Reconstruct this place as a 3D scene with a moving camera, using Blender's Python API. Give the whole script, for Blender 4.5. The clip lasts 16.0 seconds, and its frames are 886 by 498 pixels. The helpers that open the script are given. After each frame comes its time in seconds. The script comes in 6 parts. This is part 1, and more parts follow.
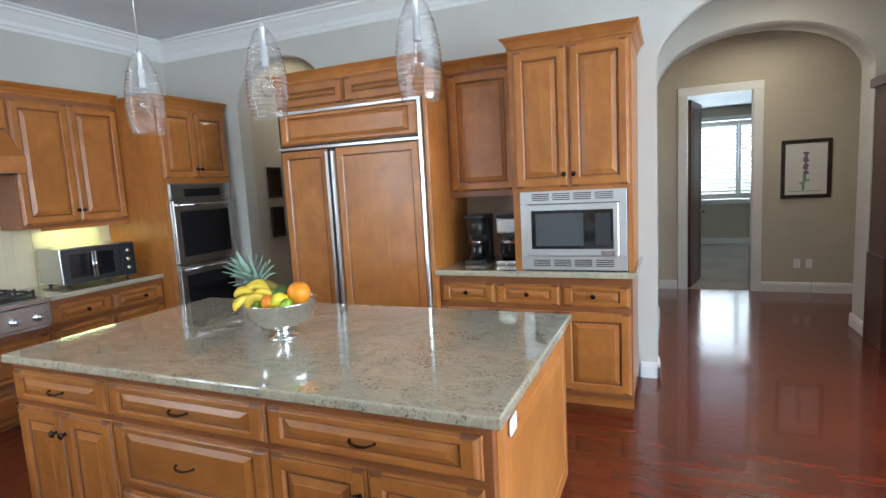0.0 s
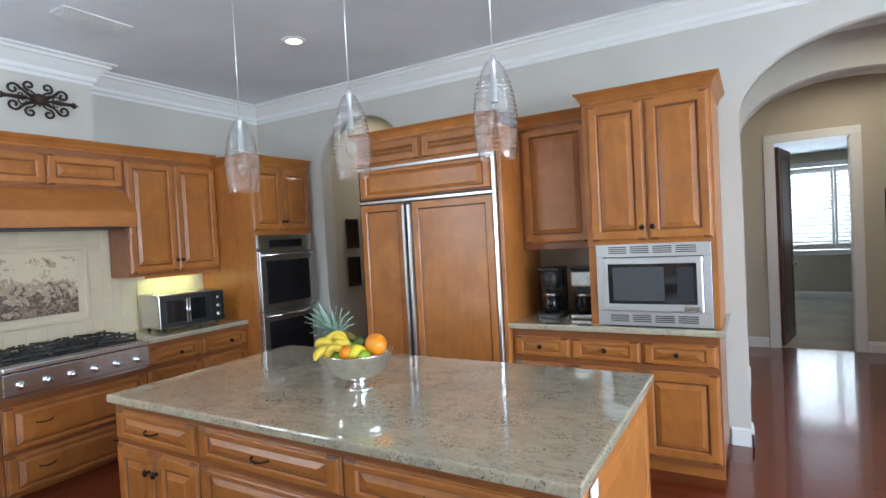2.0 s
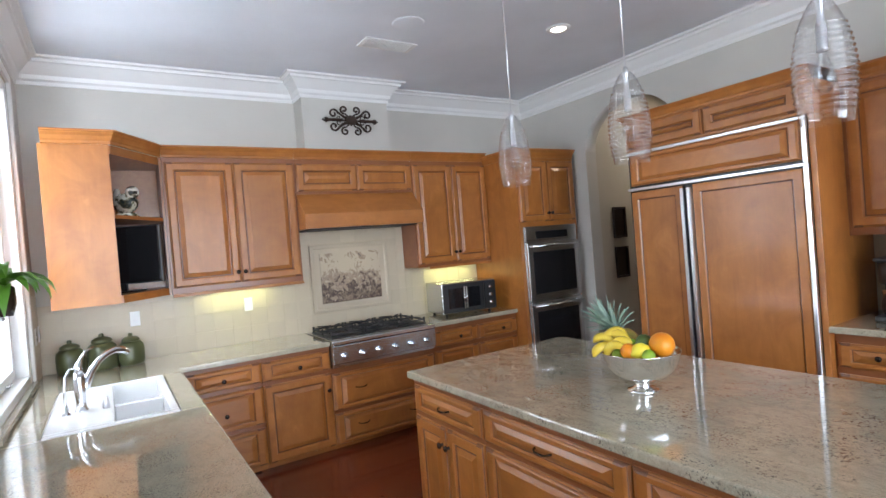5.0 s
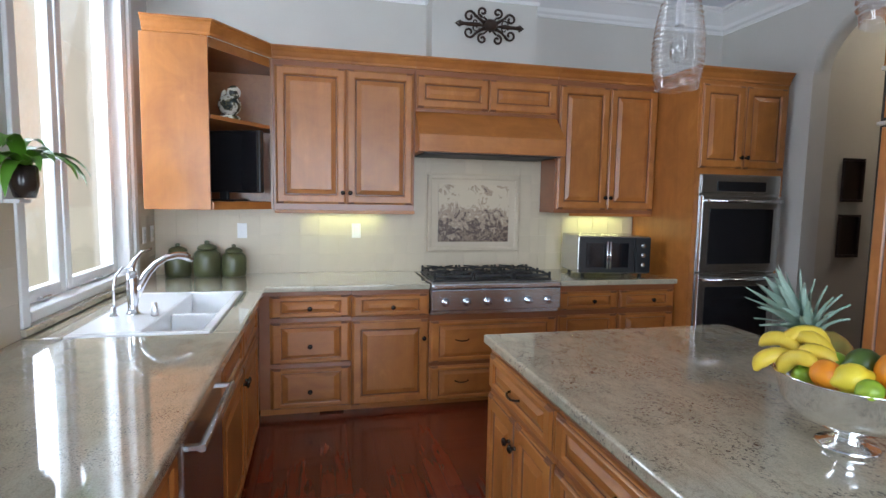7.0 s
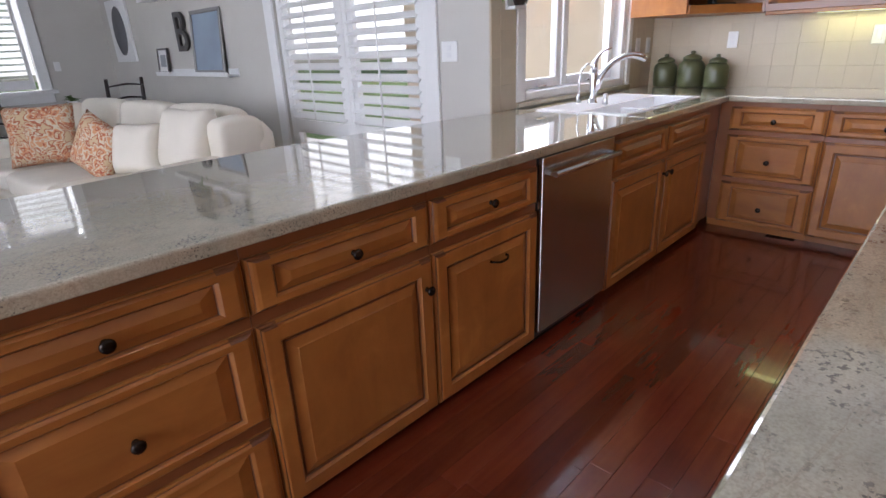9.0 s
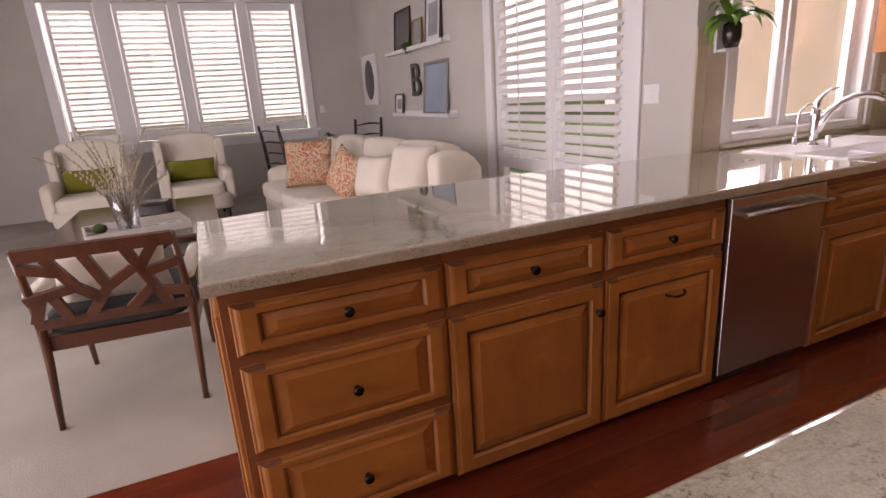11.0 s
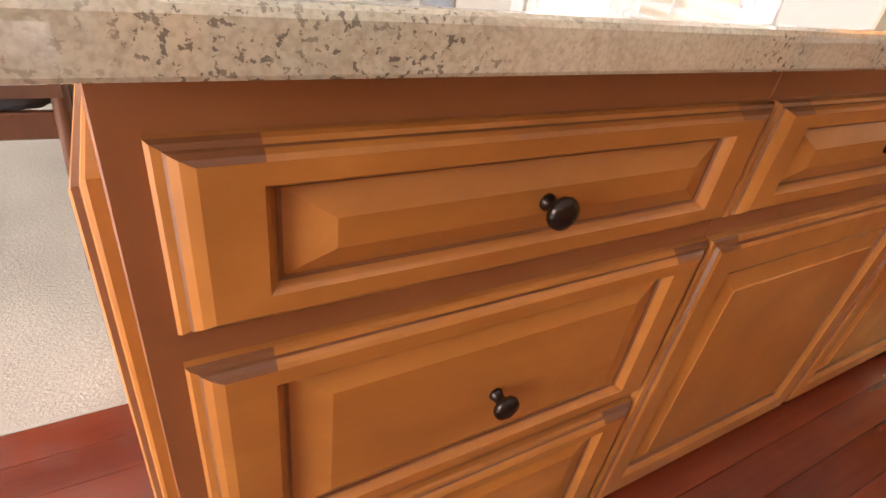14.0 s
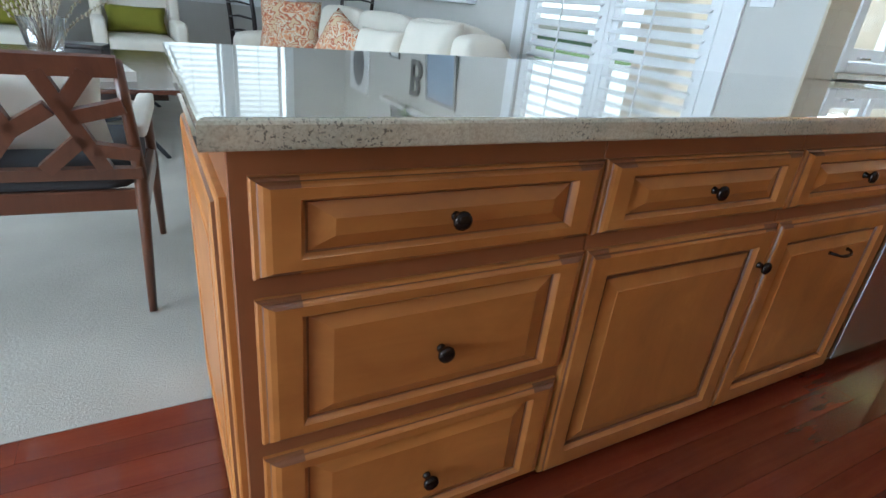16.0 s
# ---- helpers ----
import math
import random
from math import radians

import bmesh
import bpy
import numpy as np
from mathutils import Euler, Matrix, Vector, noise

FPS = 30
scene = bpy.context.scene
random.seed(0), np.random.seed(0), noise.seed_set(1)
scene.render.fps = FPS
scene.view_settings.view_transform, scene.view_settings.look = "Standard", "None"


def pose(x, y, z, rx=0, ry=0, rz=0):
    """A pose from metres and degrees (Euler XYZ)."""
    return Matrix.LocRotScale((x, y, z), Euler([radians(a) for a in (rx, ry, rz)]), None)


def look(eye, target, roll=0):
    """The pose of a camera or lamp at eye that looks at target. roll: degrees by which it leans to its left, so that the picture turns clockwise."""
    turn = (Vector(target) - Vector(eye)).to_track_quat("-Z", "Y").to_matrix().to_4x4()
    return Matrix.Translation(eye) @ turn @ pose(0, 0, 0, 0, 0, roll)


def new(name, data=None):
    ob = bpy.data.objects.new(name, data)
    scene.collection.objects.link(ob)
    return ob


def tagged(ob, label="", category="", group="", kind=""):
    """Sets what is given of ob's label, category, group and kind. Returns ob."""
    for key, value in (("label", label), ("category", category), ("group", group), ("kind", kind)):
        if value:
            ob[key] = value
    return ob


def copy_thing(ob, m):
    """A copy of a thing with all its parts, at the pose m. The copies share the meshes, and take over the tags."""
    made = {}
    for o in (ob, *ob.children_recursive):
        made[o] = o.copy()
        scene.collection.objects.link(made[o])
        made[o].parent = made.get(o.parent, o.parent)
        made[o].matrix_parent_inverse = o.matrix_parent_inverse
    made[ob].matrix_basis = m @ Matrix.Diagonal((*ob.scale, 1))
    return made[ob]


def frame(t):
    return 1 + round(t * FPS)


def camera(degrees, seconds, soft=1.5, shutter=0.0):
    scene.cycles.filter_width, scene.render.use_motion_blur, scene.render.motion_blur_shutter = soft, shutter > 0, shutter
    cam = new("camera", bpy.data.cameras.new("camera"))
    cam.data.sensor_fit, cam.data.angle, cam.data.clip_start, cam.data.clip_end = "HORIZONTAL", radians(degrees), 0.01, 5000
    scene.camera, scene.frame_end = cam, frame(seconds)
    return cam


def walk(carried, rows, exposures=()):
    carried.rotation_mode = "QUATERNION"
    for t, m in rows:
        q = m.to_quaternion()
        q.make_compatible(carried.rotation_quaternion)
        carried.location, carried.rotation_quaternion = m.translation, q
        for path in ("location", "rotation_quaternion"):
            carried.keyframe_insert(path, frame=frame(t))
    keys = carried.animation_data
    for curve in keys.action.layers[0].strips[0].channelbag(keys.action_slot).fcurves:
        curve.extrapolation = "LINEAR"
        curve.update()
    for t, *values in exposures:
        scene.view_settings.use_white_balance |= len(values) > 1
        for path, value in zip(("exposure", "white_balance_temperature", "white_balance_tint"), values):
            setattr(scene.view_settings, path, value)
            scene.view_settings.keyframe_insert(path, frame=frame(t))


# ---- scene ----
cam = camera(79.7, 16.0)
PATH = [
    (0, (0.269, -0.339, 1.62), (-0.515, 1.485, 1.375), -3.1),
    (0.5, (0.263, -0.34, 1.633), (-0.606, 1.454, 1.479), -2.8),
    (1, (0.243, -0.352, 1.646), (-0.7, 1.409, 1.538), -3.0),
    (1.5, (0.243, -0.359, 1.652), (-0.762, 1.368, 1.579), -3.2),
    (2, (0.255, -0.367, 1.653), (-0.759, 1.356, 1.602), -3.1),
    (2.5, (0.25, -0.371, 1.656), (-0.763, 1.353, 1.622), -3.1),
    (3, (0.229, -0.407, 1.651), (-0.87, 1.264, 1.617), -3.3),
    (3.5, (0.163, -0.441, 1.641), (-1.161, 1.058, 1.591), -3.4),
    (4, (0.128, -0.47, 1.674), (-1.424, 0.79, 1.621), -4.2),
    (4.2, (0.139, -0.491, 1.673), (-1.482, 0.679, 1.632), -4.2),
    (6.3, (-0.049, 0.12, 1.629), (-1.791, 1.103, 1.591), -4.6),
    (6.5, (-0.16, 0.187, 1.592), (-1.944, 1.087, 1.516), -3.9),
    (7, (-0.435, 0.361, 1.522), (-2.373, 0.818, 1.337), 1.0),
    (7.5, (-0.533, 0.635, 1.424), (-2.48, 0.425, 1.018), 1.9),
    (8, (-0.545, 0.858, 1.346), (-2.365, 0.269, 0.762), -0.4),
    (8.5, (-0.328, 1.057, 1.327), (-2.028, 0.215, 0.695), -1.8),
    (9, (-0.187, 1.179, 1.308), (-1.515, -0.134, 0.591), -2.5),
    (9.5, (-0.147, 1.358, 1.318), (-1.063, -0.275, 0.615), -4.2),
    (10, (-0.141, 1.428, 1.343), (-0.959, -0.291, 0.733), -5.2),
    (10.2, (-0.124, 1.452, 1.348), (-0.928, -0.29, 0.784), -5.2),
    (12.3, (-0.039, 1.216, 1.286), (-0.835, -0.526, 0.71), -1.3),
    (12.5, (-0.035, 1.099, 1.254), (-0.897, -0.599, 0.643), -0.4),
    (13, (0.01, 0.764, 1.146), (-0.954, -0.811, 0.377), 2.6),
    (13.5, (-0.031, 0.42, 1.021), (-0.938, -1.072, 0.046), 5.8),
    (14, (-0.06, 0.308, 0.974), (-0.983, -1.097, -0.109), 8.9),
    (14.5, (-0.049, 0.389, 1.031), (-1.006, -0.986, -0.062), 9.4),
    (15, (0.015, 0.699, 1.178), (-0.905, -0.816, 0.25), 6.7),
    (15.5, (0.039, 0.835, 1.194), (-0.857, -0.742, 0.351), 5.6),
    (16, (0.042, 0.681, 1.065), (-0.869, -0.895, 0.237), 6.1),
]
walk(cam, [(t, look(eye, target, roll)) for t, eye, target, roll in PATH], [(0, -0.22, 6050, 5), (3.5, -0.38, 6150, 10), (6.3, -0.5, 6400, 14), (7.1, -0.68, 6000, 11), (8.2, -0.88, 5850, 16), (9.5, -0.66, 7050, 27), (10.2, -0.72, 7700, 36), (12.5, -1.1, 8700, 40), (13.3, -0.7, 9400, 42), (13.7, -0.15, 9100, 36), (14.0, 0.42, 8200, 25), (14.25, 0.62, 6700, 10), (14.6, 0.62, 5900, 3), (15.1, -0.22, 5050, -2), (15.5, -0.4, 4950, -1), (16, -0.4, 5650, 3)])

# ---------- world, sun, lights ----------
world = bpy.data.worlds.new("world")
scene.world = world
world.use_nodes = True
wn = world.node_tree
sky = wn.nodes.new("ShaderNodeTexSky")
sky.sky_type, sky.sun_disc, sky.sun_elevation, sky.sun_rotation = "NISHITA", False, radians(51), radians(30)
wn.links.new(sky.outputs[0], wn.nodes["Background"].inputs[0])
wn.nodes["Background"].inputs[1].default_value = 0.15


def lamp(name, kind, m, power, color=(1, 1, 1), size=0.1, size_y=None, spread=None):
    d = bpy.data.lights.new(name, kind)
    d.energy, d.color = power, color
    if kind == "AREA":
        d.size = size
        if size_y:
            d.shape, d.size_y = "RECTANGLE", size_y
        if spread:
            d.spread = radians(spread)
    elif kind == "SUN":
        d.angle = size
    else:
        d.shadow_soft_size = size
    ob = new(name, d)
    ob.matrix_world = m
    return ob


lamp("sun", "SUN", look((0, 0, 10), (-4, -7, 0)), 4.5, (1, 0.95, 0.88), radians(0.5))
DAY = (0.80, 0.90, 1.0)
lamp("daylight_family_window", "AREA", look((-0.1, -8.9, 4.3), (-0.1, -3.5, 0.6)), 1180, DAY, 4.4, 2.4)
lamp("daylight_french_door", "AREA", look((-4.2, -2.33, 3.9), (0.0, -2.2, 0.0)), 460, DAY, 2.2, 2.0)
lamp("daylight_sink_window", "AREA", look((-3.7, -1.25, 2.1), (-3.4, 5, 0.8)), 120, DAY, 1.3, 1.8)
# added fill from the unseen east side, sized and placed to brighten the cabinets
lamp("daylight_east_windows", "AREA", look((4.5, -0.1, 1.75), (-4.0, 0.5, 1.45)), 590, DAY, 5.6, 2.0)
lamp("daylight_bedroom_window", "AREA", look((0.95, 12.9, 1.9), (0.95, 0, 0.6)), 210, DAY, 2.2, 1.6)
# three added fills without fittings, to lift the hall and passage walls
lamp("hall_ceiling_lamp", "AREA", look((1.2, 6.7, 3.2), (1.2, 6.71, 0)), 16, (1, 0.88, 0.70), 0.3)
lamp("hall_front_lamp", "AREA", look((1.2, 4.9, 3.2), (1.2, 4.91, 0)), 9, (1, 0.90, 0.74), 0.3)
lamp("passage_lamp", "AREA", look((-3.2, 5.0, 3.2), (-3.2, 5.01, 0)), 15, (1, 0.88, 0.70), 0.2)

# ---------- materials ----------


def material(name, color=(0.8, 0.8, 0.8), rough=0.5, metal=0.0, spec=None, coat=0.0):
    m = bpy.data.materials.new(name)
    m.use_nodes = True
    b = m.node_tree.nodes["Principled BSDF"]
    b.inputs["Base Color"].default_value = (*color, 1)
    b.inputs["Roughness"].default_value = rough
    b.inputs["Metallic"].default_value = metal
    b.inputs["Coat Weight"].default_value = coat
    b.inputs["Coat Roughness"].default_value = 0.12
    if spec is not None:
        b.inputs["Specular IOR Level"].default_value = spec
    return m


def nodes_of(m):
    return m.node_tree.nodes, m.node_tree.links, m.node_tree.nodes["Principled BSDF"]


def coords(m, scale=(1, 1, 1), which="Object"):
    n, l, b = nodes_of(m)
    tc, mp = n.new("ShaderNodeTexCoord"), n.new("ShaderNodeMapping")
    mp.inputs["Scale"].default_value = scale
    l.new(tc.outputs[which], mp.inputs[0])
    return mp.outputs[0]


def noise_tex(m, vec, scale, detail=3.0, rough=0.5, dist=0.0):
    n, l, b = nodes_of(m)
    t = n.new("ShaderNodeTexNoise")
    t.inputs["Scale"].default_value, t.inputs["Detail"].default_value = scale, detail
    t.inputs["Roughness"].default_value, t.inputs["Distortion"].default_value = rough, dist
    l.new(vec, t.inputs["Vector"])
    return t.outputs["Fac"]


def ramp(m, fac, stops):
    n, l, b = nodes_of(m)
    r = n.new("ShaderNodeValToRGB")
    el = r.color_ramp.elements
    while len(el) < len(stops):
        el.new(0.5)
    for e, (p, c) in zip(el, stops):
        e.position, e.color = p, (*c, 1)
    l.new(fac, r.inputs[0])
    return r.outputs[0]


def mix(m, fac, a, b_, mode="MIX"):
    n, l, b = nodes_of(m)
    x = n.new("ShaderNodeMix")
    x.data_type, x.blend_type = "RGBA", mode
    for sock, v in ((x.inputs[0], fac), (x.inputs[6], a), (x.inputs[7], b_)):
        if hasattr(v, "links"):
            l.new(v, sock)
        elif isinstance(v, tuple):
            sock.default_value = (*v, 1)
        else:
            sock.default_value = v
    return x.outputs[2]


def bump(m, height, strength, dist=0.002):
    n, l, b = nodes_of(m)
    u = n.new("ShaderNodeBump")
    u.inputs["Strength"].default_value, u.inputs["Distance"].default_value = strength, dist
    l.new(height, u.inputs["Height"])
    l.new(u.outputs[0], b.inputs["Normal"])


def wood(name, dark, mid, light, along="z", rough=0.32, coat=0.25, jitter=0.25, soft=False):
    m = material(name, mid, rough, coat=coat)
    n, l, b = nodes_of(m)
    sc = {"x": (0.8, 6, 6), "y": (6, 0.8, 6), "z": (6, 6, 0.8)}[along] if soft else {"x": (0.6, 9, 9), "y": (9, 0.6, 9), "z": (9, 9, 0.6)}[along]
    info = n.new("ShaderNodeObjectInfo")
    tc = n.new("ShaderNodeTexCoord")
    add = n.new("ShaderNodeVectorMath")
    add.operation = "ADD"
    mul = n.new("ShaderNodeMath")
    mul.operation, mul.inputs[1].default_value = "MULTIPLY", 37.0
    l.new(info.outputs["Random"], mul.inputs[0])
    l.new(tc.outputs["Object"], add.inputs[0])
    l.new(mul.outputs[0], add.inputs[1])
    mp = n.new("ShaderNodeMapping")
    mp.inputs["Scale"].default_value = sc
    l.new(add.outputs[0], mp.inputs[0])
    g = noise_tex(m, mp.outputs[0], 2.2, 6, 0.62, 0.8)
    blotch = noise_tex(m, add.outputs[0], 4.2 if soft else 3.0, 4, 0.6, 0.8 if soft else 0.0)
    fine = noise_tex(m, mp.outputs[0], 14, 3, 0.6)
    if soft:
        dark = tuple(a * 0.6 + b_ * 0.4 for a, b_ in zip(dark, mid))
    c = ramp(m, g, ((0.25, dark), (0.5, mid), (0.8, light)))
    c = mix(m, 0.68 if soft else 0.45, c, ramp(m, blotch, ((0.3, dark), (0.6, mid), (0.8, light))))
    c = mix(m, 0.08 if soft else 0.18, c, ramp(m, fine, ((0.35, dark), (0.65, light))), "MULTIPLY")
    hsv = n.new("ShaderNodeHueSaturation")
    mr = n.new("ShaderNodeMapRange")
    mr.inputs["To Min"].default_value, mr.inputs["To Max"].default_value = 1 - jitter, 1 + jitter
    l.new(info.outputs["Random"], mr.inputs[0])
    l.new(mr.outputs[0], hsv.inputs["Value"])
    l.new(c, hsv.inputs["Color"])
    l.new(hsv.outputs[0], b.inputs["Base Color"])
    bump(m, g, 0.06)
    return m


MAPLE = wood("maple_upright", (0.215, 0.064, 0.016), (0.44, 0.165, 0.036), (0.60, 0.26, 0.066), "z", rough=0.36, coat=0.12, jitter=0.09, soft=True)
MAPLE_H = wood("maple_level", (0.215, 0.064, 0.016), (0.44, 0.165, 0.036), (0.60, 0.26, 0.066), "x", rough=0.36, coat=0.12, jitter=0.09, soft=True)
# face-frame maple, darkened and reddened for the shade in gaps between fronts
FRAMEWOOD_SHADED = wood("maple_face_frame_shaded", (0.20, 0.066, 0.026), (0.28, 0.100, 0.036), (0.36, 0.142, 0.052), "x", jitter=0.05, soft=True)
GLAZE = wood("maple_dark_glaze", (0.13, 0.045, 0.018), (0.215, 0.078, 0.030), (0.30, 0.115, 0.042), "x", jitter=0.05)
# darker copy of the maple: shade inside the open shelves, put into the colour
MAPLE_SHADED = wood("maple_painted_shade", (0.26, 0.10, 0.033), (0.38, 0.155, 0.050), (0.47, 0.21, 0.072), "x", jitter=0.05)
CHERRY = wood("cherry_floor", (0.10, 0.015, 0.007), (0.165, 0.028, 0.011), (0.235, 0.052, 0.020), "x", rough=0.2, coat=0.5, jitter=0.22)
CHERRY.node_tree.nodes["Principled BSDF"].inputs["Coat Roughness"].default_value = 0.06
DARKWOOD = wood("espresso_wood", (0.012, 0.006, 0.004), (0.025, 0.012, 0.008), (0.04, 0.02, 0.012), "z", jitter=0.1)
MAHOGANY = wood("mahogany", (0.05, 0.014, 0.008), (0.085, 0.025, 0.014), (0.12, 0.04, 0.02), "z", jitter=0.1)
WALNUT = wood("walnut_chair", (0.085, 0.030, 0.016), (0.145, 0.056, 0.028), (0.21, 0.088, 0.044), "z", jitter=0.1)
TABLEWOOD = wood("table_wood", (0.05, 0.016, 0.010), (0.09, 0.03, 0.018), (0.13, 0.05, 0.03), "y", rough=0.2, coat=0.5, jitter=0.1)


def plaster(name, c, r=0.75, amt=0.12):
    m = material(name, c, r)
    v = coords(m, which="Object")
    n_ = noise_tex(m, v, 1.3, 3)
    lo = tuple(x * (1 - amt / 2) for x in c)
    hi = tuple(min(1, x * (1 + amt / 2)) for x in c)
    n, l, b = nodes_of(m)
    l.new(ramp(m, n_, ((0.3, lo), (0.7, hi))), b.inputs["Base Color"])
    bump(m, noise_tex(m, v, 160, 2), 0.12, 0.0015)
    return m


WALL = plaster("greige_wall_paint", (0.56, 0.535, 0.49))
WALLB = plaster("tan_wall_paint", (0.52, 0.47, 0.38))
CEIL = plaster("ceiling_paint", (0.74, 0.77, 0.82))
WHITE = plaster("white_trim_paint", (0.78, 0.78, 0.77), 0.35, 0.04)
CARPET = plaster("cream_carpet", (0.38, 0.345, 0.29), 0.95, 0.3)
bump(CARPET, noise_tex(CARPET, coords(CARPET), 120, 5, 0.7), 0.6, 0.008)


def granite(name, low, high, vein_amount, speck_scale, speck_from):
    m = material(name, (0.4, 0.38, 0.33), 0.06, coat=1.0)
    n, l, b = nodes_of(m)
    b.inputs["Coat Roughness"].default_value = 0.03
    tc = n.new("ShaderNodeTexCoord")
    v = tc.outputs["Object"]
    big = noise_tex(m, v, 2.2, 5, 0.6, 1.2)
    mid = noise_tex(m, coords(m, (1, 2.2, 1)), 9, 6, 0.7, 0.8)
    base = ramp(m, mid, ((0.27, low), (0.5, (0.48, 0.44, 0.345)), (0.73, high)))
    base = mix(m, 0.5, base, ramp(m, big, ((0.3, (0.34, 0.365, 0.315)), (0.5, (0.51, 0.46, 0.37)), (0.62, (0.56, 0.485, 0.385)), (0.78, (0.42, 0.33, 0.245)))))
    vein = noise_tex(m, coords(m, (1.0, 2.6, 1)), 3.2, 7, 0.62, 2.2)
    base = mix(m, ramp(m, vein, ((0.475, (0, 0, 0)), (0.50, (vein_amount,) * 3), (0.525, (0, 0, 0)))), base, (0.28, 0.22, 0.17))
    speck = noise_tex(m, v, speck_scale, 3, 0.6)
    area = noise_tex(m, v, 5.5, 4, 0.65)
    mul = n.new("ShaderNodeMath")
    mul.operation = "MULTIPLY"
    l.new(ramp(m, speck, ((0.56, (0, 0, 0)), (0.60, (0.9, 0.9, 0.9)))), mul.inputs[0])
    l.new(ramp(m, area, ((speck_from, (0, 0, 0)), (speck_from + 0.14, (0.8, 0.8, 0.8)))), mul.inputs[1])
    base = mix(m, mul.outputs[0], base, (0.05, 0.048, 0.05))
    fine = noise_tex(m, v, 260, 2, 0.5)
    base = mix(m, 0.55, base, ramp(m, fine, ((0.3, (0.6, 0.58, 0.48)), (0.6, (0.97, 0.94, 0.84)))), "MULTIPLY")
    l.new(base, b.inputs["Base Color"])
    return m


GRANITE = granite("granite", (0.40, 0.365, 0.265), (0.56, 0.51, 0.385), 0.24, 165, 0.42)
GRANITE_ISLAND = granite("figured_granite", (0.30, 0.285, 0.205), (0.64, 0.575, 0.43), 0.4, 110, 0.44)
STEEL = material("brushed_steel", (0.56, 0.555, 0.55), 0.26, 1.0)
BRIGHTSTEEL = material("bright_brushed_steel", (0.80, 0.80, 0.81), 0.34, 0.85)
bump(STEEL, noise_tex(STEEL, coords(STEEL, (1, 1, 60)), 6, 3), 0.08)
CHROME = material("polished_chrome", (0.76, 0.77, 0.79), 0.16, 1.0)
SATIN = material("satin_aluminium", (0.66, 0.67, 0.69), 0.30, 1.0)
IRON = material("oil_rubbed_bronze", (0.026, 0.017, 0.013), 0.24, 0.7)
BLACKIRON = material("cast_iron", (0.02, 0.02, 0.022), 0.55)
BLACKGLASS = material("black_glass", (0.012, 0.012, 0.014), 0.06)
BLACK = material("black_plastic", (0.015, 0.015, 0.016), 0.35)
PORCELAIN = material("white_enamel", (0.80, 0.80, 0.80), 0.12)
TRAVERTINE = plaster("travertine_tile", (0.56, 0.475, 0.355), 0.4, 0.35)
GROUT = plaster("grout", (0.56, 0.475, 0.35), 0.8)


def glass_mat(name, tint=(1, 1, 1), rough=0.0, power=4.0, base=0.035):
    m = bpy.data.materials.new(name)
    m.use_nodes = True
    n, l = m.node_tree.nodes, m.node_tree.links
    n.remove(n["Principled BSDF"])
    tr, gl, mx, fr, pw = n.new("ShaderNodeBsdfTransparent"), n.new("ShaderNodeBsdfGlossy"), n.new("ShaderNodeMixShader"), n.new("ShaderNodeLayerWeight"), n.new("ShaderNodeMath")
    tr.inputs[0].default_value = (*tint, 1)
    gl.inputs["Roughness"].default_value = rough
    fr.inputs["Blend"].default_value = 0.5
    pw.operation, pw.inputs[1].default_value = "POWER", power
    l.new(fr.outputs["Facing"], pw.inputs[0])
    ml = n.new("ShaderNodeMath")
    ml.operation, ml.inputs[1].default_value, ml.inputs[2].default_value = "MULTIPLY_ADD", 0.85, base
    l.new(pw.outputs[0], ml.inputs[0])
    l.new(ml.outputs[0], mx.inputs[0])
    l.new(tr.outputs[0], mx.inputs[1])
    l.new(gl.outputs[0], mx.inputs[2])
    l.new(mx.outputs[0], n["Material Output"].inputs[0])
    return m


PANE = glass_mat("window_glass")
CLEARGLASS = glass_mat("clear_blown_glass", (0.98, 0.985, 0.99), 0.03, 1.6, 0.07)


def fabric(name, c, amt=0.1, scale=300):
    m = material(name, c, 0.9)
    v = coords(m)
    n, l, b = nodes_of(m)
    l.new(ramp(m, noise_tex(m, v, 4, 4), ((0.3, tuple(x * (1 - amt) for x in c)), (0.7, tuple(min(1, x * (1 + amt)) for x in c)))), b.inputs["Base Color"])
    bump(m, noise_tex(m, v, scale, 2), 0.35, 0.002)
    return m


CREAM = fabric("cream_upholstery", (0.70, 0.64, 0.54), 0.05)
OLIVE = fabric("olive_fabric", (0.17, 0.16, 0.012))
CHARCOAL = fabric("charcoal_fabric", (0.035, 0.035, 0.037))


def emitter(name, c, s):
    m = material(name, c)
    b = m.node_tree.nodes["Principled BSDF"]
    b.inputs["Emission Color"].default_value = (*c, 1)
    b.inputs["Emission Strength"].default_value = s
    return m


BULB = emitter("warm_lamp_glow", (1, 0.93, 0.8), 14)
UNDERGLOW = emitter("greenish_lamp_glow", (0.92, 1, 0.55), 3)
BACKDROP = emitter("outdoor_glare", (0.93, 0.97, 1.0), 1.05)
BOWLSTEEL = material("spun_bowl_metal", (0.88, 0.88, 0.88), 0.13, 1.0)

# ---------- mesh helpers ----------


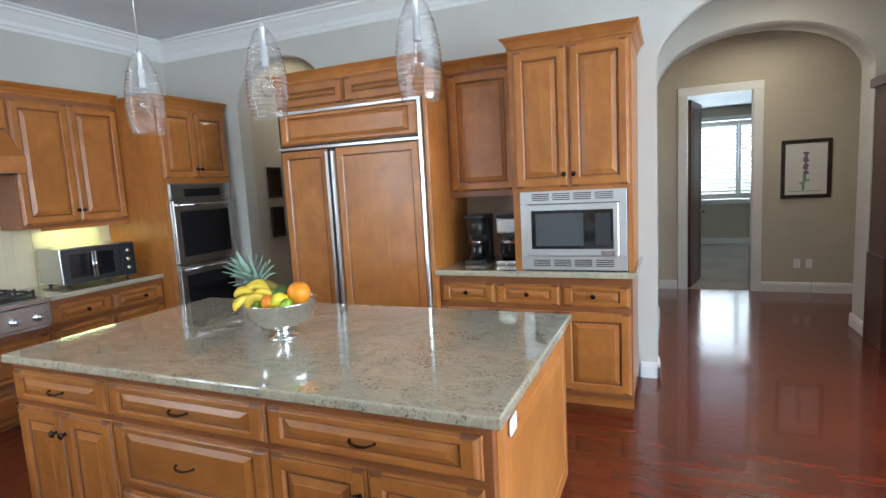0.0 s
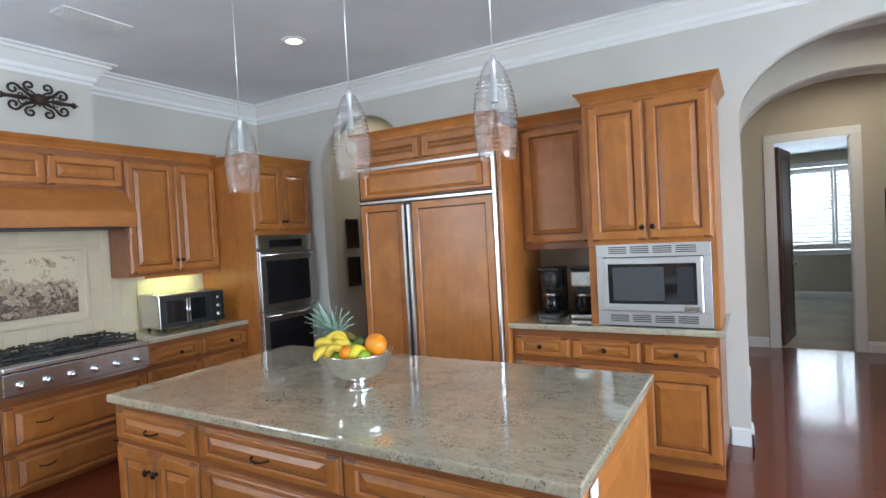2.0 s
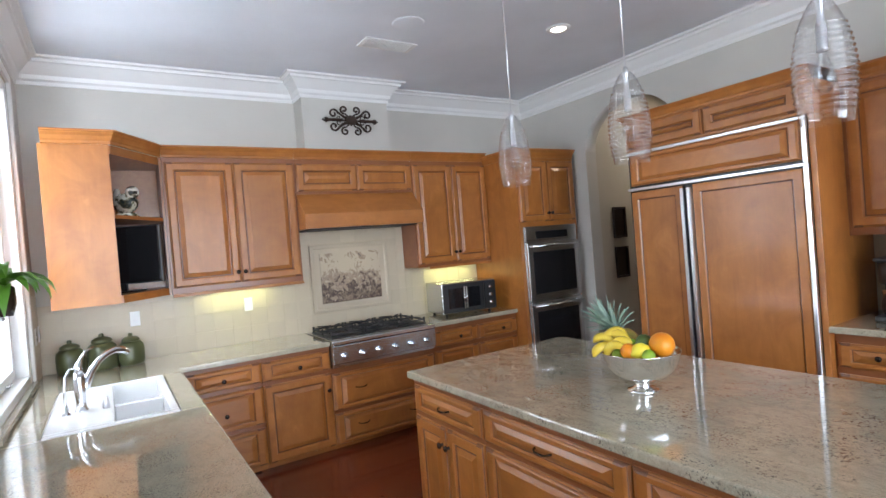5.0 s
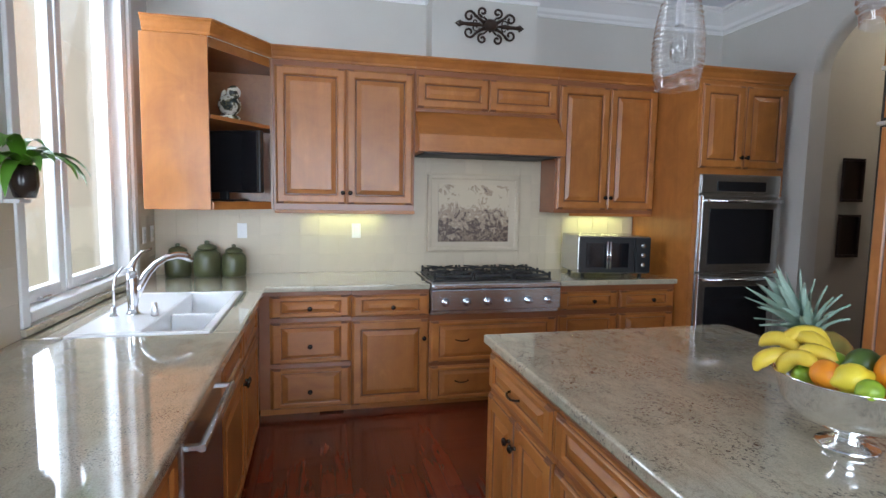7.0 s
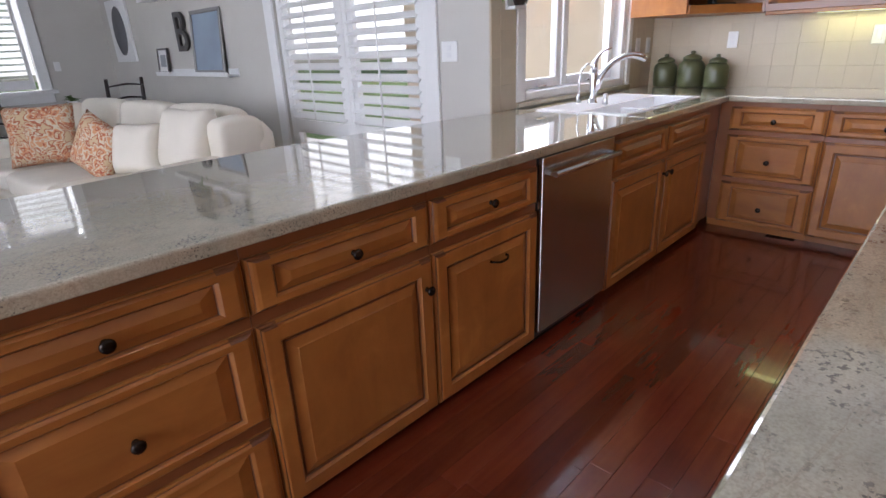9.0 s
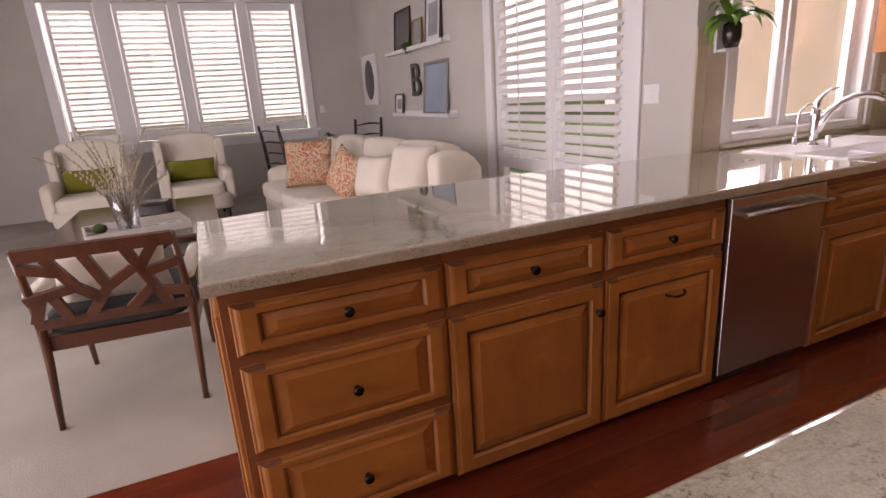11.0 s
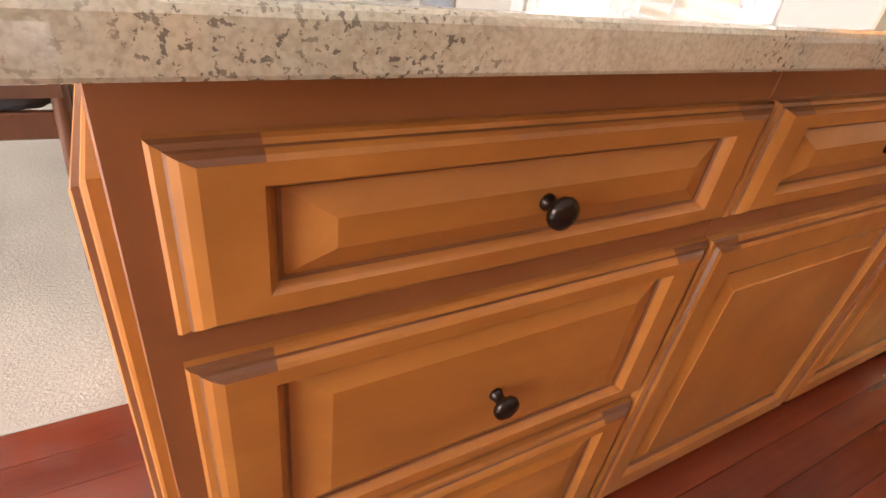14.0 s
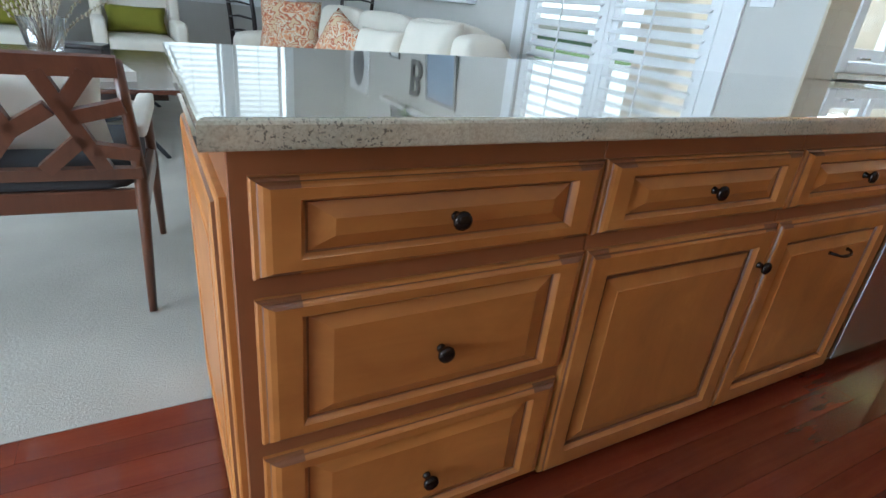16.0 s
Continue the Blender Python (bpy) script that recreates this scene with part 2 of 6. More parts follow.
def box(bm, x0, x1, y0, y1, z0, z1, bev=0.0, seg=1):
    v = [bm.verts.new(p) for p in ((x0, y0, z0), (x1, y0, z0), (x1, y1, z0), (x0, y1, z0), (x0, y0, z1), (x1, y0, z1), (x1, y1, z1), (x0, y1, z1))]
    f = [bm.faces.new([v[i] for i in q]) for q in ((0, 3, 2, 1), (4, 5, 6, 7), (0, 1, 5, 4), (1, 2, 6, 5), (2, 3, 7, 6), (3, 0, 4, 7))]
    if bev:
        e = list({ed for fc in f for ed in fc.edges})
        bmesh.ops.bevel(bm, geom=e, offset=bev, segments=seg, profile=0.5, affect="EDGES")
    return bm


def boxes(*args, bev=0.0, seg=1):
    bm = bmesh.new()
    for a in args:
        box(bm, *a, bev=bev, seg=seg)
    return bm


def lathe(prof, seg=24, m=None):
    """Profile of (radius, z) turned round z."""
    bm = bmesh.new()
    lathe_into(bm, prof, seg, m)
    return bm


def lathe_into(bm, prof, seg=24, m=None):
    rings = []
    for r, z in prof:
        if r < 1e-5:
            rings.append([bm.verts.new((0, 0, z))])
        else:
            rings.append([bm.verts.new((r * math.cos(2 * math.pi * i / seg), r * math.sin(2 * math.pi * i / seg), z)) for i in range(seg)])
    for a, b in zip(rings, rings[1:]):
        for i in range(seg):
            j = (i + 1) % seg
            if len(a) == 1 and len(b) > 1:
                bm.faces.new((a[0], b[j], b[i]))
            elif len(b) == 1 and len(a) > 1:
                bm.faces.new((a[i], a[j], b[0]))
            elif len(a) > 1:
                bm.faces.new((a[i], a[j], b[j], b[i]))
    if m is not None:
        bmesh.ops.transform(bm, matrix=m, verts=[v for r in rings for v in r])
    for f in bm.faces:
        f.smooth = True


def tube(bm, pts, r, seg=8, flat=1.0):
    """A round bar along points; r may be a list."""
    pts = [Vector(p) for p in pts]
    rings = []
    side = None
    for i, p in enumerate(pts):
        d = (pts[min(i + 1, len(pts) - 1)] - pts[max(i - 1, 0)]).normalized()
        if side is None:
            side = d.cross(Vector((0, 0, 1)))
            if side.length < 0.05:
                side = d.cross(Vector((0, 1, 0)))
        side = (side - d * side.dot(d)).normalized()
        up = side.cross(d)
        rr = r[i] if isinstance(r, (list, tuple)) else r
        rings.append([bm.verts.new(p + (side * math.cos(a) + up * math.sin(a) * flat) * rr) for a in [2 * math.pi * k / seg for k in range(seg)]])
    for a, b in zip(rings, rings[1:]):
        for i in range(seg):
            j = (i + 1) % seg
            bm.faces.new((a[i], a[j], b[j], b[i])).smooth = True
    bm.faces.new(rings[0][::-1])
    bm.faces.new(rings[-1])
    return bm


def rings_panel(bm, w, h, prof, y0=0.0, x0=0.0, z0=0.0, stile=0.0):
    """A panel w x h facing -y, its lower corner at x0, z0 and its back at y0. prof: (inset, stand-out) or (inset across, inset up, stand-out, glazed) from the edge in."""
    loops, glaze = [], []
    for p in prof:
        ix, iz, out, gl = p if len(p) == 4 else (p[0], p[0], p[1], 0)
        a, b = min(ix, w / 2 - 0.002), min(iz, h / 2 - 0.002)
        c = [bm.verts.new(q) for q in ((x0 + a, y0 - out, z0 + b), (x0 + w - a, y0 - out, z0 + b), (x0 + w - a, y0 - out, z0 + h - b), (x0 + a, y0 - out, z0 + h - b))]
        sides = [[c[0], c[1]], [c[1], c[2]], [c[2], c[3]], [c[3], c[0]]]
        if stile and ix < 0.028:
            # the stiles run through: their stained end grain shows at the top and bottom edges
            for i, z in ((0, z0 + b), (2, z0 + h - b)):
                ends = [bm.verts.new((x0 + e, y0 - out, z)) for e in (stile, w - stile)]
                sides[i][1:1] = ends if i == 0 else ends[::-1]
        loops.append(sides)
        glaze.append(gl)
    for n, (a, b) in enumerate(zip(loops, loops[1:])):
        for i in range(4):
            p_, q_ = a[i], b[i]
            if len(p_) == len(q_):
                for j in range(len(p_) - 1):
                    bm.faces.new((p_[j], p_[j + 1], q_[j + 1], q_[j])).material_index = 1 if len(p_) == 4 and j != 1 and n else glaze[n + 1]
            else:
                bm.faces.new(p_ + q_[::-1]).material_index = glaze[n + 1]
    bm.faces.new([v for side in loops[-1] for v in side[:-1]])
    bm.faces.new([v for side in loops[0] for v in side[:-1]][::-1])
    return bm


DOOR_P = ((0, 0, 0, 0), (0, 0, 0.010, 0), (0.002, 0.002, 0.013, 0), (0.008, 0.008, 0.015, 0), (0.010, 0.010, 0.020, 1), (0.016, 0.016, 0.0225, 0), (0.058, 0.058, 0.0225, 0), (0.061, 0.061, 0.018, 0), (0.066, 0.066, 0.013, 0), (0.068, 0.068, 0.008, 1), (0.074, 0.074, 0.008, 1),
          (0.076, 0.076, 0.010, 1), (0.104, 0.104, 0.019, 0), (0.106, 0.106, 0.021, 0))
DRAW_P = ((0, 0, 0, 0), (0, 0, 0.007, 0), (0.003, 0.002, 0.011, 0), (0.009, 0.006, 0.0125, 0), (0.011, 0.007, 0.0155, 1), (0.017, 0.010, 0.0195, 0), (0.026, 0.014, 0.0225, 0), (0.029, 0.016, 0.0225, 0), (0.066, 0.031, 0.0225, 0), (0.070, 0.034, 0.0185, 0), (0.074, 0.037, 0.013, 0), (0.076, 0.038, 0.0105, 1),
          (0.079, 0.040, 0.010, 1), (0.114, 0.062, 0.0205, 0), (0.117, 0.064, 0.0215, 0))
FLAT_P = ((0, 0, 0, 0), (0, 0, 0.012, 0), (0.003, 0.003, 0.017, 0), (0.009, 0.009, 0.020, 0), (0.056, 0.056, 0.020, 0), (0.060, 0.060, 0.014, 0), (0.064, 0.064, 0.008, 1), (0.068, 0.068, 0.008, 1), (0.070, 0.070, 0.011, 0))


def part(name, bm, mat, parent=None, label="", kind="", loc=None, smooth=False):
    """Links a bmesh as one mesh object under a thing or a part."""
    bmesh.ops.recalc_face_normals(bm, faces=bm.faces)
    me = bpy.data.meshes.new(name)
    if smooth:
        for f in bm.faces:
            f.smooth = True
    bm.to_mesh(me)
    bm.free()
    me.materials.append(mat)
    if mat in (MAPLE, MAPLE_H):
        me.materials.append(GLAZE)
    ob = new(name, me)
    if parent is not None:
        ob.parent = parent
    if loc is not None:
        ob.matrix_basis = loc if isinstance(loc, Matrix) else Matrix.Translation(loc)
    return tagged(ob, label=label, kind=kind)


def thing(name, m, label, category, group=""):
    ob = new(name)
    ob.empty_display_size = 0.1
    ob.matrix_world = m if isinstance(m, Matrix) else Matrix.Translation(m)
    return tagged(ob, label, category, group)


def solo(name, bm, mat, label, category, m=None, group="", smooth=False):
    return tagged(part(name, bm, mat, None, loc=m, smooth=smooth), label, category, group)


def structure(name, bm, mat, parent=None):
    return part(name, bm, mat, parent, kind="structure")


# ---------- shell ----------
HW, FW, CE = -4.80, 4.02, 3.27         # hood wall x, fridge wall y, ceiling
EAST = 4.2


def arch_z(x, x0, x1, spring, rise):
    u = (x - (x0 + x1) / 2) / ((x1 - x0) / 2)
    return spring + rise * math.sqrt(max(0.0, 1 - u * u))


def wall_x(name, y0, y1, x0, x1, z1, openings, mat, z0=0.0):
    """A wall along x between y0 and y1. openings: (xa, xb, za, zb, rise); rise > 0 makes an arched head that springs at zb."""
    bm = bmesh.new()
    cur = x0
    for xa, xb, za, zb, rise in sorted(openings):
        if xa > cur:
            box(bm, cur, xa, y0, y1, z0, z1)
        if za > z0:
            box(bm, xa, xb, y0, y1, z0, za)
        if rise <= 0:
            box(bm, xa, xb, y0, y1, zb, z1)
        else:
            n = 28
            xs = [(xa + xb) / 2 - (xb - xa) / 2 * math.cos(math.pi * i / n) for i in range(n + 1)]
            lo = [(x, arch_z(x, xa, xb, zb, rise)) for x in xs]
            fr = [(bm.verts.new((x, y0, z)), bm.verts.new((x, y0, z1))) for x, z in lo]
            bk = [(bm.verts.new((x, y1, z)), bm.verts.new((x, y1, z1))) for x, z in lo]
            for i in range(n):
                bm.faces.new((fr[i][0], fr[i + 1][0], fr[i + 1][1], fr[i][1]))
                bm.faces.new((bk[i + 1][0], bk[i][0], bk[i][1], bk[i + 1][1]))
                bm.faces.new((fr[i][0], bk[i][0], bk[i + 1][0], fr[i + 1][0])).smooth = True
                bm.faces.new((fr[i][1], fr[i + 1][1], bk[i + 1][1], bk[i][1]))
        cur = xb
    if cur < x1:
        box(bm, cur, x1, y0, y1, z0, z1)
    return structure(name, bm, mat)


def wall_y(name, x0, x1, y0, y1, z1, openings, mat, z0=0.0):
    """A wall along y between x0 and x1. openings: (ya, yb, za, zb)."""
    bm = bmesh.new()
    cur = y0
    for ya, yb, za, zb in sorted(openings):
        if ya > cur:
            box(bm, x0, x1, cur, ya, z0, z1)
        if za > z0:
            box(bm, x0, x1, ya, yb, z0, za)
        box(bm, x0, x1, ya, yb, zb, z1)
        cur = yb
    if cur < y1:
        box(bm, x0, x1, cur, y1, z0, z1)
    return structure(name, bm, mat)


FWY = -7.60   # family window wall
WS = -0.84                             # sink wall y
wall_y("wall_west", HW - 0.15, HW, -1.04, 7.5, CE, [], WALL)
wall_x("wall_sink", -1.04, WS, HW, -2.67, CE, [(-4.34, -2.97, 0.96, 2.95, 0)], WALL)
wall_y("wall_shelf", -2.82, -2.67, FWY, -1.04, CE, [(-3.10, -1.34, 0.0, 2.44)], WALL)
wall_x("wall_family_window", FWY - 0.15, FWY, -2.82, EAST, CE, [(-1.76, 1.57, 0.97, 2.86, 0)], WALL)
wall_x("wall_fridge", FW, FW + 0.16, HW, 2.9, CE, [(-3.82, -2.72, 0, 2.50, 0.45), (0.185, 2.03, 0, 2.39, 0.54)], WALL)
wall_x("wall_hall_arch", 5.58, 5.95, -0.88, 2.9, CE, [(0.155, 1.935, 0, 2.45, 0.495)], WALL)
wall_x("wall_hall_end", 7.53, 7.65, HW, 2.9, CE, [(0.48, 1.265, 0, 2.60, 0)], WALLB)
wall_y("wall_passage", -3.98, -3.82, FW + 0.16, 7.53, CE, [], WALLB)
wall_y("wall_hall_west", 0.0, 0.14, 5.95, 7.53, CE, [(6.04, 7.40, 0.0, 2.72)], WALL)
wall_y("wall_hall_side", -0.08, 0.15, FW + 0.16, 5.58, CE, [], WALL)
wall_y("wall_hall_east", 2.9, 3.05, FW + 0.16, 7.53, CE, [], WALL)
# unseen wall; its opening is cut to let the added east fill in
wall_y("wall_east", EAST, EAST + 0.15, FWY, FW + 0.16, CE, [(-3.0, 2.8, 0.6, 2.75)], WALL)
wall_x("wall_north_east", FW, FW + 0.16, 2.9, EAST, CE, [], WALL)
wall_x("wall_bedroom_end", 12.5, 12.65, -1.5, 3.5, 2.9, [(-0.2, 1.95, 0.96, 2.61, 0)], WALLB)
wall_y("wall_bedroom_west", -1.65, -1.5, 7.65, 12.5, 2.9, [], WALLB)
wall_y("wall_bedroom_east", 3.5, 3.65, 7.65, 12.5, 2.9, [], WALLB)
structure("ceiling", boxes((HW - 0.15, EAST + 0.15, FWY - 0.15, 7.65, CE, CE + 0.1)), CEIL)
structure("ceiling_bedroom", boxes((-1.65, 3.65, 7.65, 12.65, 2.9, 3.0)), CEIL)
structure("floor", boxes((HW - 0.15, EAST + 0.15, FWY - 0.15, 12.65, -0.1, -0.014)), CHERRY)
structure("floor_carpet", boxes((-2.67, EAST, FWY, -0.63, -0.013, 0.002)), CARPET)
structure("floor_carpet_bedroom", boxes((-1.5, 3.5, 7.56, 12.5, -0.013, 0.004)), CARPET)
structure("ground", boxes((-60, 60, -60, 60, -0.4, -0.3)), plaster("lawn_green", (0.09, 0.16, 0.04), 0.95, 0.5))


def crown(name, pts, closed=False):
    """Crown moulding along level points (left of the way is the room)."""
    prof = ((0.0, 0.19), (0.012, 0.19), (0.016, 0.165), (0.03, 0.15), (0.035, 0.12), (0.07, 0.08), (0.10, 0.045), (0.115, 0.04), (0.12, 0.02), (0.15, 0.015), (0.155, 0.0))
    bm = bmesh.new()
    pts = [Vector((*p, 0)) for p in pts]
    rings = []
    for i, p in enumerate(pts):
        a = (p - pts[i - 1]).normalized() if i else (pts[1] - p).normalized()
        b = (pts[i + 1] - p).normalized() if i < len(pts) - 1 else a
        na, nb = Vector((-a.y, a.x, 0)), Vector((-b.y, b.x, 0))
        m = (na + nb) / (1 + na.dot(nb))
        rings.append([bm.verts.new(p + m * o + Vector((0, 0, CE - 0.002 - d))) for o, d in prof])
    for a, b in zip(rings, rings[1:]):
        for i in range(len(prof) - 1):
            bm.faces.new((a[i], b[i], b[i + 1], a[i + 1]))
    return structure(name, bm, WHITE)


crown("trim_crown_fridge_wall", ((EAST, FW), (HW, FW), (HW, 2.08), (-4.57, 2.08), (-4.57, 1.22), (HW, 1.22), (HW, WS), (-2.67, WS)))


def baseboard(bm, xa, ya, xb, yb, h=0.13, t=0.018):
    d = Vector((xb - xa, yb - ya, 0)).normalized()
    n = Vector((-d.y, d.x, 0))
    a, b = Vector((xa, ya, 0)), Vector((xb, yb, 0))
    pr = ((0, 0), (t, 0), (t, h * 0.72), (t * 0.75, h * 0.76), (t * 0.75, h * 0.86), (t * 0.4, h * 0.95), (0, h))
    ra = [bm.verts.new(a + n * o + Vector((0, 0, z + 0.001))) for o, z in pr]
    rb = [bm.verts.new(b + n * o + Vector((0, 0, z + 0.001))) for o, z in pr]
    for i in range(len(pr) - 1):
        bm.faces.new((ra[i], rb[i], rb[i + 1], ra[i + 1]))
    bm.faces.new(ra[::-1])
    bm.faces.new(rb)


bm = bmesh.new()
for seg in ((0.205, FW, 0.06, FW), (0.185, FW + 0.16, 0.185, FW - 0.018), (1.92, 7.53, 1.37, 7.53), (2.9, 7.53, 1.93, 7.53), (0.37, 7.53, 0.14, 7.53), (0.15, 5.56, 0.15, 4.19), (0.155, 5.95, 0.155, 5.56),
            (1.935, 5.56, 1.935, 5.97), (2.9, 5.58, 1.917, 5.58), (1.917, 5.95, 2.9, 5.95), (EAST, FWY, -2.67, FWY), (-2.67, -3.235, -2.67, FWY), (-2.67, -1.06, -2.67, -1.225), (3.5, 12.5, -1.5, 12.5)):
    baseboard(bm, *seg)
structure("baseboard", bm, WHITE)

# ---------- cabinets ----------


def knob(parent, x, z, y=-0.022):
    bm = lathe(((0.0, 0.0), (0.009, 0.0), (0.009, 0.003), (0.0075, 0.005), (0.0068, 0.013), (0.009, 0.016), (0.0155, 0.019), (0.0172, 0.023), (0.0155, 0.028), (0.009, 0.0312), (0, 0.032)), 16)
    return part("knob", bm, IRON, parent, "dark bronze round knob", loc=pose(x, y, z, 90))


def pull(parent, x, z, w=0.098, y=-0.022):
    bm = bmesh.new()
    tube(bm, [(-w / 2, 0, 0.0), (-w / 2 + 0.002, -0.010, 0.0), (-w / 2 + 0.012, -0.019, -0.002), (-w / 4, -0.025, -0.004), (0, -0.027, -0.005), (w / 4, -0.025, -0.004), (w / 2 - 0.012, -0.019, -0.002), (w / 2 - 0.002, -0.010, 0.0), (w / 2, 0, 0)], [0.006, 0.0045, 0.004, 0.0045, 0.005, 0.0045, 0.004, 0.0045, 0.006], 8)
    return part("pull_handle", bm, IRON, parent, "dark bronze bail handle", loc=(x, y, z))


def front(parent, kind, x0, x1, z0, z1, knobs=(), pulls=(), y=0.0, prof=None):
    """A door or drawer front whose back lies at y, facing -y."""
    w, h = x1 - x0, z1 - z0
    bm = rings_panel(bmesh.new(), w, h, prof or (DRAW_P if kind == "drawer" else DOOR_P), stile=0.068 if kind == "drawer" and w > 0.4 else 0.056)
    d = part(kind, bm, MAPLE_H if kind == "drawer" else MAPLE, parent, loc=(x0, y, z0))
    for kx, kz in knobs:
        knob(d, kx - x0, kz - z0)
    for kx, kz in pulls:
        pull(d, kx - x0, kz - z0)
    return d


def crown_strip(parent, x0, x1, z, d, left=True, right=True, h=0.09, out=0.055):
    """Cornice of a wall cabinet, round its front and open ends."""
    prof = ((0.0, 0), (0.008, 0.004), (0.008, 0.02), (0.016, 0.03), (0.026, 0.052), (0.042, 0.066), (0.046, 0.074), (out, 0.078), (out, h))
    bm = bmesh.new()
    ls, rs = [], []
    for o, zz in prof:
        pts = []
        if left:
            pts.append((x0 - o, d, z + zz))
        pts += [(x0 - (o if left else 0), -o, z + zz), (x1 + (o if right else 0), -o, z + zz)]
        if right:
            pts.append((x1 + o, d, z + zz))
        rs.append([bm.verts.new(p) for p in pts])
    for a, b in zip(rs, rs[1:]):
        for i in range(len(a) - 1):
            bm.faces.new((a[i], a[i + 1], b[i + 1], b[i]))
    bm.faces.new(rs[-1] + ([bm.verts.new((x1, d, z + h)), bm.verts.new((x0, d, z + h))] if not (left and right) else []))
    return part("cornice", bm, MAPLE_H, parent)


def cabinet(name, m, x0, x1, z0, z1, depth, label, group="", toe=False, doors=(), drawers=(), cornice=None, body=True):
    """Local x along the front, -y out of it. doors and drawers: (x0, x1, z0, z1, knobs, pulls)."""
    c = thing(name, m @ pose(x0, 0, 0), label, "cabinet", group)
    bm = boxes((0, x1 - x0, 0.0, depth, z0, z1), bev=0.0015)
    # carcasses behind the fronts mostly get the maple with gap shade in its colour
    part("carcass", bm, MAPLE if name == "oven_cabinet" else FRAMEWOOD_SHADED if toe or z1 < 2.6 and depth < 0.5 else MAPLE, c)
    if toe:
        part("toe_board", boxes((0, x1 - x0, 0.045, 0.06, 0.0, z0)), MAPLE_H, c)
    for kind, lst in (("door", doors), ("drawer", drawers)):
        for a in lst:
            xa, xb, za, zb = a[:4]
            front(c, kind, xa - x0, xb - x0, za, zb, [(kx - x0, kz) for kx, kz in (a[4] if len(a) > 4 else ())], [(kx - x0, kz) for kx, kz in (a[5] if len(a) > 5 else ())])
    if cornice:
        crown_strip(c, 0, x1 - x0, z1, depth, *cornice)
    return c


PEN = pose(0, -0.037, 0, 0, 0, 180)       # local x = -world x
HOOD = pose(-4.15, 0, 0, 0, 0, 90)      # local x = world y
UPP = pose(-4.50, 0, 0, 0, 0, 90)
FRW = pose(0, 3.33, 0)                  # local x = world x
G = "maple kitchen cabinets"

# peninsula
c = cabinet("base_cabinet", PEN, 0.035, 0.7005, 0.06, 0.880, 0.64, "honey maple base cabinet with three drawers at the open peninsula end", G, True,
            drawers=[(0.060, 0.698, 0.680, 0.835, [(0.378, 0.757)]), (0.060, 0.698, 0.365, 0.645, [(0.378, 0.497)]), (0.060, 0.698, 0.050, 0.330, [(0.378, 0.177)])])
part("end_panel", rings_panel(bmesh.new(), 0.60, 0.70, DOOR_P), MAPLE, c, loc=pose(0, 0.62, 0.10, 0, 0, -90))
cabinet("base_cabinet", PEN, 0.7015, 1.3475, 0.06, 0.880, 0.64, "honey maple peninsula cabinet with a drawer over a door", G, True,
        drawers=[(0.704, 1.344, 0.680, 0.835, [(1.025, 0.758)])], doors=[(0.704, 1.344, 0.035, 0.645, [(1.308, 0.535)])])
cabinet("base_cabinet", PEN, 1.3485, 1.977, 0.06, 0.880, 0.64, "honey maple pull-out cabinet beside the dishwasher", G, True,
        drawers=[(1.352, 1.970, 0.680, 0.835, [(1.655, 0.760)])], doors=[(1.352, 1.970, 0.035, 0.645, [], [(1.70, 0.525)])])
cabinet("sink_cabinet", PEN, 2.602, 4.148, 0.06, 0.690, 0.60, "honey maple sink cabinet with false drawer fronts over two doors", G, True,
        drawers=[(2.618, 3.2595, 0.680, 0.835), (3.2645, 3.92, 0.680, 0.835)], doors=[(2.618, 3.2595, 0.035, 0.645, [(3.228, 0.563)]), (3.2645, 3.92, 0.035, 0.645, [(3.300, 0.563)])])
# rail in the same shade-darkened frame maple
solo("sink_apron_rail", boxes((-4.148, -2.602, -0.075, -0.037, 0.691, 0.880)), FRAMEWOOD_SHADED, "maple rail behind the false drawer fronts at the sink", "cabinet")
bmx = boxes((-2.64, -0.04, -0.80, -0.679, 0.0, 0.880), bev=0.002)
solo("peninsula_back_panel", bmx, MAPLE, "honey maple back panel carrying the overhanging counter", "cabinet")

d = thing("dishwasher", pose(-1.982, -0.032, 0, 0, 0, 180), "brushed steel dishwasher with a bar handle under the granite counter", "dishwasher")
part("body", boxes((0.002, 0.612, 0.005, 0.58, 0.06, 0.876)), BLACK, d)
part("door", boxes((0.004, 0.610, -0.022, 0.004, 0.062, 0.868), bev=0.004, seg=2), STEEL, d)
part("kick_plate", boxes((0.004, 0.610, 0.03, 0.04, 0.0, 0.08)), BLACK, d)
bm = bmesh.new()
tube(bm, [(0.03, -0.065, 0.800), (0.585, -0.065, 0.800)], 0.012, 14)
box(bm, 0.035, 0.055, -0.068, -0.02, 0.792, 0.808, 0.002)
box(bm, 0.56, 0.58, -0.068, -0.02, 0.792, 0.808, 0.002)
part("handle", bm, STEEL, d)

# counters


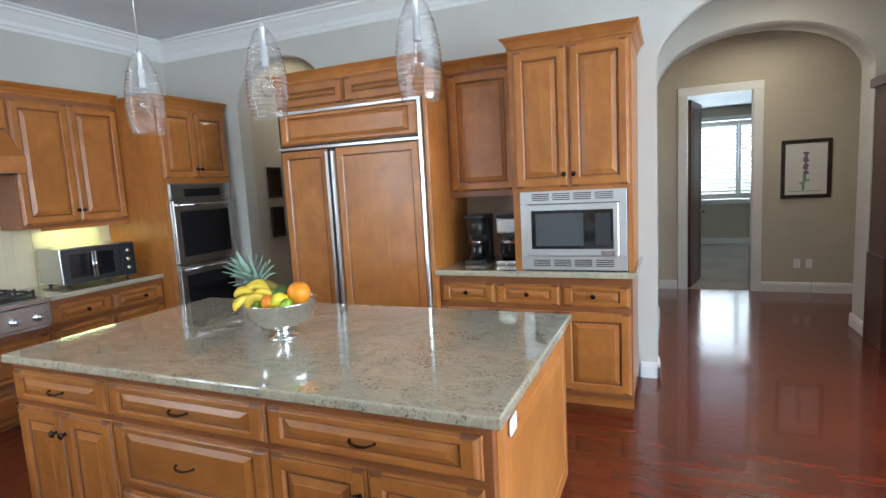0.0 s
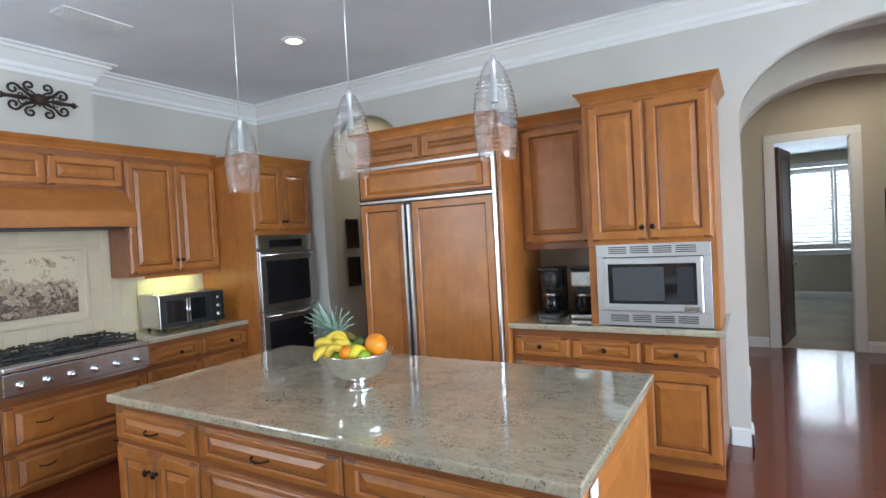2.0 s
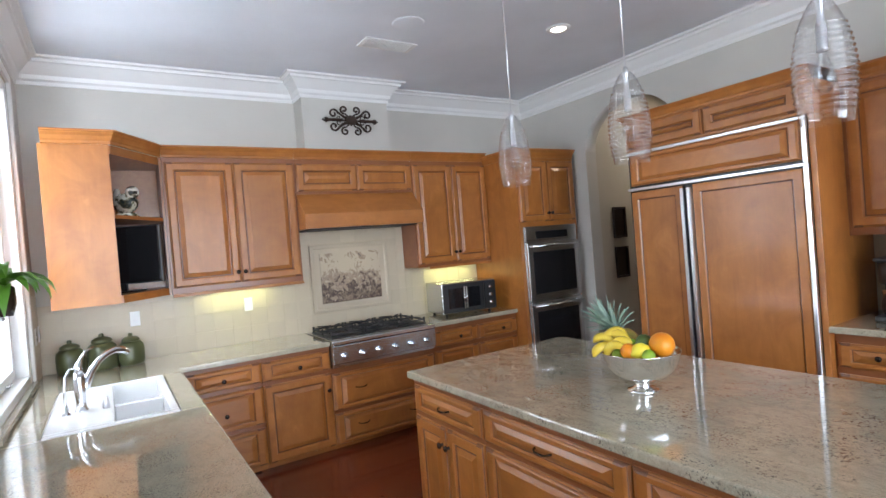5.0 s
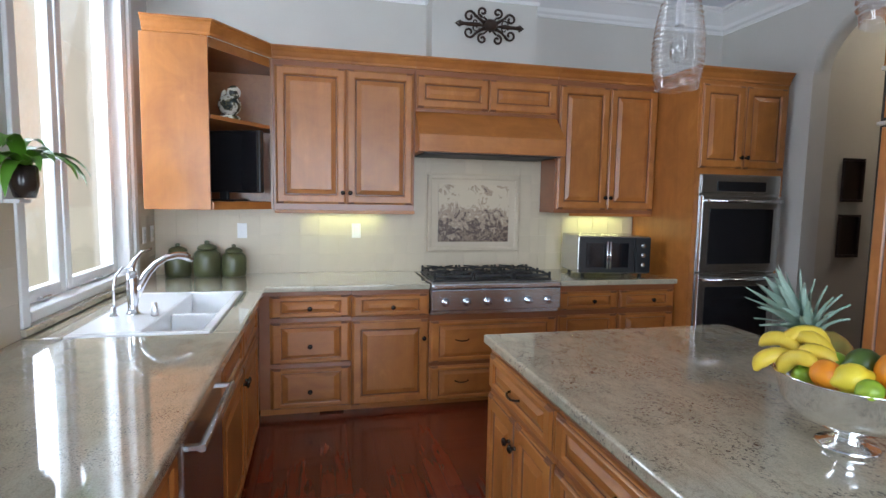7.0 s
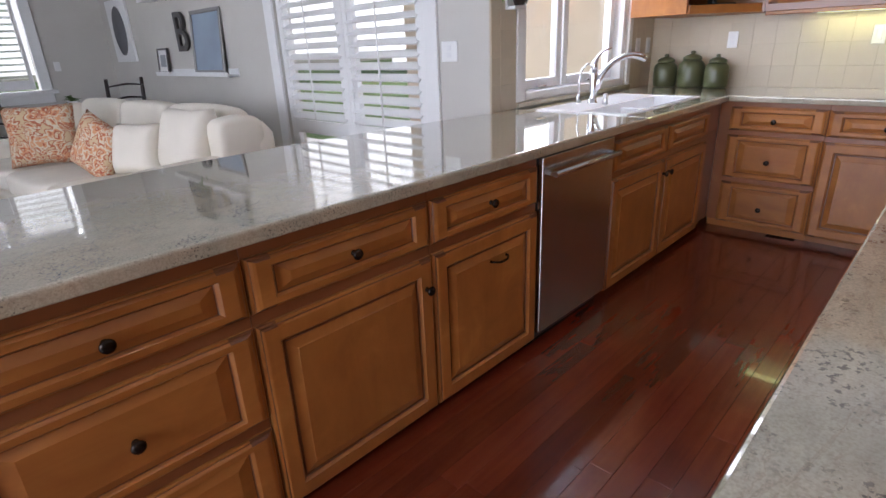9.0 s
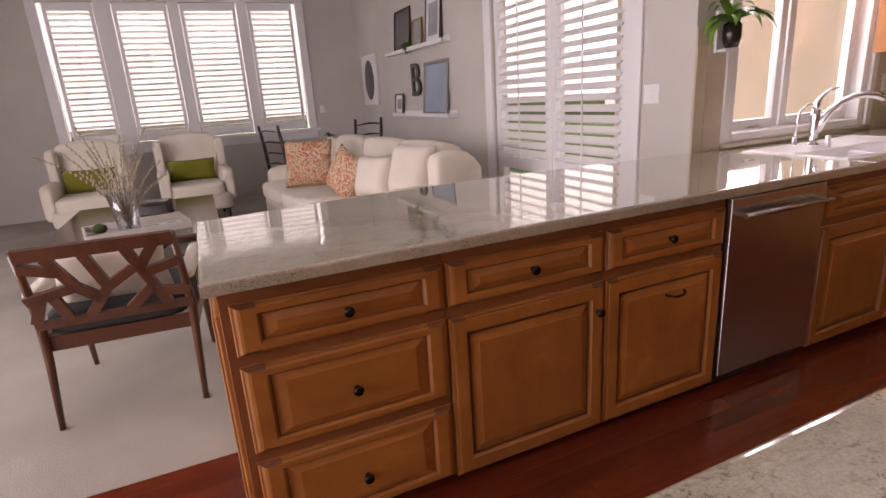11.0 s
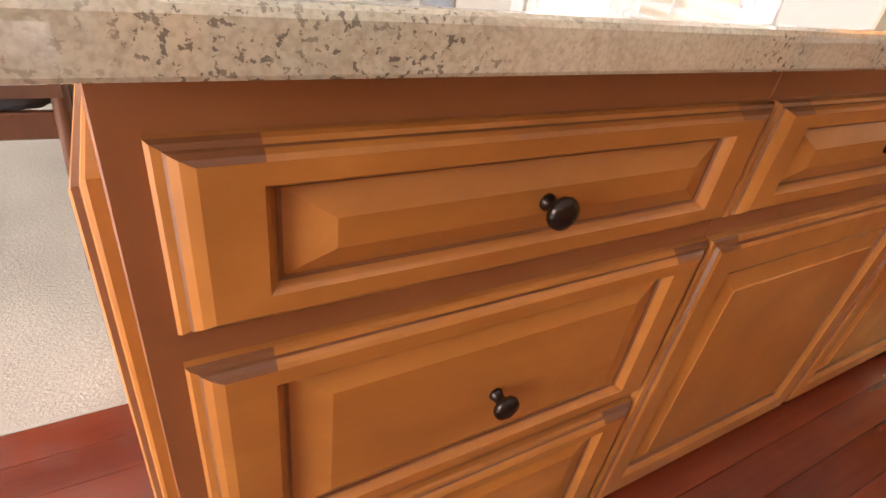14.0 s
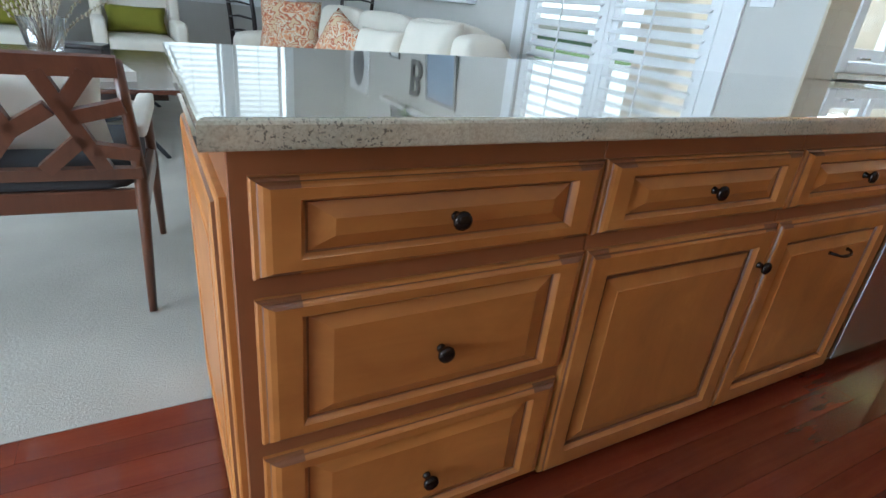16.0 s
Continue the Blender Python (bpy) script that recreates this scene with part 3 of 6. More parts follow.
def slab(outline, z0, holes=None, th=0.04, r=0.012):
    """A counter: an outline (anticlockwise) with a rounded top edge."""
    bm = bmesh.new()
    vs = [bm.verts.new((x, y, z0)) for x, y in outline]
    f = bm.faces.new(vs)
    ext = bmesh.ops.extrude_face_region(bm, geom=[f])
    top = [v for v in ext["geom"] if isinstance(v, bmesh.types.BMVert)]
    bmesh.ops.translate(bm, vec=(0, 0, th), verts=top)
    tv = set(top)
    e = [ed for ed in bm.edges if ed.verts[0] in tv and ed.verts[1] in tv]
    bmesh.ops.bevel(bm, geom=e, offset=r, segments=4, profile=0.6, affect="EDGES")
    bv = [ed for ed in bm.edges if abs(ed.verts[0].co.z - z0) < 1e-5 and abs(ed.verts[1].co.z - z0) < 1e-5]
    bmesh.ops.bevel(bm, geom=bv, offset=0.004, segments=2, profile=0.5, affect="EDGES")
    return bm


SX0, SX1, SY0, SY1 = -3.95, -2.89, -0.68, -0.10        # sink opening
CT = 0.882
kc = thing("kitchen_counter", (0, 0, 0), "polished speckled granite counter round the sink, cooktop and open peninsula", "counter")


def counter(name, bm, parent=None, label="", mat=None):
    return part(name, bm, mat or GRANITE, parent or kc, label)


bow = [(-2.66 + 2.66 * i / 20, -0.862 - 0.10 * math.sin(math.pi * i / 20)) for i in range(21)]
counter("peninsula_slab", slab([(SX1, WS + 0.004), (-2.672, WS + 0.004)] + bow + [(0.0, 0.018), (SX1, 0.018)], CT))
counter("sink_front_strip", slab([(SX0, SY1), (SX1 - 0.002, SY1), (SX1 - 0.002, 0.018), (SX0, 0.018)], CT))
counter("sink_back_strip", slab([(SX0, WS + 0.004), (SX1 - 0.002, WS + 0.004), (SX1 - 0.002, SY0), (SX0, SY0)], CT))
counter("corner_slab", slab([(HW + 0.006, WS + 0.004), (SX0 - 0.002, WS + 0.004), (SX0 - 0.002, 0.018), (-4.115, 0.018), (-4.115, 1.138), (HW + 0.006, 1.138)], CT))
counter("cooktop_right_slab", slab([(HW + 0.006, 2.142), (-4.115, 2.142), (-4.115, 3.168), (HW + 0.006, 3.168)], CT))
counter("cooktop_back_strip", slab([(HW + 0.006, 1.141), (-4.705, 1.141), (-4.705, 2.139), (HW + 0.006, 2.139)], CT))

# sink
s_ = thing("sink", (0, 0, 0), "white enamelled double sink let into the granite counter", "sink")
bm = boxes((SX0 + 0.004, SX0 + 0.045, SY0 + 0.004, SY1 - 0.004, 0.70, 0.929), (SX1 - 0.045, SX1 - 0.004, SY0 + 0.004, SY1 - 0.004, 0.70, 0.929), (SX0 + 0.046, SX1 - 0.046, SY1 - 0.045, SY1 - 0.004, 0.70, 0.929),
           (SX0 + 0.046, SX1 - 0.046, SY0 + 0.004, SY0 + 0.29, 0.70, 0.929), (SX0 + 0.046, SX1 - 0.046, SY0 + 0.291, SY1 - 0.046, 0.70, 0.715), (-3.44, -3.40, SY0 + 0.291, SY1 - 0.046, 0.716, 0.90), bev=0.008, seg=3)
part("basin", bm, PORCELAIN, s_)
for xx in (-3.67, -3.15):
    part("drain", lathe(((0.0, 0.0), (0.042, 0.0), (0.045, 0.004), (0.035, 0.006), (0.0, 0.003)), 20), CHROME, s_, loc=(xx, -0.26, 0.716))
f_ = thing("faucet", (-3.31, -0.535, 0.929), "tall chrome kitchen faucet with a pull-out spout behind the sink", "faucet")
part("base", lathe(((0, 0), (0.032, 0), (0.032, 0.006), (0.024, 0.014), (0.022, 0.05), (0.026, 0.09), (0.027, 0.17), (0.022, 0.205), (0, 0.215)), 20), CHROME, f_)
bm = bmesh.new()
tube(bm, [(-0.005, 0.01, 0.08), (-0.02, 0.03, 0.14), (-0.04, 0.055, 0.195), (-0.07, 0.09, 0.24), (-0.105, 0.13, 0.268), (-0.14, 0.17, 0.278), (-0.175, 0.205, 0.270), (-0.20, 0.232, 0.25)], [0.022, 0.021, 0.019, 0.017, 0.016, 0.018, 0.021, 0.019], 12)
part("spout", bm, CHROME, f_)
bm = bmesh.new()
tube(bm, [(0, 0, 0.19), (0.002, 0.0, 0.235), (-0.01, 0.012, 0.27), (-0.03, 0.035, 0.305), (-0.06, 0.075, 0.322)], [0.024, 0.018, 0.010, 0.007, 0.006], 10)
part("lever", bm, CHROME, f_)
f2 = thing("water_tap", (-3.25, -0.60, 0.929), "small chrome drinking water tap beside the faucet", "faucet")
bm = lathe(((0, 0), (0.02, 0), (0.02, 0.008), (0.012, 0.02), (0.010, 0.05), (0, 0.05)), 16)
tube(bm, [(0, 0, 0.04), (0.0, 0, 0.14), (-0.008, 0.01, 0.20), (-0.035, 0.03, 0.235), (-0.07, 0.05, 0.225), (-0.08, 0.06, 0.20)], 0.006, 10)
part("tap_body", bm, CHROME, f2)
solo("soap_pump", lathe(((0, 0), (0.017, 0), (0.017, 0.035), (0.013, 0.045), (0.013, 0.065), (0, 0.068)), 16), BRIGHTSTEEL, "short satin steel soap dispenser on the sink deck", "soap dispenser", m=pose(-3.265, -0.425, 0.929))

# hood wall base cabinets
cabinet("base_cabinet", HOOD, -0.036, 0.5835, 0.06, 0.880, 0.63, "honey maple base cabinet with three drawers near the sink corner", G, True,
        drawers=[(0.036, 0.581, 0.695, 0.850, [(0.302, 0.763)]), (0.036, 0.581, 0.375, 0.665, [(0.302, 0.500)]), (0.036, 0.581, 0.058, 0.345, [(0.302, 0.18)])])
cabinet("base_cabinet", HOOD, 0.5845, 1.139, 0.06, 0.880, 0.63, "honey maple base cabinet with one door beside the cooktop", G, True,
        drawers=[(0.587, 1.136, 0.690, 0.845, [(0.875, 0.757)])], doors=[(0.587, 1.136, 0.052, 0.660, [(1.10, 0.525)])])
cabinet("cooktop_cabinet", HOOD, 1.14, 2.14, 0.06, 0.690, 0.63, "honey maple cabinet with two deep drawers under the cooktop", G, True,
        drawers=[(1.144, 2.136, 0.335, 0.640, [], [(1.39, 0.50), (1.89, 0.50)]), (1.144, 2.136, 0.045, 0.305, [], [(1.39, 0.19), (1.89, 0.19)])])
cabinet("base_cabinet", HOOD, 2.141, 3.168, 0.06, 0.880, 0.63, "honey maple base cabinet with small drawers beside the wall ovens", G, True,
        drawers=[(2.155, 2.657, 0.690, 0.832, [(2.44, 0.757)]), (2.662, 3.160, 0.690, 0.832, [(2.96, 0.757)]), (2.155, 2.657, 0.375, 0.650, [(2.44, 0.51)]), (2.662, 3.160, 0.375, 0.650, [(2.96, 0.51)]),
                 (2.155, 2.657, 0.058, 0.335, [(2.44, 0.2)]), (2.662, 3.160, 0.058, 0.335, [(2.96, 0.2)])])

# cooktop
k = thing("cooktop", pose(-4.15, 1.145, 0, 0, 0, 90), "steel gas rangetop with six burners and black grates", "stove")
part("body", boxes((0.0, 0.99, -0.035, 0.55, 0.692, 0.928), bev=0.003), STEEL, k)
part("control_panel", boxes((0.0, 0.99, -0.075, -0.036, 0.725, 0.880), bev=0.006, seg=2), STEEL, k)
part("front_rail", boxes((-0.002, 0.992, -0.085, -0.036, 0.881, 0.925), bev=0.012, seg=3), STEEL, k)
for i in range(6):
    kb = part("burner_knob", lathe(((0, 0), (0.030, 0), (0.030, 0.006), (0.022, 0.009), (0.021, 0.034), (0.017, 0.040), (0, 0.040)), 18), CHROME, k, loc=pose(0.10 + i * 0.158, -0.076, 0.790, 90))
    part("knob_grip", boxes((-0.005, 0.005, -0.019, 0.019, 0.0395, 0.047), bev=0.002), STEEL, kb)
part("burner_pan", boxes((0.03, 0.96, 0.02, 0.53, 0.9285, 0.936), bev=0.002), BLACK, k)
for i in range(3):
    x0 = 0.035 + i * 0.31
    bm = bmesh.new()
    for y in (0.03, 0.268, 0.505):
        box(bm, x0, x0 + 0.30, y, y + 0.012, 0.955, 0.970, 0.002)
    for x in (x0, x0 + 0.288):
        box(bm, x, x + 0.012, 0.03, 0.517, 0.955, 0.970, 0.002)
    for fx, fy in ((x0, 0.03), (x0 + 0.284, 0.03), (x0, 0.50), (x0 + 0.284, 0.50), (x0, 0.265), (x0 + 0.284, 0.265)):
        box(bm, fx, fx + 0.016, fy, fy + 0.018, 0.9365, 0.986, 0.003)
    for by in (0.155, 0.393):
        for k_ in range(8):
            a = k_ * math.pi / 4
            r1 = 0.145 if k_ % 4 == 0 else (0.112 if k_ % 4 == 2 else 0.150)
            ca, sa = math.cos(a), math.sin(a)
            tube(bm, [(x0 + 0.15 + ca * 0.030, by + sa * 0.030, 0.975), (x0 + 0.15 + ca * 0.055, by + sa * 0.055, 0.984), (x0 + 0.15 + ca * r1, by + sa * r1, 0.982 if k_ % 2 else 0.972)], 0.0062, 6)
    part("grate", bm, BLACKIRON, k)
    for by in (0.155, 0.393):
        part("burner", lathe(((0, 0.0), (0.055, 0.0), (0.055, 0.010), (0.042, 0.014), (0.040, 0.024), (0, 0.026)), 18), BLACKIRON, k, loc=(x0 + 0.15, by, 0.9365))

# wall cabinets on the hood wall
cabinet("wall_cabinet", UPP, 0.045, 1.082, 1.43, 2.50, 0.29, "honey maple wall cabinet with two raised-panel doors beside the hood", G,
        doors=[(0.062, 0.5635, 1.475, 2.462, [(0.54, 1.56)]), (0.5675, 1.068, 1.475, 2.462, [(0.594, 1.56)])], cornice=(False, False))
cabinet("hood_cabinet", UPP, 1.083, 2.250, 2.19, 2.50, 0.29, "honey maple cabinet with two small doors over the range hood", G,
        doors=[(1.092, 1.6635, 2.215, 2.46), (1.6675, 2.242, 2.215, 2.46)], cornice=(False, False))
cabinet("wall_cabinet", UPP, 2.251, 3.168, 1.43, 2.50, 0.29, "honey maple wall cabinet with two doors beside the wall ovens", G,
        doors=[(2.268, 2.718, 1.46, 2.46, [(2.695, 1.56)]), (2.722, 3.162, 1.46, 2.46, [(2.745, 1.56)])], cornice=(False, False))
h = thing("range_hood", UPP @ pose(1.083, 0, 0), "honey maple range hood with a sloping front and straight apron", "range hood")
bm = bmesh.new()
W_ = 1.166
sec = ((0.0, 2.189), (0.29, 2.189), (0.29, 1.875), (-0.19, 1.875), (-0.19, 2.0), (-0.175, 2.012))
la = [bm.verts.new((0.0 if y > -0.01 else -0.0, y, z)) for y, z in sec]
lb = [bm.verts.new((W_, y, z)) for y, z in sec]
bm.faces.new(la), bm.faces.new(lb[::-1])
for i in range(len(sec)):
    j = (i + 1) % len(sec)
    bm.faces.new((la[i], lb[i], lb[j], la[j]))
part("canopy", bm, MAPLE_H, h)
part("liner", boxes((0.05, W_ - 0.05, -0.14, 0.27, 1.863, 1.874)), BLACKIRON, h)
lamp("hood_light", "AREA", look((-4.40, 1.66, 1.84), (-4.5, 1.66, 0)), 0.8, (1, 0.85, 0.62), 0.5, 0.2)

# open corner cabinet
c = thing("corner_shelf_cabinet", (0, 0, 0), "honey maple corner cabinet with open slanted shelves between window and doors", "cabinet")


def prism(pts, z0, z1, bm=None):
    bm = bm or bmesh.new()
    a = [bm.verts.new((x, y, z0)) for x, y in pts]
    b = [bm.verts.new((x, y, z1)) for x, y in pts]
    bm.faces.new(a[::-1]), bm.faces.new(b)
    for i in range(len(pts)):
        j = (i + 1) % len(pts)
        bm.faces.new((a[i], a[j], b[j], b[i]))
    return bm


OUT = [(HW + 0.004, -0.926), (-3.905, -0.926), (-3.905, -0.29), (-4.41, 0.028), (HW + 0.004, 0.028)]
part("side_panel", boxes((-4.069, -4.050, -0.685, -0.300, 1.432, 2.50), bev=0.001), MAPLE, c)
# inner panels take the darker maple, so the recess shade is in their colour
part("back_panel", boxes((HW + 0.012, HW + 0.022, -0.653, 0.043, 1.43, 2.50), (HW + 0.012, -4.070, -0.665, -0.654, 1.43, 2.50)), MAPLE_SHADED, c)
part("end_panel", boxes((HW + 0.023, -4.502, 0.027, 0.043, 1.43, 2.50)), MAPLE_SHADED, c)
IN = [(HW + 0.023, -0.652), (-4.070, -0.652), (-4.070, -0.29), (-4.50, 0.025), (HW + 0.023, 0.025)]
part("bottom", prism([(HW + 0.012, -0.665), (-4.070, -0.665), (-4.070, -0.285), (-4.502, 0.026), (HW + 0.012, 0.026)], 1.432, 1.485), MAPLE_H, c)
part("shelf", prism(IN, 2.005, 2.030), MAPLE_H, c)
part("top", prism(IN, 2.44, 2.50), MAPLE_H, c)
bm = bmesh.new()
pr = ((0.0, 0), (0.008, 0.004), (0.008, 0.02), (0.016, 0.03), (0.026, 0.052), (0.042, 0.066), (0.046, 0.074), (0.055, 0.078), (0.055, 0.09))
rs = []
for o, zz in pr:
    rs.append([bm.verts.new((x, y, 2.50 + zz)) for x, y in ((-4.050 + o, -0.665), (-4.050 + o, -0.29 + 0.55 * o), (-4.50 + o, 0.044), (HW + 0.01, 0.044))])
for a, b in zip(rs, rs[1:]):
    for i in range(3):
        bm.faces.new((a[i], a[i + 1], b[i + 1], b[i]))
bm.faces.new(rs[-1])
part("cornice", bm, MAPLE_H, c)
tv = thing("small_television", pose(-4.42, -0.285, 1.487, 0, 0, 62), "small black flat television on the corner shelf", "television")
part("screen", boxes((-0.285, 0.285, -0.02, 0.0, 0.07, 0.475), bev=0.004), BLACKGLASS, tv)
part("casing", boxes((-0.295, 0.295, 0.001, 0.05, 0.06, 0.485), bev=0.008, seg=2), BLACK, tv)
part("stand", boxes((-0.03, 0.03, 0.0, 0.03, 0.01, 0.09), (-0.13, 0.13, -0.06, 0.10, 0.0, 0.012), bev=0.003), BLACK, tv)

# oven tower
OVT = pose(-3.99, 0, 0, 0, 0, 90)
c = cabinet("oven_cabinet", OVT, 3.17, 3.985, 0.06, 2.46, 0.80, "tall honey maple cabinet holding two wall ovens", G, True,
            doors=[(3.190, 3.5755, 1.80, 2.43, [(3.552, 1.885)]), (3.5795, 3.965, 1.80, 2.43, [(3.603, 1.885)])], drawers=[(3.19, 3.965, 0.09, 0.35, [], [(3.61, 0.24)])], cornice=(True, False))
o = thing("double_wall_oven", OVT @ pose(3.208, -0.001, 0) @ Matrix.Diagonal((1.055, 1, 1, 1)), "steel double wall oven with black glass doors", "oven")
part("frame", boxes((0, 0.705, -0.012, -0.001, 0.385, 1.755), bev=0.002), STEEL, o)
part("control_panel", boxes((0.01, 0.695, -0.03, -0.0125, 1.61, 1.745), bev=0.003), STEEL, o)
part("display", boxes((0.14, 0.56, -0.034, -0.0305, 1.625, 1.70)), BLACKGLASS, o)
for z0, z1 in ((1.0, 1.59), (0.40, 0.98)):
    dd = part("oven_door", boxes((0.01, 0.695, -0.045, -0.0125, z0, z1), bev=0.004, seg=2), STEEL, o)
    part("door_glass", boxes((0.075, 0.63, -0.048, -0.0455, z0 + 0.06, z1 - 0.10)), BLACKGLASS, dd)
    bm = bmesh.new()
    tube(bm, [(0.03, -0.085, z1 - 0.04), (0.675, -0.085, z1 - 0.04)], 0.012, 12)
    box(bm, 0.04, 0.06, -0.085, -0.046, z1 - 0.05, z1 - 0.03)
    box(bm, 0.645, 0.665, -0.085, -0.046, z1 - 0.05, z1 - 0.03)
    part("handle", bm, CHROME, dd)

# refrigerator
r_ = thing("refrigerator", (-2.70, 3.27, 0), "built-in side-by-side refrigerator with maple panels and steel trim", "refrigerator")
part("body", boxes((0, 1.31, 0.0, 0.70, 0.0, 2.258)), BLACK, r_)
part("grille_panel", rings_panel(bmesh.new(), 1.25, 0.245, DRAW_P), MAPLE_H, r_, loc=(0.03, -0.012, 1.99))
part("freezer_door", rings_panel(bmesh.new(), 0.445, 1.82, FLAT_P), MAPLE, r_, loc=(0.03, -0.012, 0.12))
part("fridge_door", rings_panel(bmesh.new(), 0.725, 1.82, FLAT_P), MAPLE, r_, loc=(0.555, -0.012, 0.12))
part("trim", boxes((0.0, 1.31, -0.03, -0.001, 2.236, 2.258), (0.0, 1.31, -0.03, -0.001, 1.952, 1.972), (1.284, 1.31, -0.035, -0.001, 0.1, 1.951), (1.284, 1.31, -0.035, -0.001, 1.973, 2.235), bev=0.003), SATIN, r_)
for x in (0.475, 0.525):
    part("handle", boxes((x, x + 0.028, -0.065, -0.001, 0.12, 1.92), bev=0.006, seg=2), SATIN, r_)
part("kick_grille", boxes((0.03, 1.30, 0.03, 0.05, 0.0, 0.1)), BLACK, r_)
FRT = pose(0, 3.27, 0)
cabinet("fridge_top_cabinet", FRT, -2.71, -1.352, 2.265, 2.475, 0.74, "honey maple cabinet with two low doors above the refrigerator", G,
        doors=[(-2.69, -2.05, 2.285, 2.465), (-2.035, -1.43, 2.285, 2.465)], cornice=(True, False, 0.08, 0.05))
part("side_panel", boxes((0.0, 0.036, 0.0, 0.74, 0.0, 2.263), bev=0.002), MAPLE, thing("fridge_side_panel", (-1.388, 3.27, 0), "tall honey maple panel beside the refrigerator", "cabinet"))

# cabinets round the microwave
cabinet("base_cabinet", FRW, -1.35, 0.045, 0.08, 0.933, 0.67, "honey maple base cabinet with three drawers under the microwave", G, True,
        drawers=[(-1.335, -0.907, 0.725, 0.872, [(-1.125, 0.804)]), (-0.901, -0.428, 0.725, 0.872, [(-0.664, 0.804)]), (-0.422, 0.034, 0.725, 0.872, [(-0.206, 0.804)])],
        doors=[(-1.335, -0.907, 0.115, 0.685, [(-0.94, 0.60)]), (-0.901, -0.428, 0.115, 0.685), (-0.422, 0.034, 0.115, 0.685)])
counter("coffee_counter", slab([(-1.351, 3.262), (0.085, 3.262), (0.085, FW - 0.003), (-1.351, FW - 0.003)], 0.935))
cabinet("wall_cabinet", pose(0, 3.64, 0), -1.35, -0.782, 1.50, 2.46, 0.375, "honey maple wall cabinet with one door above the coffee makers", G, doors=[(-1.325, -0.80, 1.548, 2.445)], cornice=(False, False))
cabinet("microwave_cabinet", pose(0, 3.31, 0), -0.745, 0.052, 1.528, 2.485, 0.70, "tall honey maple wall cabinet with two doors above the microwave", G,
        doors=[(-0.712, -0.350, 1.552, 2.468, [(-0.377, 1.638)]), (-0.338, 0.036, 1.552, 2.468, [(-0.312, 1.638)])], cornice=(True, True, 0.08, 0.05))
nc = thing("microwave_niche", (-0.745, 3.31, 0), "honey maple side boards of the microwave niche", "cabinet")
part("left_board", boxes((0, 0.048, 0.02, 0.70, 0.976, 1.527)), MAPLE, nc)
part("right_board", boxes((0.767, 0.797, 0.02, 0.70, 0.976, 1.527)), MAPLE, nc)
w = thing("microwave", pose(-0.694, 3.315, 0.942) @ Matrix.Diagonal((1.015, 1, 1, 1)), "steel built-in microwave with a vented trim and black door", "microwave")
part("body", boxes((0.0, 0.70, 0.016, 0.45, 0.0, 0.59)), BLACK, w)
part("trim_frame", boxes((0, 0.70, 0, 0.015, 0.04, 0.135), (0, 0.70, 0, 0.015, 0.50, 0.59), (0, 0.045, 0, 0.015, 0.136, 0.499), (0.655, 0.70, 0, 0.015, 0.136, 0.499), bev=0.002), BRIGHTSTEEL, w)
for z in (0.066, 0.524):
    for g in range(4):
        for q in range(4):
            part("vent_slot", boxes((0.085 + g * 0.139, 0.200 + g * 0.139, -0.003, -0.0005, z + q * 0.013, z + q * 0.013 + 0.006)), BLACK, w)
dd = part("door", boxes((0.048, 0.652, -0.030, 0.012, 0.140, 0.495), bev=0.007, seg=2), BRIGHTSTEEL, w)
part("door_glass", boxes((0.082, 0.618, -0.033, -0.0305, 0.190, 0.455), bev=0.001), BLACKGLASS, dd)
part("viewing_window", boxes((0.112, 0.430, -0.0345, -0.0335, 0.212, 0.433)), material("dark_screened_glass", (0.075, 0.08, 0.085), 0.18), dd)
part("keypad", boxes((0.505, 0.600, -0.0345, -0.0335, 0.215, 0.43)), material("grey_keypad", (0.035, 0.037, 0.042), 0.25), dd)
part("door_release", boxes((0.54, 0.63, -0.034, -0.0305, 0.150, 0.178), bev=0.002), STEEL, dd)

# island
ISL = pose(0, 1.115, 0)
isl_x0, isl_x1 = -2.645, -0.225
c = cabinet("island_cabinet", ISL, isl_x0, -1.9595, 0.06, 0.880, 1.21, "honey maple island cabinet with a drawer over two narrow doors", "island cabinets", True,
            drawers=[(-2.628, -1.962, 0.700, 0.850, [], [(-2.295, 0.775)])], doors=[(-2.628, -2.299, 0.085, 0.672, [(-2.338, 0.575)]), (-2.294, -1.962, 0.085, 0.672, [(-2.275, 0.575)])])
part("end_panel", rings_panel(bmesh.new(), 1.12, 0.78, DOOR_P), MAPLE, c, loc=pose(0, 1.165, 0.075, 0, 0, -90))
cabinet("island_cabinet", ISL, -1.9585, -1.098, 0.06, 0.880, 1.21, "honey maple island cabinet with wide drawers", "island cabinets", True,
        drawers=[(-1.956, -1.101, 0.700, 0.850, [], [(-1.53, 0.775)]), (-1.956, -1.101, 0.390, 0.672, [], [(-1.53, 0.54)]), (-1.956, -1.101, 0.085, 0.362, [], [(-1.53, 0.21)])])
c = cabinet("island_cabinet", ISL, -1.097, isl_x1, 0.06, 0.880, 1.21, "honey maple island cabinet with a wide drawer over two doors", "island cabinets", True,
            drawers=[(-1.094, -0.258, 0.700, 0.850, [], [(-0.68, 0.775)])], doors=[(-1.094, -0.679, 0.085, 0.672, [(-0.705, 0.575)]), (-0.674, -0.258, 0.085, 0.672, [(-0.645, 0.575)])])
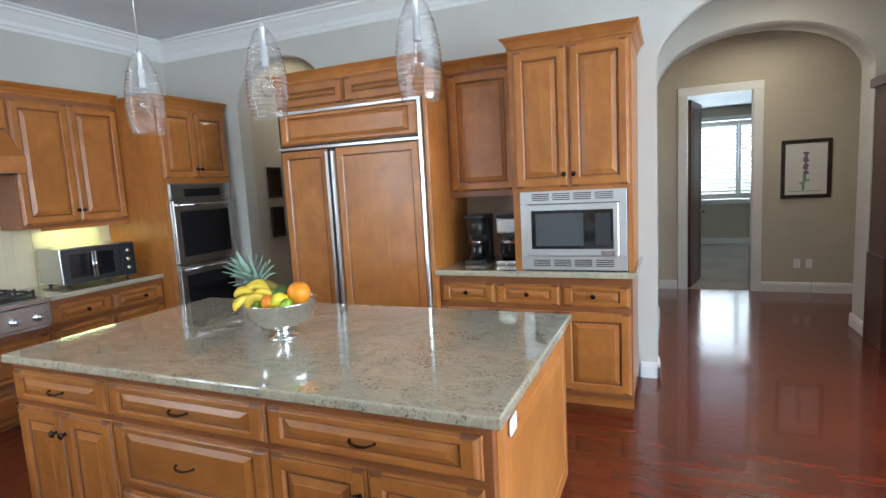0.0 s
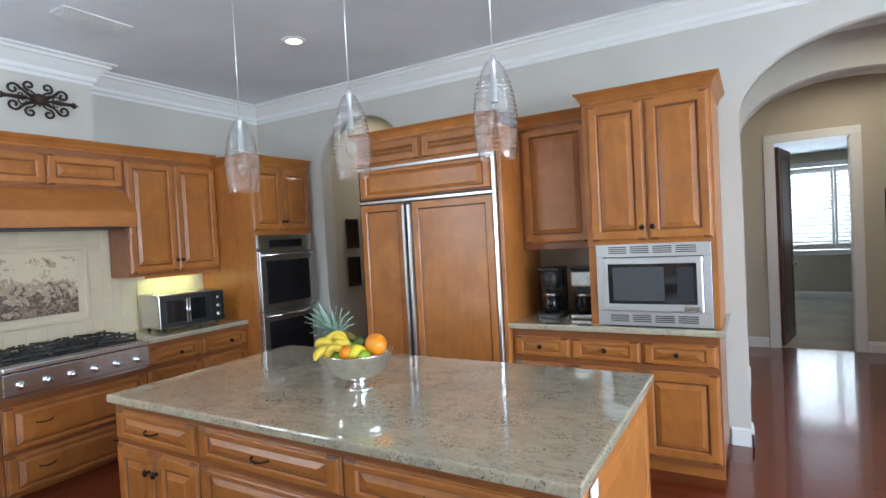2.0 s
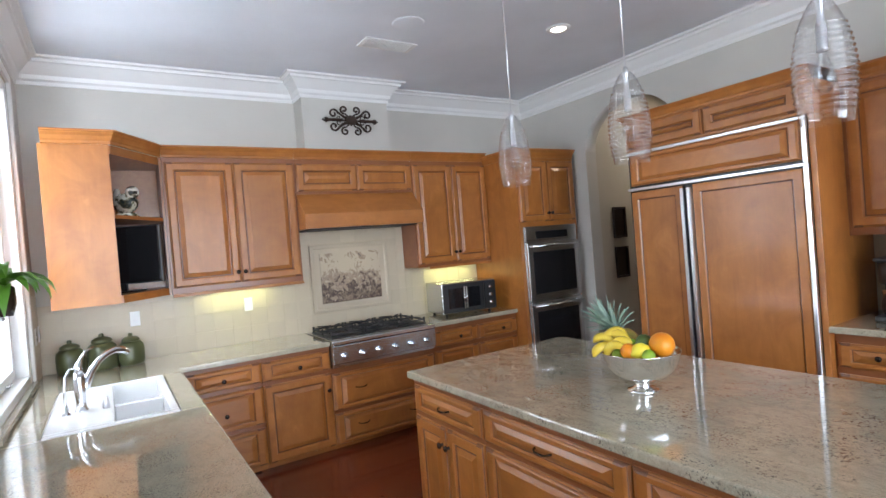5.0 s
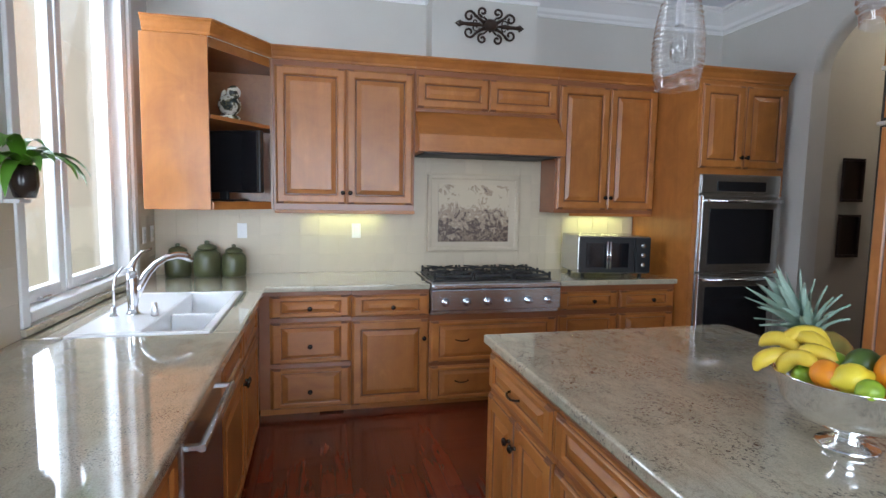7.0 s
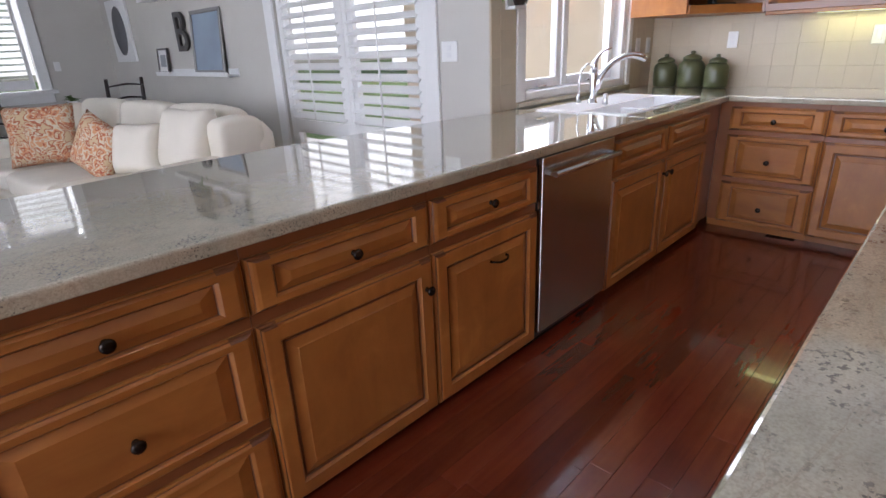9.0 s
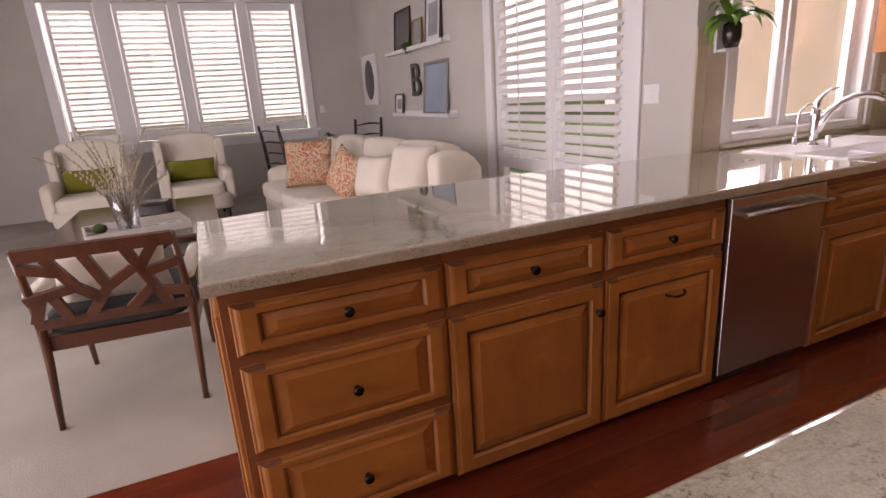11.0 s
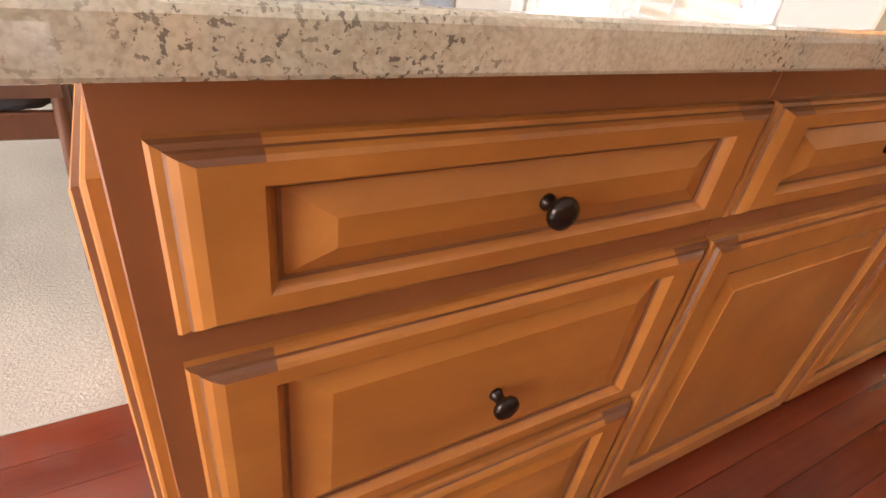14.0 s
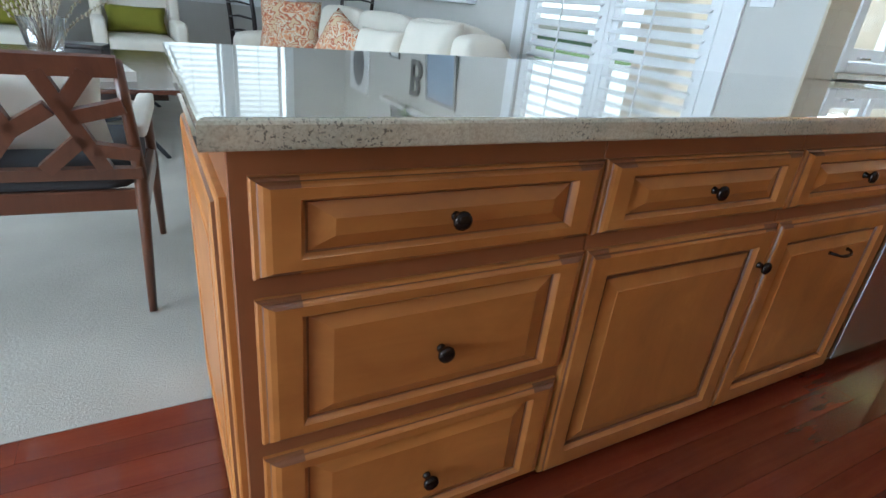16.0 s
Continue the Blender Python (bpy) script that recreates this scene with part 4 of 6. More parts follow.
part("end_panel", rings_panel(bmesh.new(), 1.15, 0.79, ((0, 0), (0, 0.004), (0.07, 0.004), (0.075, 0.010), (0.085, 0.010), (0.09, 0.005), (0.12, 0.012), (0.13, 0.012))), MAPLE, c, loc=pose(isl_x1 + 1.097, 0.03, 0.07, 0, 0, 90))
part("outlet_plate", boxes((0.882, 0.887, 0.14, 0.22, 0.78, 0.84), bev=0.001), WHITE, c, "white outlet plate")
ic = thing("island_counter", (0, 0, 0), "polished speckled granite island top with a rounded edge", "counter")
counter("slab", slab([(-2.676, 1.087), (-0.192, 1.087), (-0.192, 2.356), (-2.676, 2.356)], CT), ic, "", GRANITE_ISLAND)

# pendants
def pendant(m):
    p = thing("pendant_lamp", m, "clear ribbed blown-glass pendant lamp over the island", "pendant lamp", "pendant lamps over the island")
    top = CE - 1.965
    part("canopy", lathe(((0, top), (0.06, top), (0.06, top - 0.012), (0.02, top - 0.03), (0, top - 0.03)), 20), STEEL, p)
    bm = bmesh.new()
    tube(bm, [(0, 0, 0.42), (0, 0, top - 0.02)], 0.0035, 8)
    part("stem", bm, BRIGHTSTEEL, p)
    part("socket", lathe(((0, 0.44), (0.010, 0.44), (0.014, 0.425), (0.018, 0.412), (0.012, 0.40), (0.011, 0.34), (0.016, 0.33), (0.016, 0.25), (0.019, 0.24), (0, 0.24)), 16), BRIGHTSTEEL, p)
    key = ((0, 0.078), (0.10, 0.086), (0.28, 0.095), (0.45, 0.093), (0.62, 0.084), (0.78, 0.069), (0.90, 0.048), (0.97, 0.031), (1.0, 0.013))
    prof, n = [], 84
    for i in range(n + 1):
        t = i / n
        k2 = max(k_ for k_ in range(len(key) - 1) if key[k_][0] <= t)
        u = (t - key[k2][0]) / (key[k2 + 1][0] - key[k2][0])
        r = key[k2][1] + (key[k2 + 1][1] - key[k2][1]) * u
        prof.append((r + (0.0042 * math.cos(i * math.pi * 0.5) * (0.7 + 0.3 * math.sin(i * 0.31) ** 2) if 0.05 < t < 0.80 else 0), 0.42 * t))
    part("shade", lathe(prof, 32), CLEARGLASS, p, "clear glass shade with fine level ribs")
    bulb = [(0.0, 0.10), (0.014, 0.105), (0.028, 0.125), (0.032, 0.15), (0.026, 0.185), (0.014, 0.215), (0.012, 0.24)]
    part("bulb", lathe(bulb, 16), CLEARGLASS, p)
    return p


pd = pendant(pose(-2.29, 1.72, 1.965))
for x in (-1.47, -0.68):
    copy_thing(pd, pose(x, 1.72, 1.965, 0, 0, x * 40))

# fruit bowl
BX, BY, BZ = -1.445, 1.645, 0.923
b_ = solo("fruit_bowl", lathe(((0, 0.0), (0.066, 0.0), (0.070, 0.006), (0.066, 0.012), (0.046, 0.018), (0.034, 0.030), (0.033, 0.040), (0.044, 0.050), (0.085, 0.062), (0.125, 0.085), (0.152, 0.120), (0.163, 0.160), (0.172, 0.182), (0.175, 0.186), (0.170, 0.186), (0.158, 0.160), (0.146, 0.120), (0.120, 0.090), (0.080, 0.070), (0, 0.064)), 40), BOWLSTEEL,
          "footed brushed metal bowl full of fruit on the island", "bowl", m=pose(BX, BY, BZ))


def fruit_mat(name, c, c2, r=0.4):
    m = material(name, c, r)
    n, l, b = nodes_of(m)
    v = coords(m)
    l.new(ramp(m, noise_tex(m, v, 14, 3), ((0.35, c), (0.7, c2))), b.inputs["Base Color"])
    bump(m, noise_tex(m, v, 260, 1), 0.15, 0.001)
    return m


ORANGE = fruit_mat("orange_peel", (0.80, 0.24, 0.01), (0.85, 0.32, 0.015))
LEMON = fruit_mat("lemon_peel", (0.80, 0.62, 0.03), (0.85, 0.70, 0.06))
LIME = fruit_mat("lime_peel", (0.20, 0.36, 0.02), (0.34, 0.46, 0.04))
AVOC = fruit_mat("avocado_skin", (0.04, 0.08, 0.015), (0.08, 0.14, 0.02))
BANANA = fruit_mat("banana_skin", (0.72, 0.50, 0.03), (0.80, 0.60, 0.08))
PINE = fruit_mat("pineapple_skin", (0.30, 0.16, 0.03), (0.20, 0.20, 0.04), 0.7)
PLEAF = fruit_mat("pineapple_leaf", (0.19, 0.29, 0.22), (0.32, 0.42, 0.34), 0.6)


def ball(name, r, mat, p, label, squash=(1, 1, 1), nip=0.0):
    bm = bmesh.new()
    bmesh.ops.create_uvsphere(bm, u_segments=20, v_segments=14, radius=r)
    for v in bm.verts:
        t = v.co.z / r
        v.co.x *= squash[0]
        v.co.y *= squash[1]
        v.co.z *= squash[2]
        if nip and abs(t) > 0.9:
            v.co.z += math.copysign(nip * (abs(t) - 0.9) * 10, t)
    return solo(name, bm, mat, label, "fruit", m=p, smooth=True)


for dx, dy, dz, nm, r, mt, lb, nip, rot in (
        (0.125, -0.015, 0.228, "orange", 0.054, ORANGE, "round orange at the rim of the fruit bowl", 0, 0), (0.02, -0.105, 0.200, "orange", 0.036, ORANGE, "small orange in the front of the fruit bowl", 0, 30),
        (0.07, -0.09, 0.205, "lemon", 0.036, LEMON, "yellow lemon in the fruit bowl", 0.008, 70), (-0.005, -0.055, 0.215, "lime", 0.030, LIME, "green lime in the fruit bowl", 0.005, 60),
        (0.115, -0.095, 0.193, "lime", 0.026, LIME, "green lime at the rim of the bowl", 0.004, 80), (0.085, 0.005, 0.232, "lime", 0.030, LIME, "lime behind the lemon", 0.004, 50),
        (0.045, -0.03, 0.232, "avocado", 0.034, AVOC, "dark green avocado in the fruit bowl", 0.01, 75), (0.05, 0.09, 0.19, "orange", 0.045, ORANGE, "orange at the back of the bowl", 0, 0),
        (-0.09, 0.05, 0.19, "lemon", 0.036, LEMON, "lemon under the bananas", 0.008, 60), (0.0, 0.0, 0.15, "orange", 0.05, ORANGE, "orange in the middle of the bowl", 0, 0), (0.07, 0.0, 0.165, "orange", 0.045, ORANGE, "orange under the limes", 0, 0),
        (-0.04, -0.10, 0.175, "lime", 0.03, LIME, "lime under the bananas", 0.004, 40)):
    ball(nm, r, mt, pose(BX + dx, BY + dy, BZ + dz, rot, 20, rot * 2), lb, (1, 1, 1.06 if nip else 0.96), nip)
for al, dp, hz, ti, tu in ((-0.175, -0.035, 0.214, -8, 62), (-0.160, 0.005, 0.247, 12, 22), (-0.118, 0.012, 0.272, -14, 50), (-0.082, -0.014, 0.258, 28, 12), (-0.058, -0.048, 0.232, 34, 34), (-0.128, -0.062, 0.222, -22, 8)):
    bm = bmesh.new()
    pts, rr = [], []
    for k_ in range(12):
        t = k_ / 11
        a = radians(-76 + 152 * t)
        pts.append((0.052 * math.sin(a), 0, -0.052 * (1 - math.cos(a))))
        rr.append(0.0200 * min(1, 0.30 + 3.6 * t, 0.22 + 3.0 * (1 - t)))
    tube(bm, pts, rr, 7)
    ba = solo("banana", bm, BANANA, "ripe yellow banana in a bunch over the bowl rim", "fruit", m=pose(BX + 0.70 * al - 0.65 * dp, BY + 0.60 * al + 0.76 * dp, BZ + hz, 0, ti, tu), group="bunch of bananas")
pa = thing("pineapple", pose(BX - 0.09, BY + 0.04, BZ + 0.205, 0, -44, 20), "pineapple lying in the bowl with its grey-green crown up", "fruit")
bm = lathe(((0, -0.06), (0.035, -0.05), (0.05, -0.02), (0.052, 0.02), (0.042, 0.05), (0.02, 0.065), (0, 0.066)), 18)
part("fruit_body", bm, PINE, pa)
bm = bmesh.new()
rnd = random.Random(4)
for i in range(46):
    ring = i / 46
    az = i * 2.399963
    tilt = radians(58 - 50 * ring + rnd.uniform(-6, 6))
    ln = 0.09 + 0.10 * ring + rnd.uniform(-0.015, 0.015)
    wd = 0.019
    prev = None
    for s in range(6):
        t = s / 5
        tt = tilt + 0.5 * t * (1 - ring)
        rad = ln * t * math.sin(tt)
        zz = 0.055 + 0.03 * ring + ln * t * math.cos(tt)
        w_ = wd * (1 - t) ** 0.7 + 0.0006
        px, py = math.cos(az), math.sin(az)
        a_, b2, c_ = bm.verts.new((px * rad - py * w_, py * rad + px * w_, zz + 0.003)), bm.verts.new((px * rad, py * rad, zz - 0.002)), bm.verts.new((px * rad + py * w_, py * rad - px * w_, zz + 0.003))
        if prev:
            bm.faces.new((prev[0], prev[1], b2, a_)), bm.faces.new((prev[1], prev[2], c_, b2))
        prev = (a_, b2, c_)
part("crown", bm, PLEAF, pa, "spiky grey-green leaves")

# ceiling fittings
cans = [(-2.86, 2.76), (-0.9, 2.9), (-2.9, 0.3), (-0.9, 0.5)]
for i, (x, y) in enumerate(cans):
    q = thing("downlight", (x, y, CE), "round white recessed ceiling light, lit", "ceiling light", "recessed ceiling lights")
    part("trim_ring", lathe(((0.062, -0.012), (0.066, -0.014), (0.092, -0.008), (0.095, -0.001), (0.062, -0.001)), 28), WHITE, q)
    part("lamp_face", lathe(((0, -0.004), (0.061, -0.004)), 24), BULB, q, "glowing lamp face")
    lamp("downlight_lamp", "SPOT", look((x, y, CE - 0.03), (x, y + 0.001, 0)), 14, (1, 0.9, 0.76), 0.06)
v_ = thing("ceiling_vent", pose(-3.62, 1.64, CE, 0, 0, 90) @ Matrix.Diagonal((1.18, 0.56, 1, 1)), "white slatted air vent in the ceiling", "air vent")
part("frame", boxes((-0.19, 0.19, -0.16, -0.135, -0.012, -0.001), (-0.19, 0.19, 0.135, 0.16, -0.012, -0.001), (-0.19, -0.165, -0.134, 0.134, -0.012, -0.001), (0.165, 0.19, -0.134, 0.134, -0.012, -0.001)), WHITE, v_)
for i in range(9):
    part("slat", boxes((-0.164, 0.164, -0.005, 0.005, -0.012, -0.002)), WHITE, v_, loc=pose(0, -0.12 + i * 0.03, 0, 0, 0, 0))
part("dark_duct", boxes((-0.164, 0.164, -0.134, 0.134, -0.0018, -0.001)), BLACK, v_)
s2 = thing("ceiling_speaker", (-3.20, 1.60, CE), "round flush ceiling speaker, off-white", "speaker")
part("grille", lathe(((0, -0.006), (0.105, -0.006), (0.115, -0.004), (0.118, -0.001)), 32), CEIL, s2)

# chimney breast with iron ornament
structure("wall_chimney", boxes((HW, -4.57, 1.22, 2.08, 2.592, CE)), WALL)
bm = bmesh.new()


def spiral(cx, cz, r0, a0, turns, sgn, n=26):
    return [(0, cx + r0 * (1 - 0.75 * t / n) * math.cos(a0 + sgn * turns * 2 * math.pi * t / n), cz + r0 * (1 - 0.75 * t / n) * math.sin(a0 + sgn * turns * 2 * math.pi * t / n)) for t in range(n + 1)]


for sx in (-1, 1):
    for sz in (-1, 1):
        tube(bm, spiral(sx * 0.15, sz * 0.055, 0.042, math.pi if sx > 0 else 0, 1.15, -sx * sz), 0.0085, 6)
        tube(bm, spiral(sx * 0.055, sz * 0.095, 0.036, -sz * math.pi / 2, 1.15, sx * sz), 0.0085, 6)
        tube(bm, spiral(sx * 0.105, sz * 0.02, 0.028, 0, 1.0, sx), 0.005, 6)
        tube(bm, [(0, 0, 0), (0, sx * 0.03, sz * 0.045), (0, sx * 0.05, sz * 0.06)], 0.007, 6)
    tube(bm, [(0, 0, 0), (0, sx * 0.12, 0), (0, sx * 0.235, 0)], [0.012, 0.007, 0.004], 6)
    tube(bm, [(0, sx * 0.215, -0.022), (0, sx * 0.25, 0), (0, sx * 0.215, 0.022)], 0.006, 6)
for k_ in range(8):
    a = k_ * math.pi / 4
    tube(bm, [(0.006, 0.01 * math.cos(a), 0.01 * math.sin(a)), (0.012, 0.045 * math.cos(a), 0.035 * math.sin(a)), (0.0, 0.065 * math.cos(a), 0.05 * math.sin(a))], [0.006, 0.013, 0.002], 6)
tube(bm, [(0.0, -0.045, 0), (0.016, -0.02, 0), (0.018, 0.02, 0), (0.0, 0.045, 0)], [0.012, 0.042, 0.042, 0.012], 10)
for sx in (-1, 1):
    for k_ in (-1, 1):
        tube(bm, [(0.004, sx * 0.03, k_ * 0.012), (0.008, sx * 0.085, k_ * 0.045), (0.002, sx * 0.145, k_ * 0.096)], [0.016, 0.009, 0.007], 8)
    tube(bm, [(0.004, sx * 0.06, 0), (0.008, sx * 0.10, 0), (0.006, sx * 0.19, 0), (0.004, sx * 0.225, 0)], [0.006, 0.016, 0.013, 0.022], 8)
solo("iron_wall_ornament", bm, material("rusty_iron", (0.045, 0.026, 0.017), 0.5, 0.4), "dark scrolled iron ornament hung above the range hood", "wall decoration", m=pose(-4.553, 1.68, 2.885) @ Matrix.Diagonal((1, 1.12, 1.08, 1)))

# ---------- windows, shutters ----------


def shutter_bank(name, m, panels, z0, z1, label, frame_w=0.09, louvre=0.089, open_deg=18, mid=None):
    """Local x along, y = 0 the room side. panels: (x0, x1)."""
    t = thing(name, m, label, "window shutters")
    for x0, x1 in panels:
        st = 0.048
        cuts = [z0, z1] if mid is None else [z0, mid, z1]
        bs = [(x0, x0 + st, 0, 0.03, z0, z1), (x1 - st, x1, 0, 0.03, z0, z1)]
        for i, zc in enumerate(cuts):
            h = 0.11
            a = zc if i == 0 else (zc - h if i == len(cuts) - 1 else zc - h / 2)
            bs.append((x0 + st, x1 - st, 0, 0.03, a, a + h))
        pn = part("shutter_panel", boxes(*bs, bev=0.002), WHITE, t)
        bars = []
        for a, b in zip(cuts, cuts[1:]):
            lo, hi = a + (0.11 if a == z0 else 0.055), b - (0.11 if b == z1 else 0.055)
            n = max(1, int((hi - lo) / 0.076))
            step = (hi - lo) / n
            for i in range(n):
                bm = bmesh.new()
                bmesh.ops.create_cube(bm, size=1, matrix=Matrix.Diagonal((x1 - x0 - 2 * st - 0.004, 0.085, 0.009, 1)))
                part("louvre", bm, WHITE, pn, loc=pose((x0 + x1) / 2, 0.016, lo + step * (i + 0.5), open_deg))
            bars.append(((x0 + x1) / 2 - 0.005, (x0 + x1) / 2 + 0.005, -0.042, -0.032, lo, hi))
        part("tilt_rod", boxes(*bars), WHITE, pn)
    return t


def casing(name, bs):
    return structure(name, boxes(*bs, bev=0.006, seg=2), WHITE)


# family room window wall
Y = FWY
xs = [(-1.71, -1.06), (-0.89, -0.14), (0.03, 0.71), (0.94, 1.52)]
casing("window_trim_family", [(-1.88, 1.69, Y, Y + 0.03, 2.86, 2.98), (-1.88, -1.76, Y, Y + 0.03, 0.97, 2.859), (1.57, 1.69, Y, Y + 0.03, 0.97, 2.859), (-1.93, 1.74, Y, Y + 0.07, 0.92, 0.969), (-1.88, 1.69, Y, Y + 0.02, 0.81, 0.919),
                              (-1.05, -0.90, Y - 0.10, Y + 0.02, 0.97, 2.86), (-0.13, 0.02, Y - 0.10, Y + 0.02, 0.97, 2.86), (0.72, 0.93, Y - 0.10, Y + 0.02, 0.97, 2.86)])
shutter_bank("window_1", pose(0, Y - 0.02, 0, 0, 0, 180), [(-b, -a) for a, b in xs], 0.99, 2.85, "white plantation shutters with open louvres in the wide window", open_deg=-14)
structure("window_pane", boxes((-1.76, 1.57, Y - 0.13, Y - 0.124, 0.97, 2.86)), PANE).visible_shadow = False
# french doors
casing("door_trim_family", [(-2.67, -2.645, -3.23, -3.10, 0, 2.439), (-2.67, -2.645, -1.34, -1.23, 0, 2.439), (-2.67, -2.645, -3.23, -1.23, 2.44, 2.56)])
for i, (ya, yb) in enumerate(((-3.09, -2.2025), (-2.1975, -1.35))):
    dr = thing("french_door", pose(-2.73, yb, 0, 0, 0, -90), "white glazed garden door with louvred shutter, closed", "door", "garden doors")
    w_ = yb - ya
    part("door_frame", boxes((0, 0.10, 0, 0.045, 0.01, 2.43), (w_ - 0.10, w_, 0, 0.045, 0.01, 2.43), (0.101, w_ - 0.101, 0, 0.045, 0.01, 0.25), (0.101, w_ - 0.101, 0, 0.045, 2.31, 2.43), bev=0.003), WHITE, dr)
    g_ = part("glass_pane", boxes((0.101, w_ - 0.101, 0.02, 0.026, 0.251, 2.309)), PANE, dr)
    g_.visible_shadow = False
shutter_bank("door_shutters", pose(-2.678, 0, 0, 0, 0, 90), [(-3.06, -2.202), (-2.198, -1.37)], 0.655, 2.34, "white louvred shutters on the garden doors", open_deg=30)
# sink window
Z0, Z1 = 0.96, 2.95
casing("window_trim_sink", [(-4.34, -4.28, -1.00, WS - 0.005, Z0, Z1), (-3.03, -2.97, -1.00, WS - 0.005, Z0, Z1), (-4.279, -3.031, -1.00, WS - 0.005, Z0, Z0 + 0.05), (-4.279, -3.031, -1.00, WS - 0.005, Z1 - 0.06, Z1),
                            (-2.97, -2.91, WS, WS + 0.02, Z0, Z1 + 0.06), (-4.40, -4.34, WS, WS + 0.02, Z0, Z1 + 0.06), (-4.339, -2.971, WS, WS + 0.02, Z1, Z1 + 0.06)])
for x0, x1 in ((-4.275, -3.565), (-3.545, -3.035)):
    cs = thing("casement_window", (x0, -0.97, Z0 + 0.055), "white casement window with clear glass above the sink", "window", "sink window sashes")
    w_ = x1 - x0
    part("sash", boxes((0, 0.06, 0, 0.05, 0, 1.87), (w_ - 0.06, w_, 0, 0.05, 0, 1.87), (0.061, w_ - 0.061, 0, 0.05, 0, 0.06), (0.061, w_ - 0.061, 0, 0.05, 1.81, 1.87), bev=0.003), WHITE, cs)
    pn = part("pane", boxes((0.061, w_ - 0.061, 0.018, 0.024, 0.061, 1.809)), PANE, cs)
    pn.visible_shadow = False
    part("crank", boxes((w_ / 2 - 0.05, w_ / 2 + 0.05, 0.051, 0.075, 0.004, 0.02), bev=0.004), CHROME, cs)
structure("window_sill_sink", boxes((-4.40, -2.91, -1.03, WS + 0.03, 0.926, 0.958), bev=0.004), GRANITE)
# bedroom window
casing("window_trim_bedroom", [(-0.30, 2.05, 12.47, 12.5, 2.61, 2.70), (-0.30, 2.05, 12.47, 12.5, 0.86, 0.959), (1.95, 2.05, 12.47, 12.5, 0.96, 2.609), (-0.30, -0.2, 12.47, 12.5, 0.96, 2.609)])
shutter_bank("window_2", pose(0, 12.505, 0), [(-0.18, 0.70), (0.705, 1.612), (1.617, 1.94)], 0.97, 2.60, "white louvred shutters in the bedroom window", open_deg=-30)
# outdoors seen through glass
structure("backdrop_south", boxes((-30, 30, -24.1, -24, 0.9, 16)), BACKDROP)
structure("backdrop_west", boxes((-22.1, -22, -23.9, 10, 0.2, 16)), BACKDROP)
structure("backdrop_north", boxes((-10, 12, 18, 18.1, -0.3, 12)), BACKDROP)
solo("neighbour_wall", boxes((-14, -5.2, -4.3, -4.1, -0.3, 5.5)), plaster("peach_stucco", (0.86, 0.74, 0.60), 0.9), "peach stucco wall of the neighbouring house", "wall")

# hall door
casing("door_trim_hall", [(0.379, 0.49, 7.50, 7.53, 0, 2.58), (1.255, 1.365, 7.50, 7.53, 0, 2.58), (0.379, 1.365, 7.50, 7.53, 2.581, 2.685), (0.481, 0.50, 7.531, 7.65, 0, 2.58), (1.245, 1.264, 7.531, 7.65, 0, 2.58), (0.481, 1.264, 7.531, 7.65, 2.581, 2.599)])
dr = thing("door_1", pose(0.505, 7.66, 0.005, 0, 0, 78), "dark brown panelled door standing open into the bedroom", "door")
part("leaf", rings_panel(bmesh.new(), 0.78, 2.54, ((0, 0), (0, 0.04), (0.11, 0.04), (0.12, 0.034), (0.14, 0.034), (0.16, 0.04))), MAHOGANY, dr)
part("door_handle", lathe(((0, 0), (0.025, 0), (0.025, 0.006), (0.008, 0.012), (0.008, 0.04), (0.024, 0.045), (0.024, 0.06), (0, 0.064)), 14), CHROME, dr, loc=pose(0.71, -0.04, 1.0, 90))

# ---------- framed pictures ----------


def framed(name, m, w, h, frame_mat, label, mat_w=0.06, art=None, fr=0.03, depth=0.02):
    """Faces -y; hung by its lower-left corner."""
    f = thing(name, m, label, "picture")
    part("frame", boxes((0, w, -depth, 0, 0, fr), (0, w, -depth, 0, h - fr, h), (0, fr, -depth, 0, fr + 0.0005, h - fr - 0.0005), (w - fr, w, -depth, 0, fr + 0.0005, h - fr - 0.0005), bev=0.003), frame_mat, f)
    part("mount", boxes((fr + 0.0005, w - fr - 0.0005, -0.008, -0.002, fr + 0.0005, h - fr - 0.0005)), WHITE if mat_w else (art or BLACK), f)
    if mat_w:
        part("print", boxes((fr + mat_w, w - fr - mat_w, -0.0095, -0.0082, fr + mat_w, h - fr - mat_w)), art or GREYART, f)
    return f


GREYART = plaster("grey_print", (0.30, 0.32, 0.34), 0.5, 0.8)
PAPER = plaster("paper", (0.74, 0.73, 0.70), 0.7, 0.05)
LAV = material("lavender_ink", (0.16, 0.10, 0.22), 0.7)
GRN = material("green_ink", (0.18, 0.36, 0.20), 0.7)
p = framed("flower_drawing", pose(1.562, 7.527, 1.197), 0.53, 0.722, DARKWOOD, "black framed drawing of a purple flower on white paper", 0.0, PAPER, 0.045)
bm = bmesh.new()
for i in range(9):
    box(bm, 0.24 + 0.012 * math.sin(i * 2), 0.285 + 0.01 * math.cos(i * 2.4), -0.0095, -0.0085, 0.30 + i * 0.03, 0.327 + i * 0.03)
part("petals", bm, LAV, p)
part("stalk", boxes((0.225, 0.255, -0.0095, -0.0085, 0.10, 0.20), (0.235, 0.27, -0.0095, -0.0085, 0.201, 0.299), (0.20, 0.224, -0.0095, -0.0085, 0.18, 0.20), (0.271, 0.31, -0.0095, -0.0085, 0.21, 0.23), (0.08, 0.44, -0.0095, -0.0085, 0.085, 0.093)), GRN, p)
